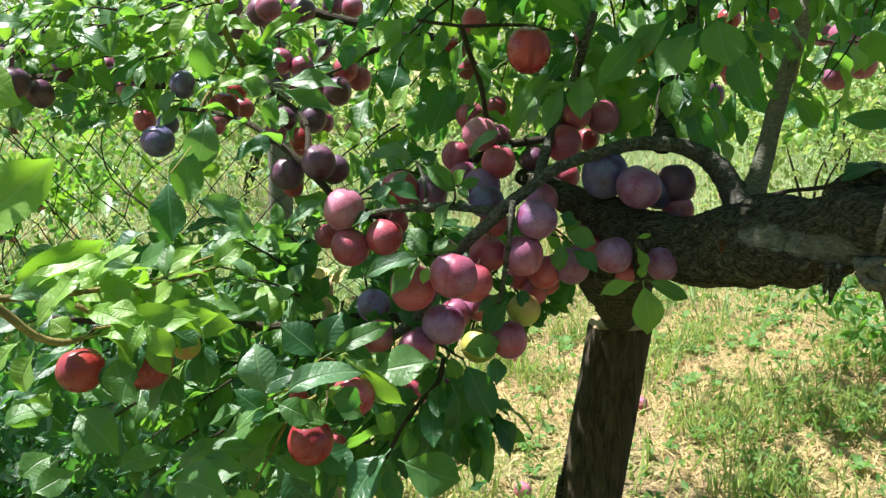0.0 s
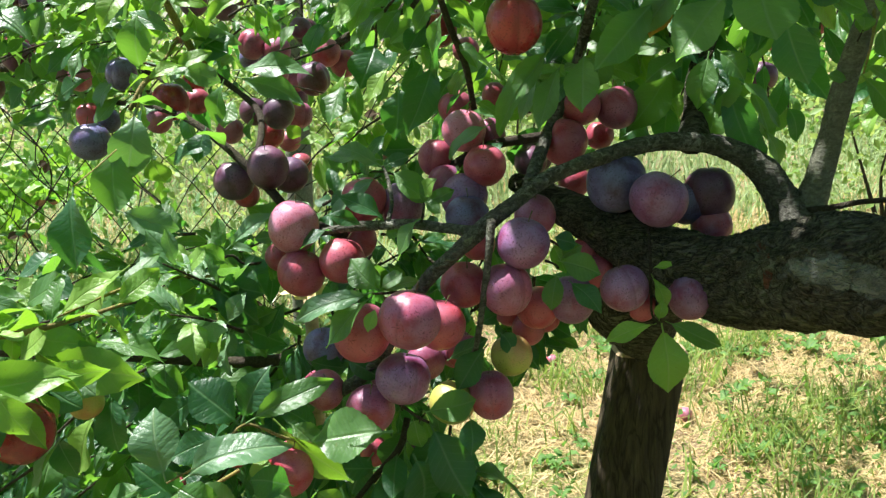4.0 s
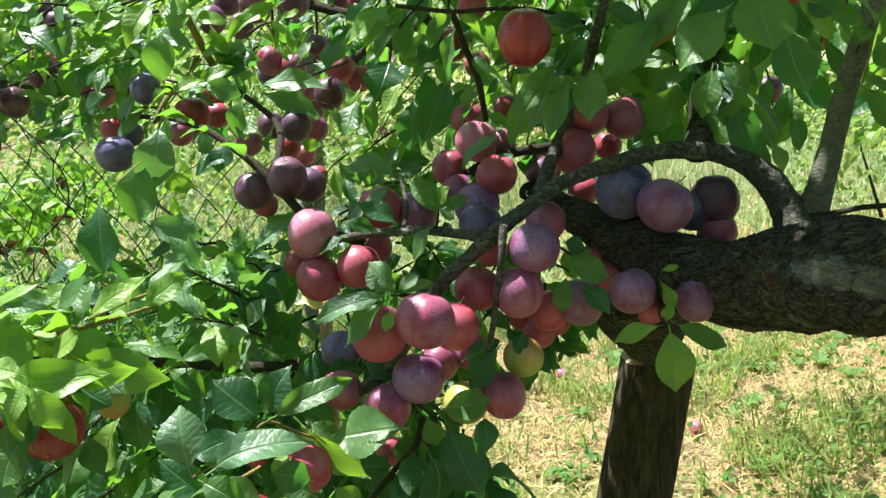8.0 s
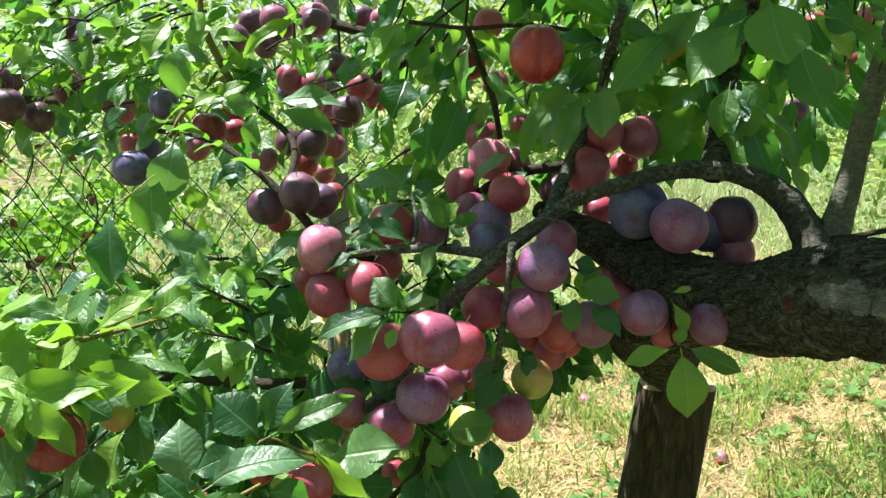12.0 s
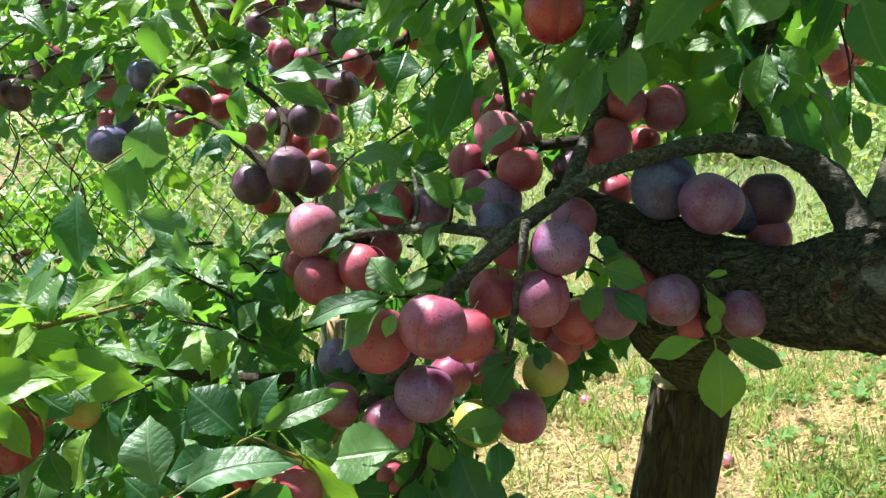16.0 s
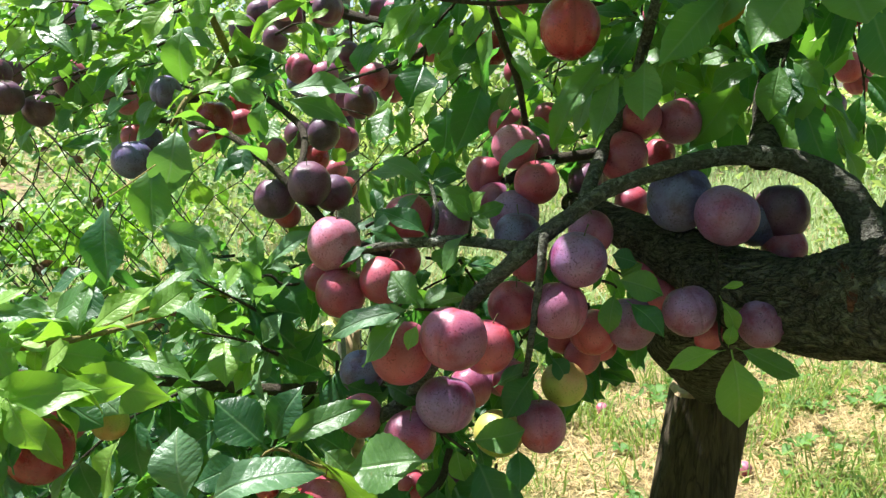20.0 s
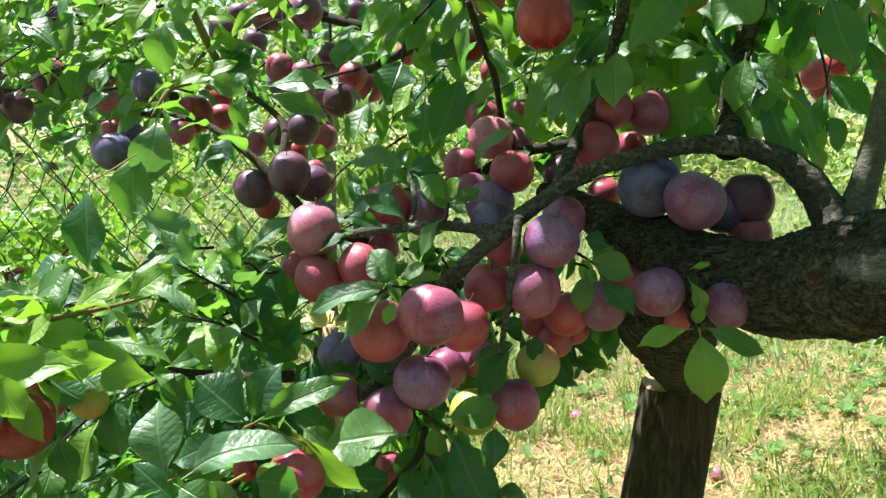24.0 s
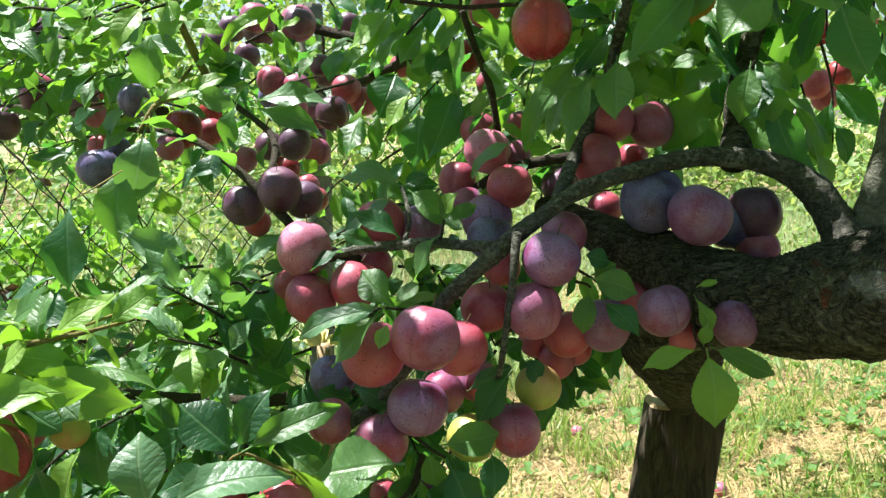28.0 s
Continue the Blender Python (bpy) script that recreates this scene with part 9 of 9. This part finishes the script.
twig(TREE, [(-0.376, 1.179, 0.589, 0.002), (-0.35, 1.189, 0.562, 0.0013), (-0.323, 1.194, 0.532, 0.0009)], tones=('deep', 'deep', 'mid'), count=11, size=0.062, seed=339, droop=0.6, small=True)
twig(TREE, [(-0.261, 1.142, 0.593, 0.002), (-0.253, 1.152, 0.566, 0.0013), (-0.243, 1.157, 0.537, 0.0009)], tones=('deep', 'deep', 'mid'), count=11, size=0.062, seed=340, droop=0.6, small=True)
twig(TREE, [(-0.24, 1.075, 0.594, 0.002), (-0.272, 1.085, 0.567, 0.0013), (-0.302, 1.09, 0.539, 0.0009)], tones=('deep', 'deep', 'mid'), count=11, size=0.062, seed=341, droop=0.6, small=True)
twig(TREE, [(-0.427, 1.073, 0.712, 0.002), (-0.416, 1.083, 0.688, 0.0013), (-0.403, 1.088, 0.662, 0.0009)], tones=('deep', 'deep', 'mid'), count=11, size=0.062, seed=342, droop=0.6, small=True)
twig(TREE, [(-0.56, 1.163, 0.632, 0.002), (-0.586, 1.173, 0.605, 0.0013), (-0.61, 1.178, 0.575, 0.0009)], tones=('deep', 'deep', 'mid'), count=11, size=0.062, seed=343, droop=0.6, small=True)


# ---- the prop under the limb ----
def prop():
    base = new("prop_post")
    top, foot = Vector(POST_TOP), Vector(POST_FOOT)
    base.location = foot
    rnd = random.Random(6)
    n, rings, half = 36, 40, 0.052
    verts, faces = [], []
    for i in range(rings + 1):
        c = (top - foot) * (i / rings)
        for k in range(n):
            a = 2 * math.pi * k / n
            q = max(abs(math.cos(a)), abs(math.sin(a)) * 1.15)
            r = half * (0.62 + 0.38 / q)
            p = Vector((math.cos(a), math.sin(a), c.z * 0.8))
            r *= 1 + 0.05 * noise.noise(p * 2.5) + 0.035 * noise.noise(Vector((p.x * 9, p.y * 9, c.z * 4)))
            verts.append(c + Vector((r * math.cos(a), r * 0.8 * math.sin(a), 0)))
    for i in range(rings):
        for k in range(n):
            faces.append((i * n + k, i * n + (k + 1) % n, (i + 1) * n + (k + 1) % n, (i + 1) * n + k))
    faces.append(tuple(reversed(range(n))))
    part("post", mesh_of("post", verts, faces, WOOD), base)
    rim = [v + Vector((0, 0, 0.0)) for v in verts[-n:]]
    mid = sum(rim, Vector()) / n
    cap = [*rim, *[mid + (v - mid) * 0.93 + Vector((0, 0, 0.004)) for v in rim]]
    part("sawn_top", mesh_of("sawn_top", cap, [*[(k, (k + 1) % n, n + (k + 1) % n, n + k) for k in range(n)], tuple(range(n, 2 * n))], CUT_WOOD, False), base, "pale sawn end of the post")
    for k in range(5):
        a = math.pi + rnd.uniform(-0.5, 0.25)
        z0, run = rnd.uniform(0.05, 0.5) * top.z, rnd.uniform(0.12, 0.25)
        c = (top - foot) * (z0 / top.z)
        out = Vector((math.cos(a) * half, math.sin(a) * half * 0.8, 0))
        pts = [(*(c + out * 0.98), 0.003), (*(c + out * 1.02 + (top - foot) * (run * 0.5 / top.z)), 0.005), (*(c + out * rnd.uniform(1.02, 1.12) + (top - foot) * (run / top.z)), 0.0015)]
        part("bark_strip", limb_mesh("bark_strip", pts, BARK, 7, 5, 0.3, 0.2, 150, k), base, "loose strip of old bark")
    return tagged(base, "dark weathered wooden post propping up the limb", "post")


prop()


# ---- the rest of the crown, above the view ----
GAPS = [(-0.68, 1.0, 0.16), (-0.85, 1.02, 0.15), (-0.44, 0.91, 0.1), (-0.5, 0.89, 0.12), (-0.36, 0.91, 0.05), (-0.57, 0.93, 0.16), (-0.57, 1.41, 0.26), (-0.33, 1.13, 0.045)]


def crown():
    """Unseen leaves placed over the view to shade it, thick over the fruit, with gaps that let the sun in on the outer
    shoots.
    """
    rnd = random.Random(12)
    verts, faces, uvs = [], [], []

    def one(p, size):
        q = p + TO_SUN * ((1.5 - p.z) / TO_SUN.z)
        inside = any((q.x - x) ** 2 + (q.y - y) ** 2 < r * r for x, y, r in GAPS + SUN_FLECKS)
        d = Vector((rnd.gauss(0, 1), rnd.gauss(0, 1), rnd.gauss(-0.3, 0.5))).normalized() * size
        n = Vector((rnd.gauss(-0.3, 0.6), rnd.gauss(-0.2, 0.6), 1.0))
        if inside:
            return
        sd = d.cross(n).normalized() * size * 0.25
        up = sd.cross(d).normalized() * size * 0.06
        i = len(verts)
        for a, w, z in ((0.0, 0.06, 0.0), (0.25, 0.8, 0.6), (0.55, 1.0, 0.6), (0.82, 0.6, -0.2), (1.0, 0.02, -1.4)):
            for sg in (-1, 0, 1):
                verts.append(p + d * a + sd * w * sg + up * (z + (0.6 if sg else 0)))
                uvs.append((0.5 + 0.25 * w * sg, a))
        for a in range(4):
            for b in range(2):
                f0 = i + a * 3 + b
                faces.append((f0, f0 + 1, f0 + 4, f0 + 3))

    for k in range(600):
        one(Vector((rnd.uniform(-0.34, 0.44), rnd.uniform(0.72, 1.5), rnd.uniform(1.3, 1.56))), rnd.uniform(0.055, 0.085))
    for k in range(2600):
        x, y = rnd.uniform(-0.2, 1.25), rnd.uniform(0.45, 2.3)
        if x > 0.3 and 0.75 < y < 1.4 and rnd.random() < 0.85:
            continue
        if noise.noise(Vector((x * 3, y * 3, 21))) > (-0.6 if y < 1.2 else 0.02):
            one(Vector((x, y, rnd.uniform(1.45, 1.95))), rnd.uniform(0.06, 0.09))
    for k in range(260):
        one(Vector((rnd.uniform(-0.9, -0.3), rnd.uniform(0.7, 1.7), rnd.uniform(1.4, 1.8))), rnd.uniform(0.06, 0.085))
    # patch added out of view on the left, to shade the undergrowth
    for k in range(1700):
        x, y = rnd.uniform(-2.4, -1.12), rnd.uniform(1.3, 2.8)
        if noise.noise(Vector((x * 2.6, y * 2.6, 33))) > -0.18:
            one(Vector((x, y, rnd.uniform(1.5, 2.0))), rnd.uniform(0.07, 0.10))
    # small patch added out of view, to shade the grass on the right
    for k in range(220):
        x, y = rnd.uniform(0.0, 1.1), rnd.uniform(2.45, 3.1)
        if noise.noise(Vector((x * 4, y * 4, 51))) > -0.1:
            one(Vector((x, y, rnd.uniform(1.65, 2.0))), rnd.uniform(0.07, 0.1))
    # extra leaves set on the sun's path to each spot, only to shade it
    for x, y, z in SHADED_SPOTS:
        for k in range(6):
            p = Vector((x, y, z)) + TO_SUN * ((1.5 - z) / TO_SUN.z)
            one(p + Vector((rnd.gauss(-0.02, 0.03), rnd.gauss(0, 0.03), rnd.uniform(-0.1, 0.1))), rnd.uniform(0.055, 0.08))
    foliage = part("foliage", mesh_of("foliage", verts, faces, LEAVES["mid"], True, uvs), TREE, "unseen leaves of the crown overhead, placed to cast shade")
    tagged(foliage, kind="stuff")
    for k in range(24):
        p = Vector((rnd.uniform(-0.3, 1.1), rnd.uniform(0.8, 2.0), rnd.uniform(1.42, 1.8)))
        a = rnd.uniform(0, 6.28)
        d = Vector((math.cos(a), math.sin(a), rnd.uniform(-0.1, 0.3))) * 0.5
        part("twig", limb_mesh("twig", [(*(p - d * 0.5), 0.007), (*p, 0.005), (*(p + d * 0.5), 0.002)], BARK_TWIG, 6, 4), TREE)


crown()


# ---- a pale stake with a frayed yellow end, behind the leaves ----
def stake():
    base = new("stake")
    base.location = (STAKE_TOP[0], STAKE_TOP[1], 0)
    h, r = STAKE_TOP[2], STAKE_TOP[3]
    part("shaft", limb_mesh("shaft", [(0.01, 0, -0.05, r * 1.1), (0.004, 0, h * 0.5, r), (0, 0, h, r * 0.95)], CUT_WOOD, 10, 8, 0.08, 0.06, 90), base)
    rnd = random.Random(4)
    for k in range(16):
        a, up = rnd.uniform(0, 6.28), rnd.uniform(0.3, 1.3)
        d = Vector((math.cos(a), math.sin(a), up)).normalized() * rnd.uniform(0.025, 0.05)
        p = Vector((math.cos(a) * r * 0.6, math.sin(a) * r * 0.6, h - 0.004))
        part("frayed_end", LEAF_MESHES["dry", 0, "small"], base, "", leaf_pose(p, p + d, rnd.uniform(-60, 60), rnd.uniform(0.5, 0.9)))
    return tagged(base, "pale wooden stake with a frayed yellow end", "stake")


stake()
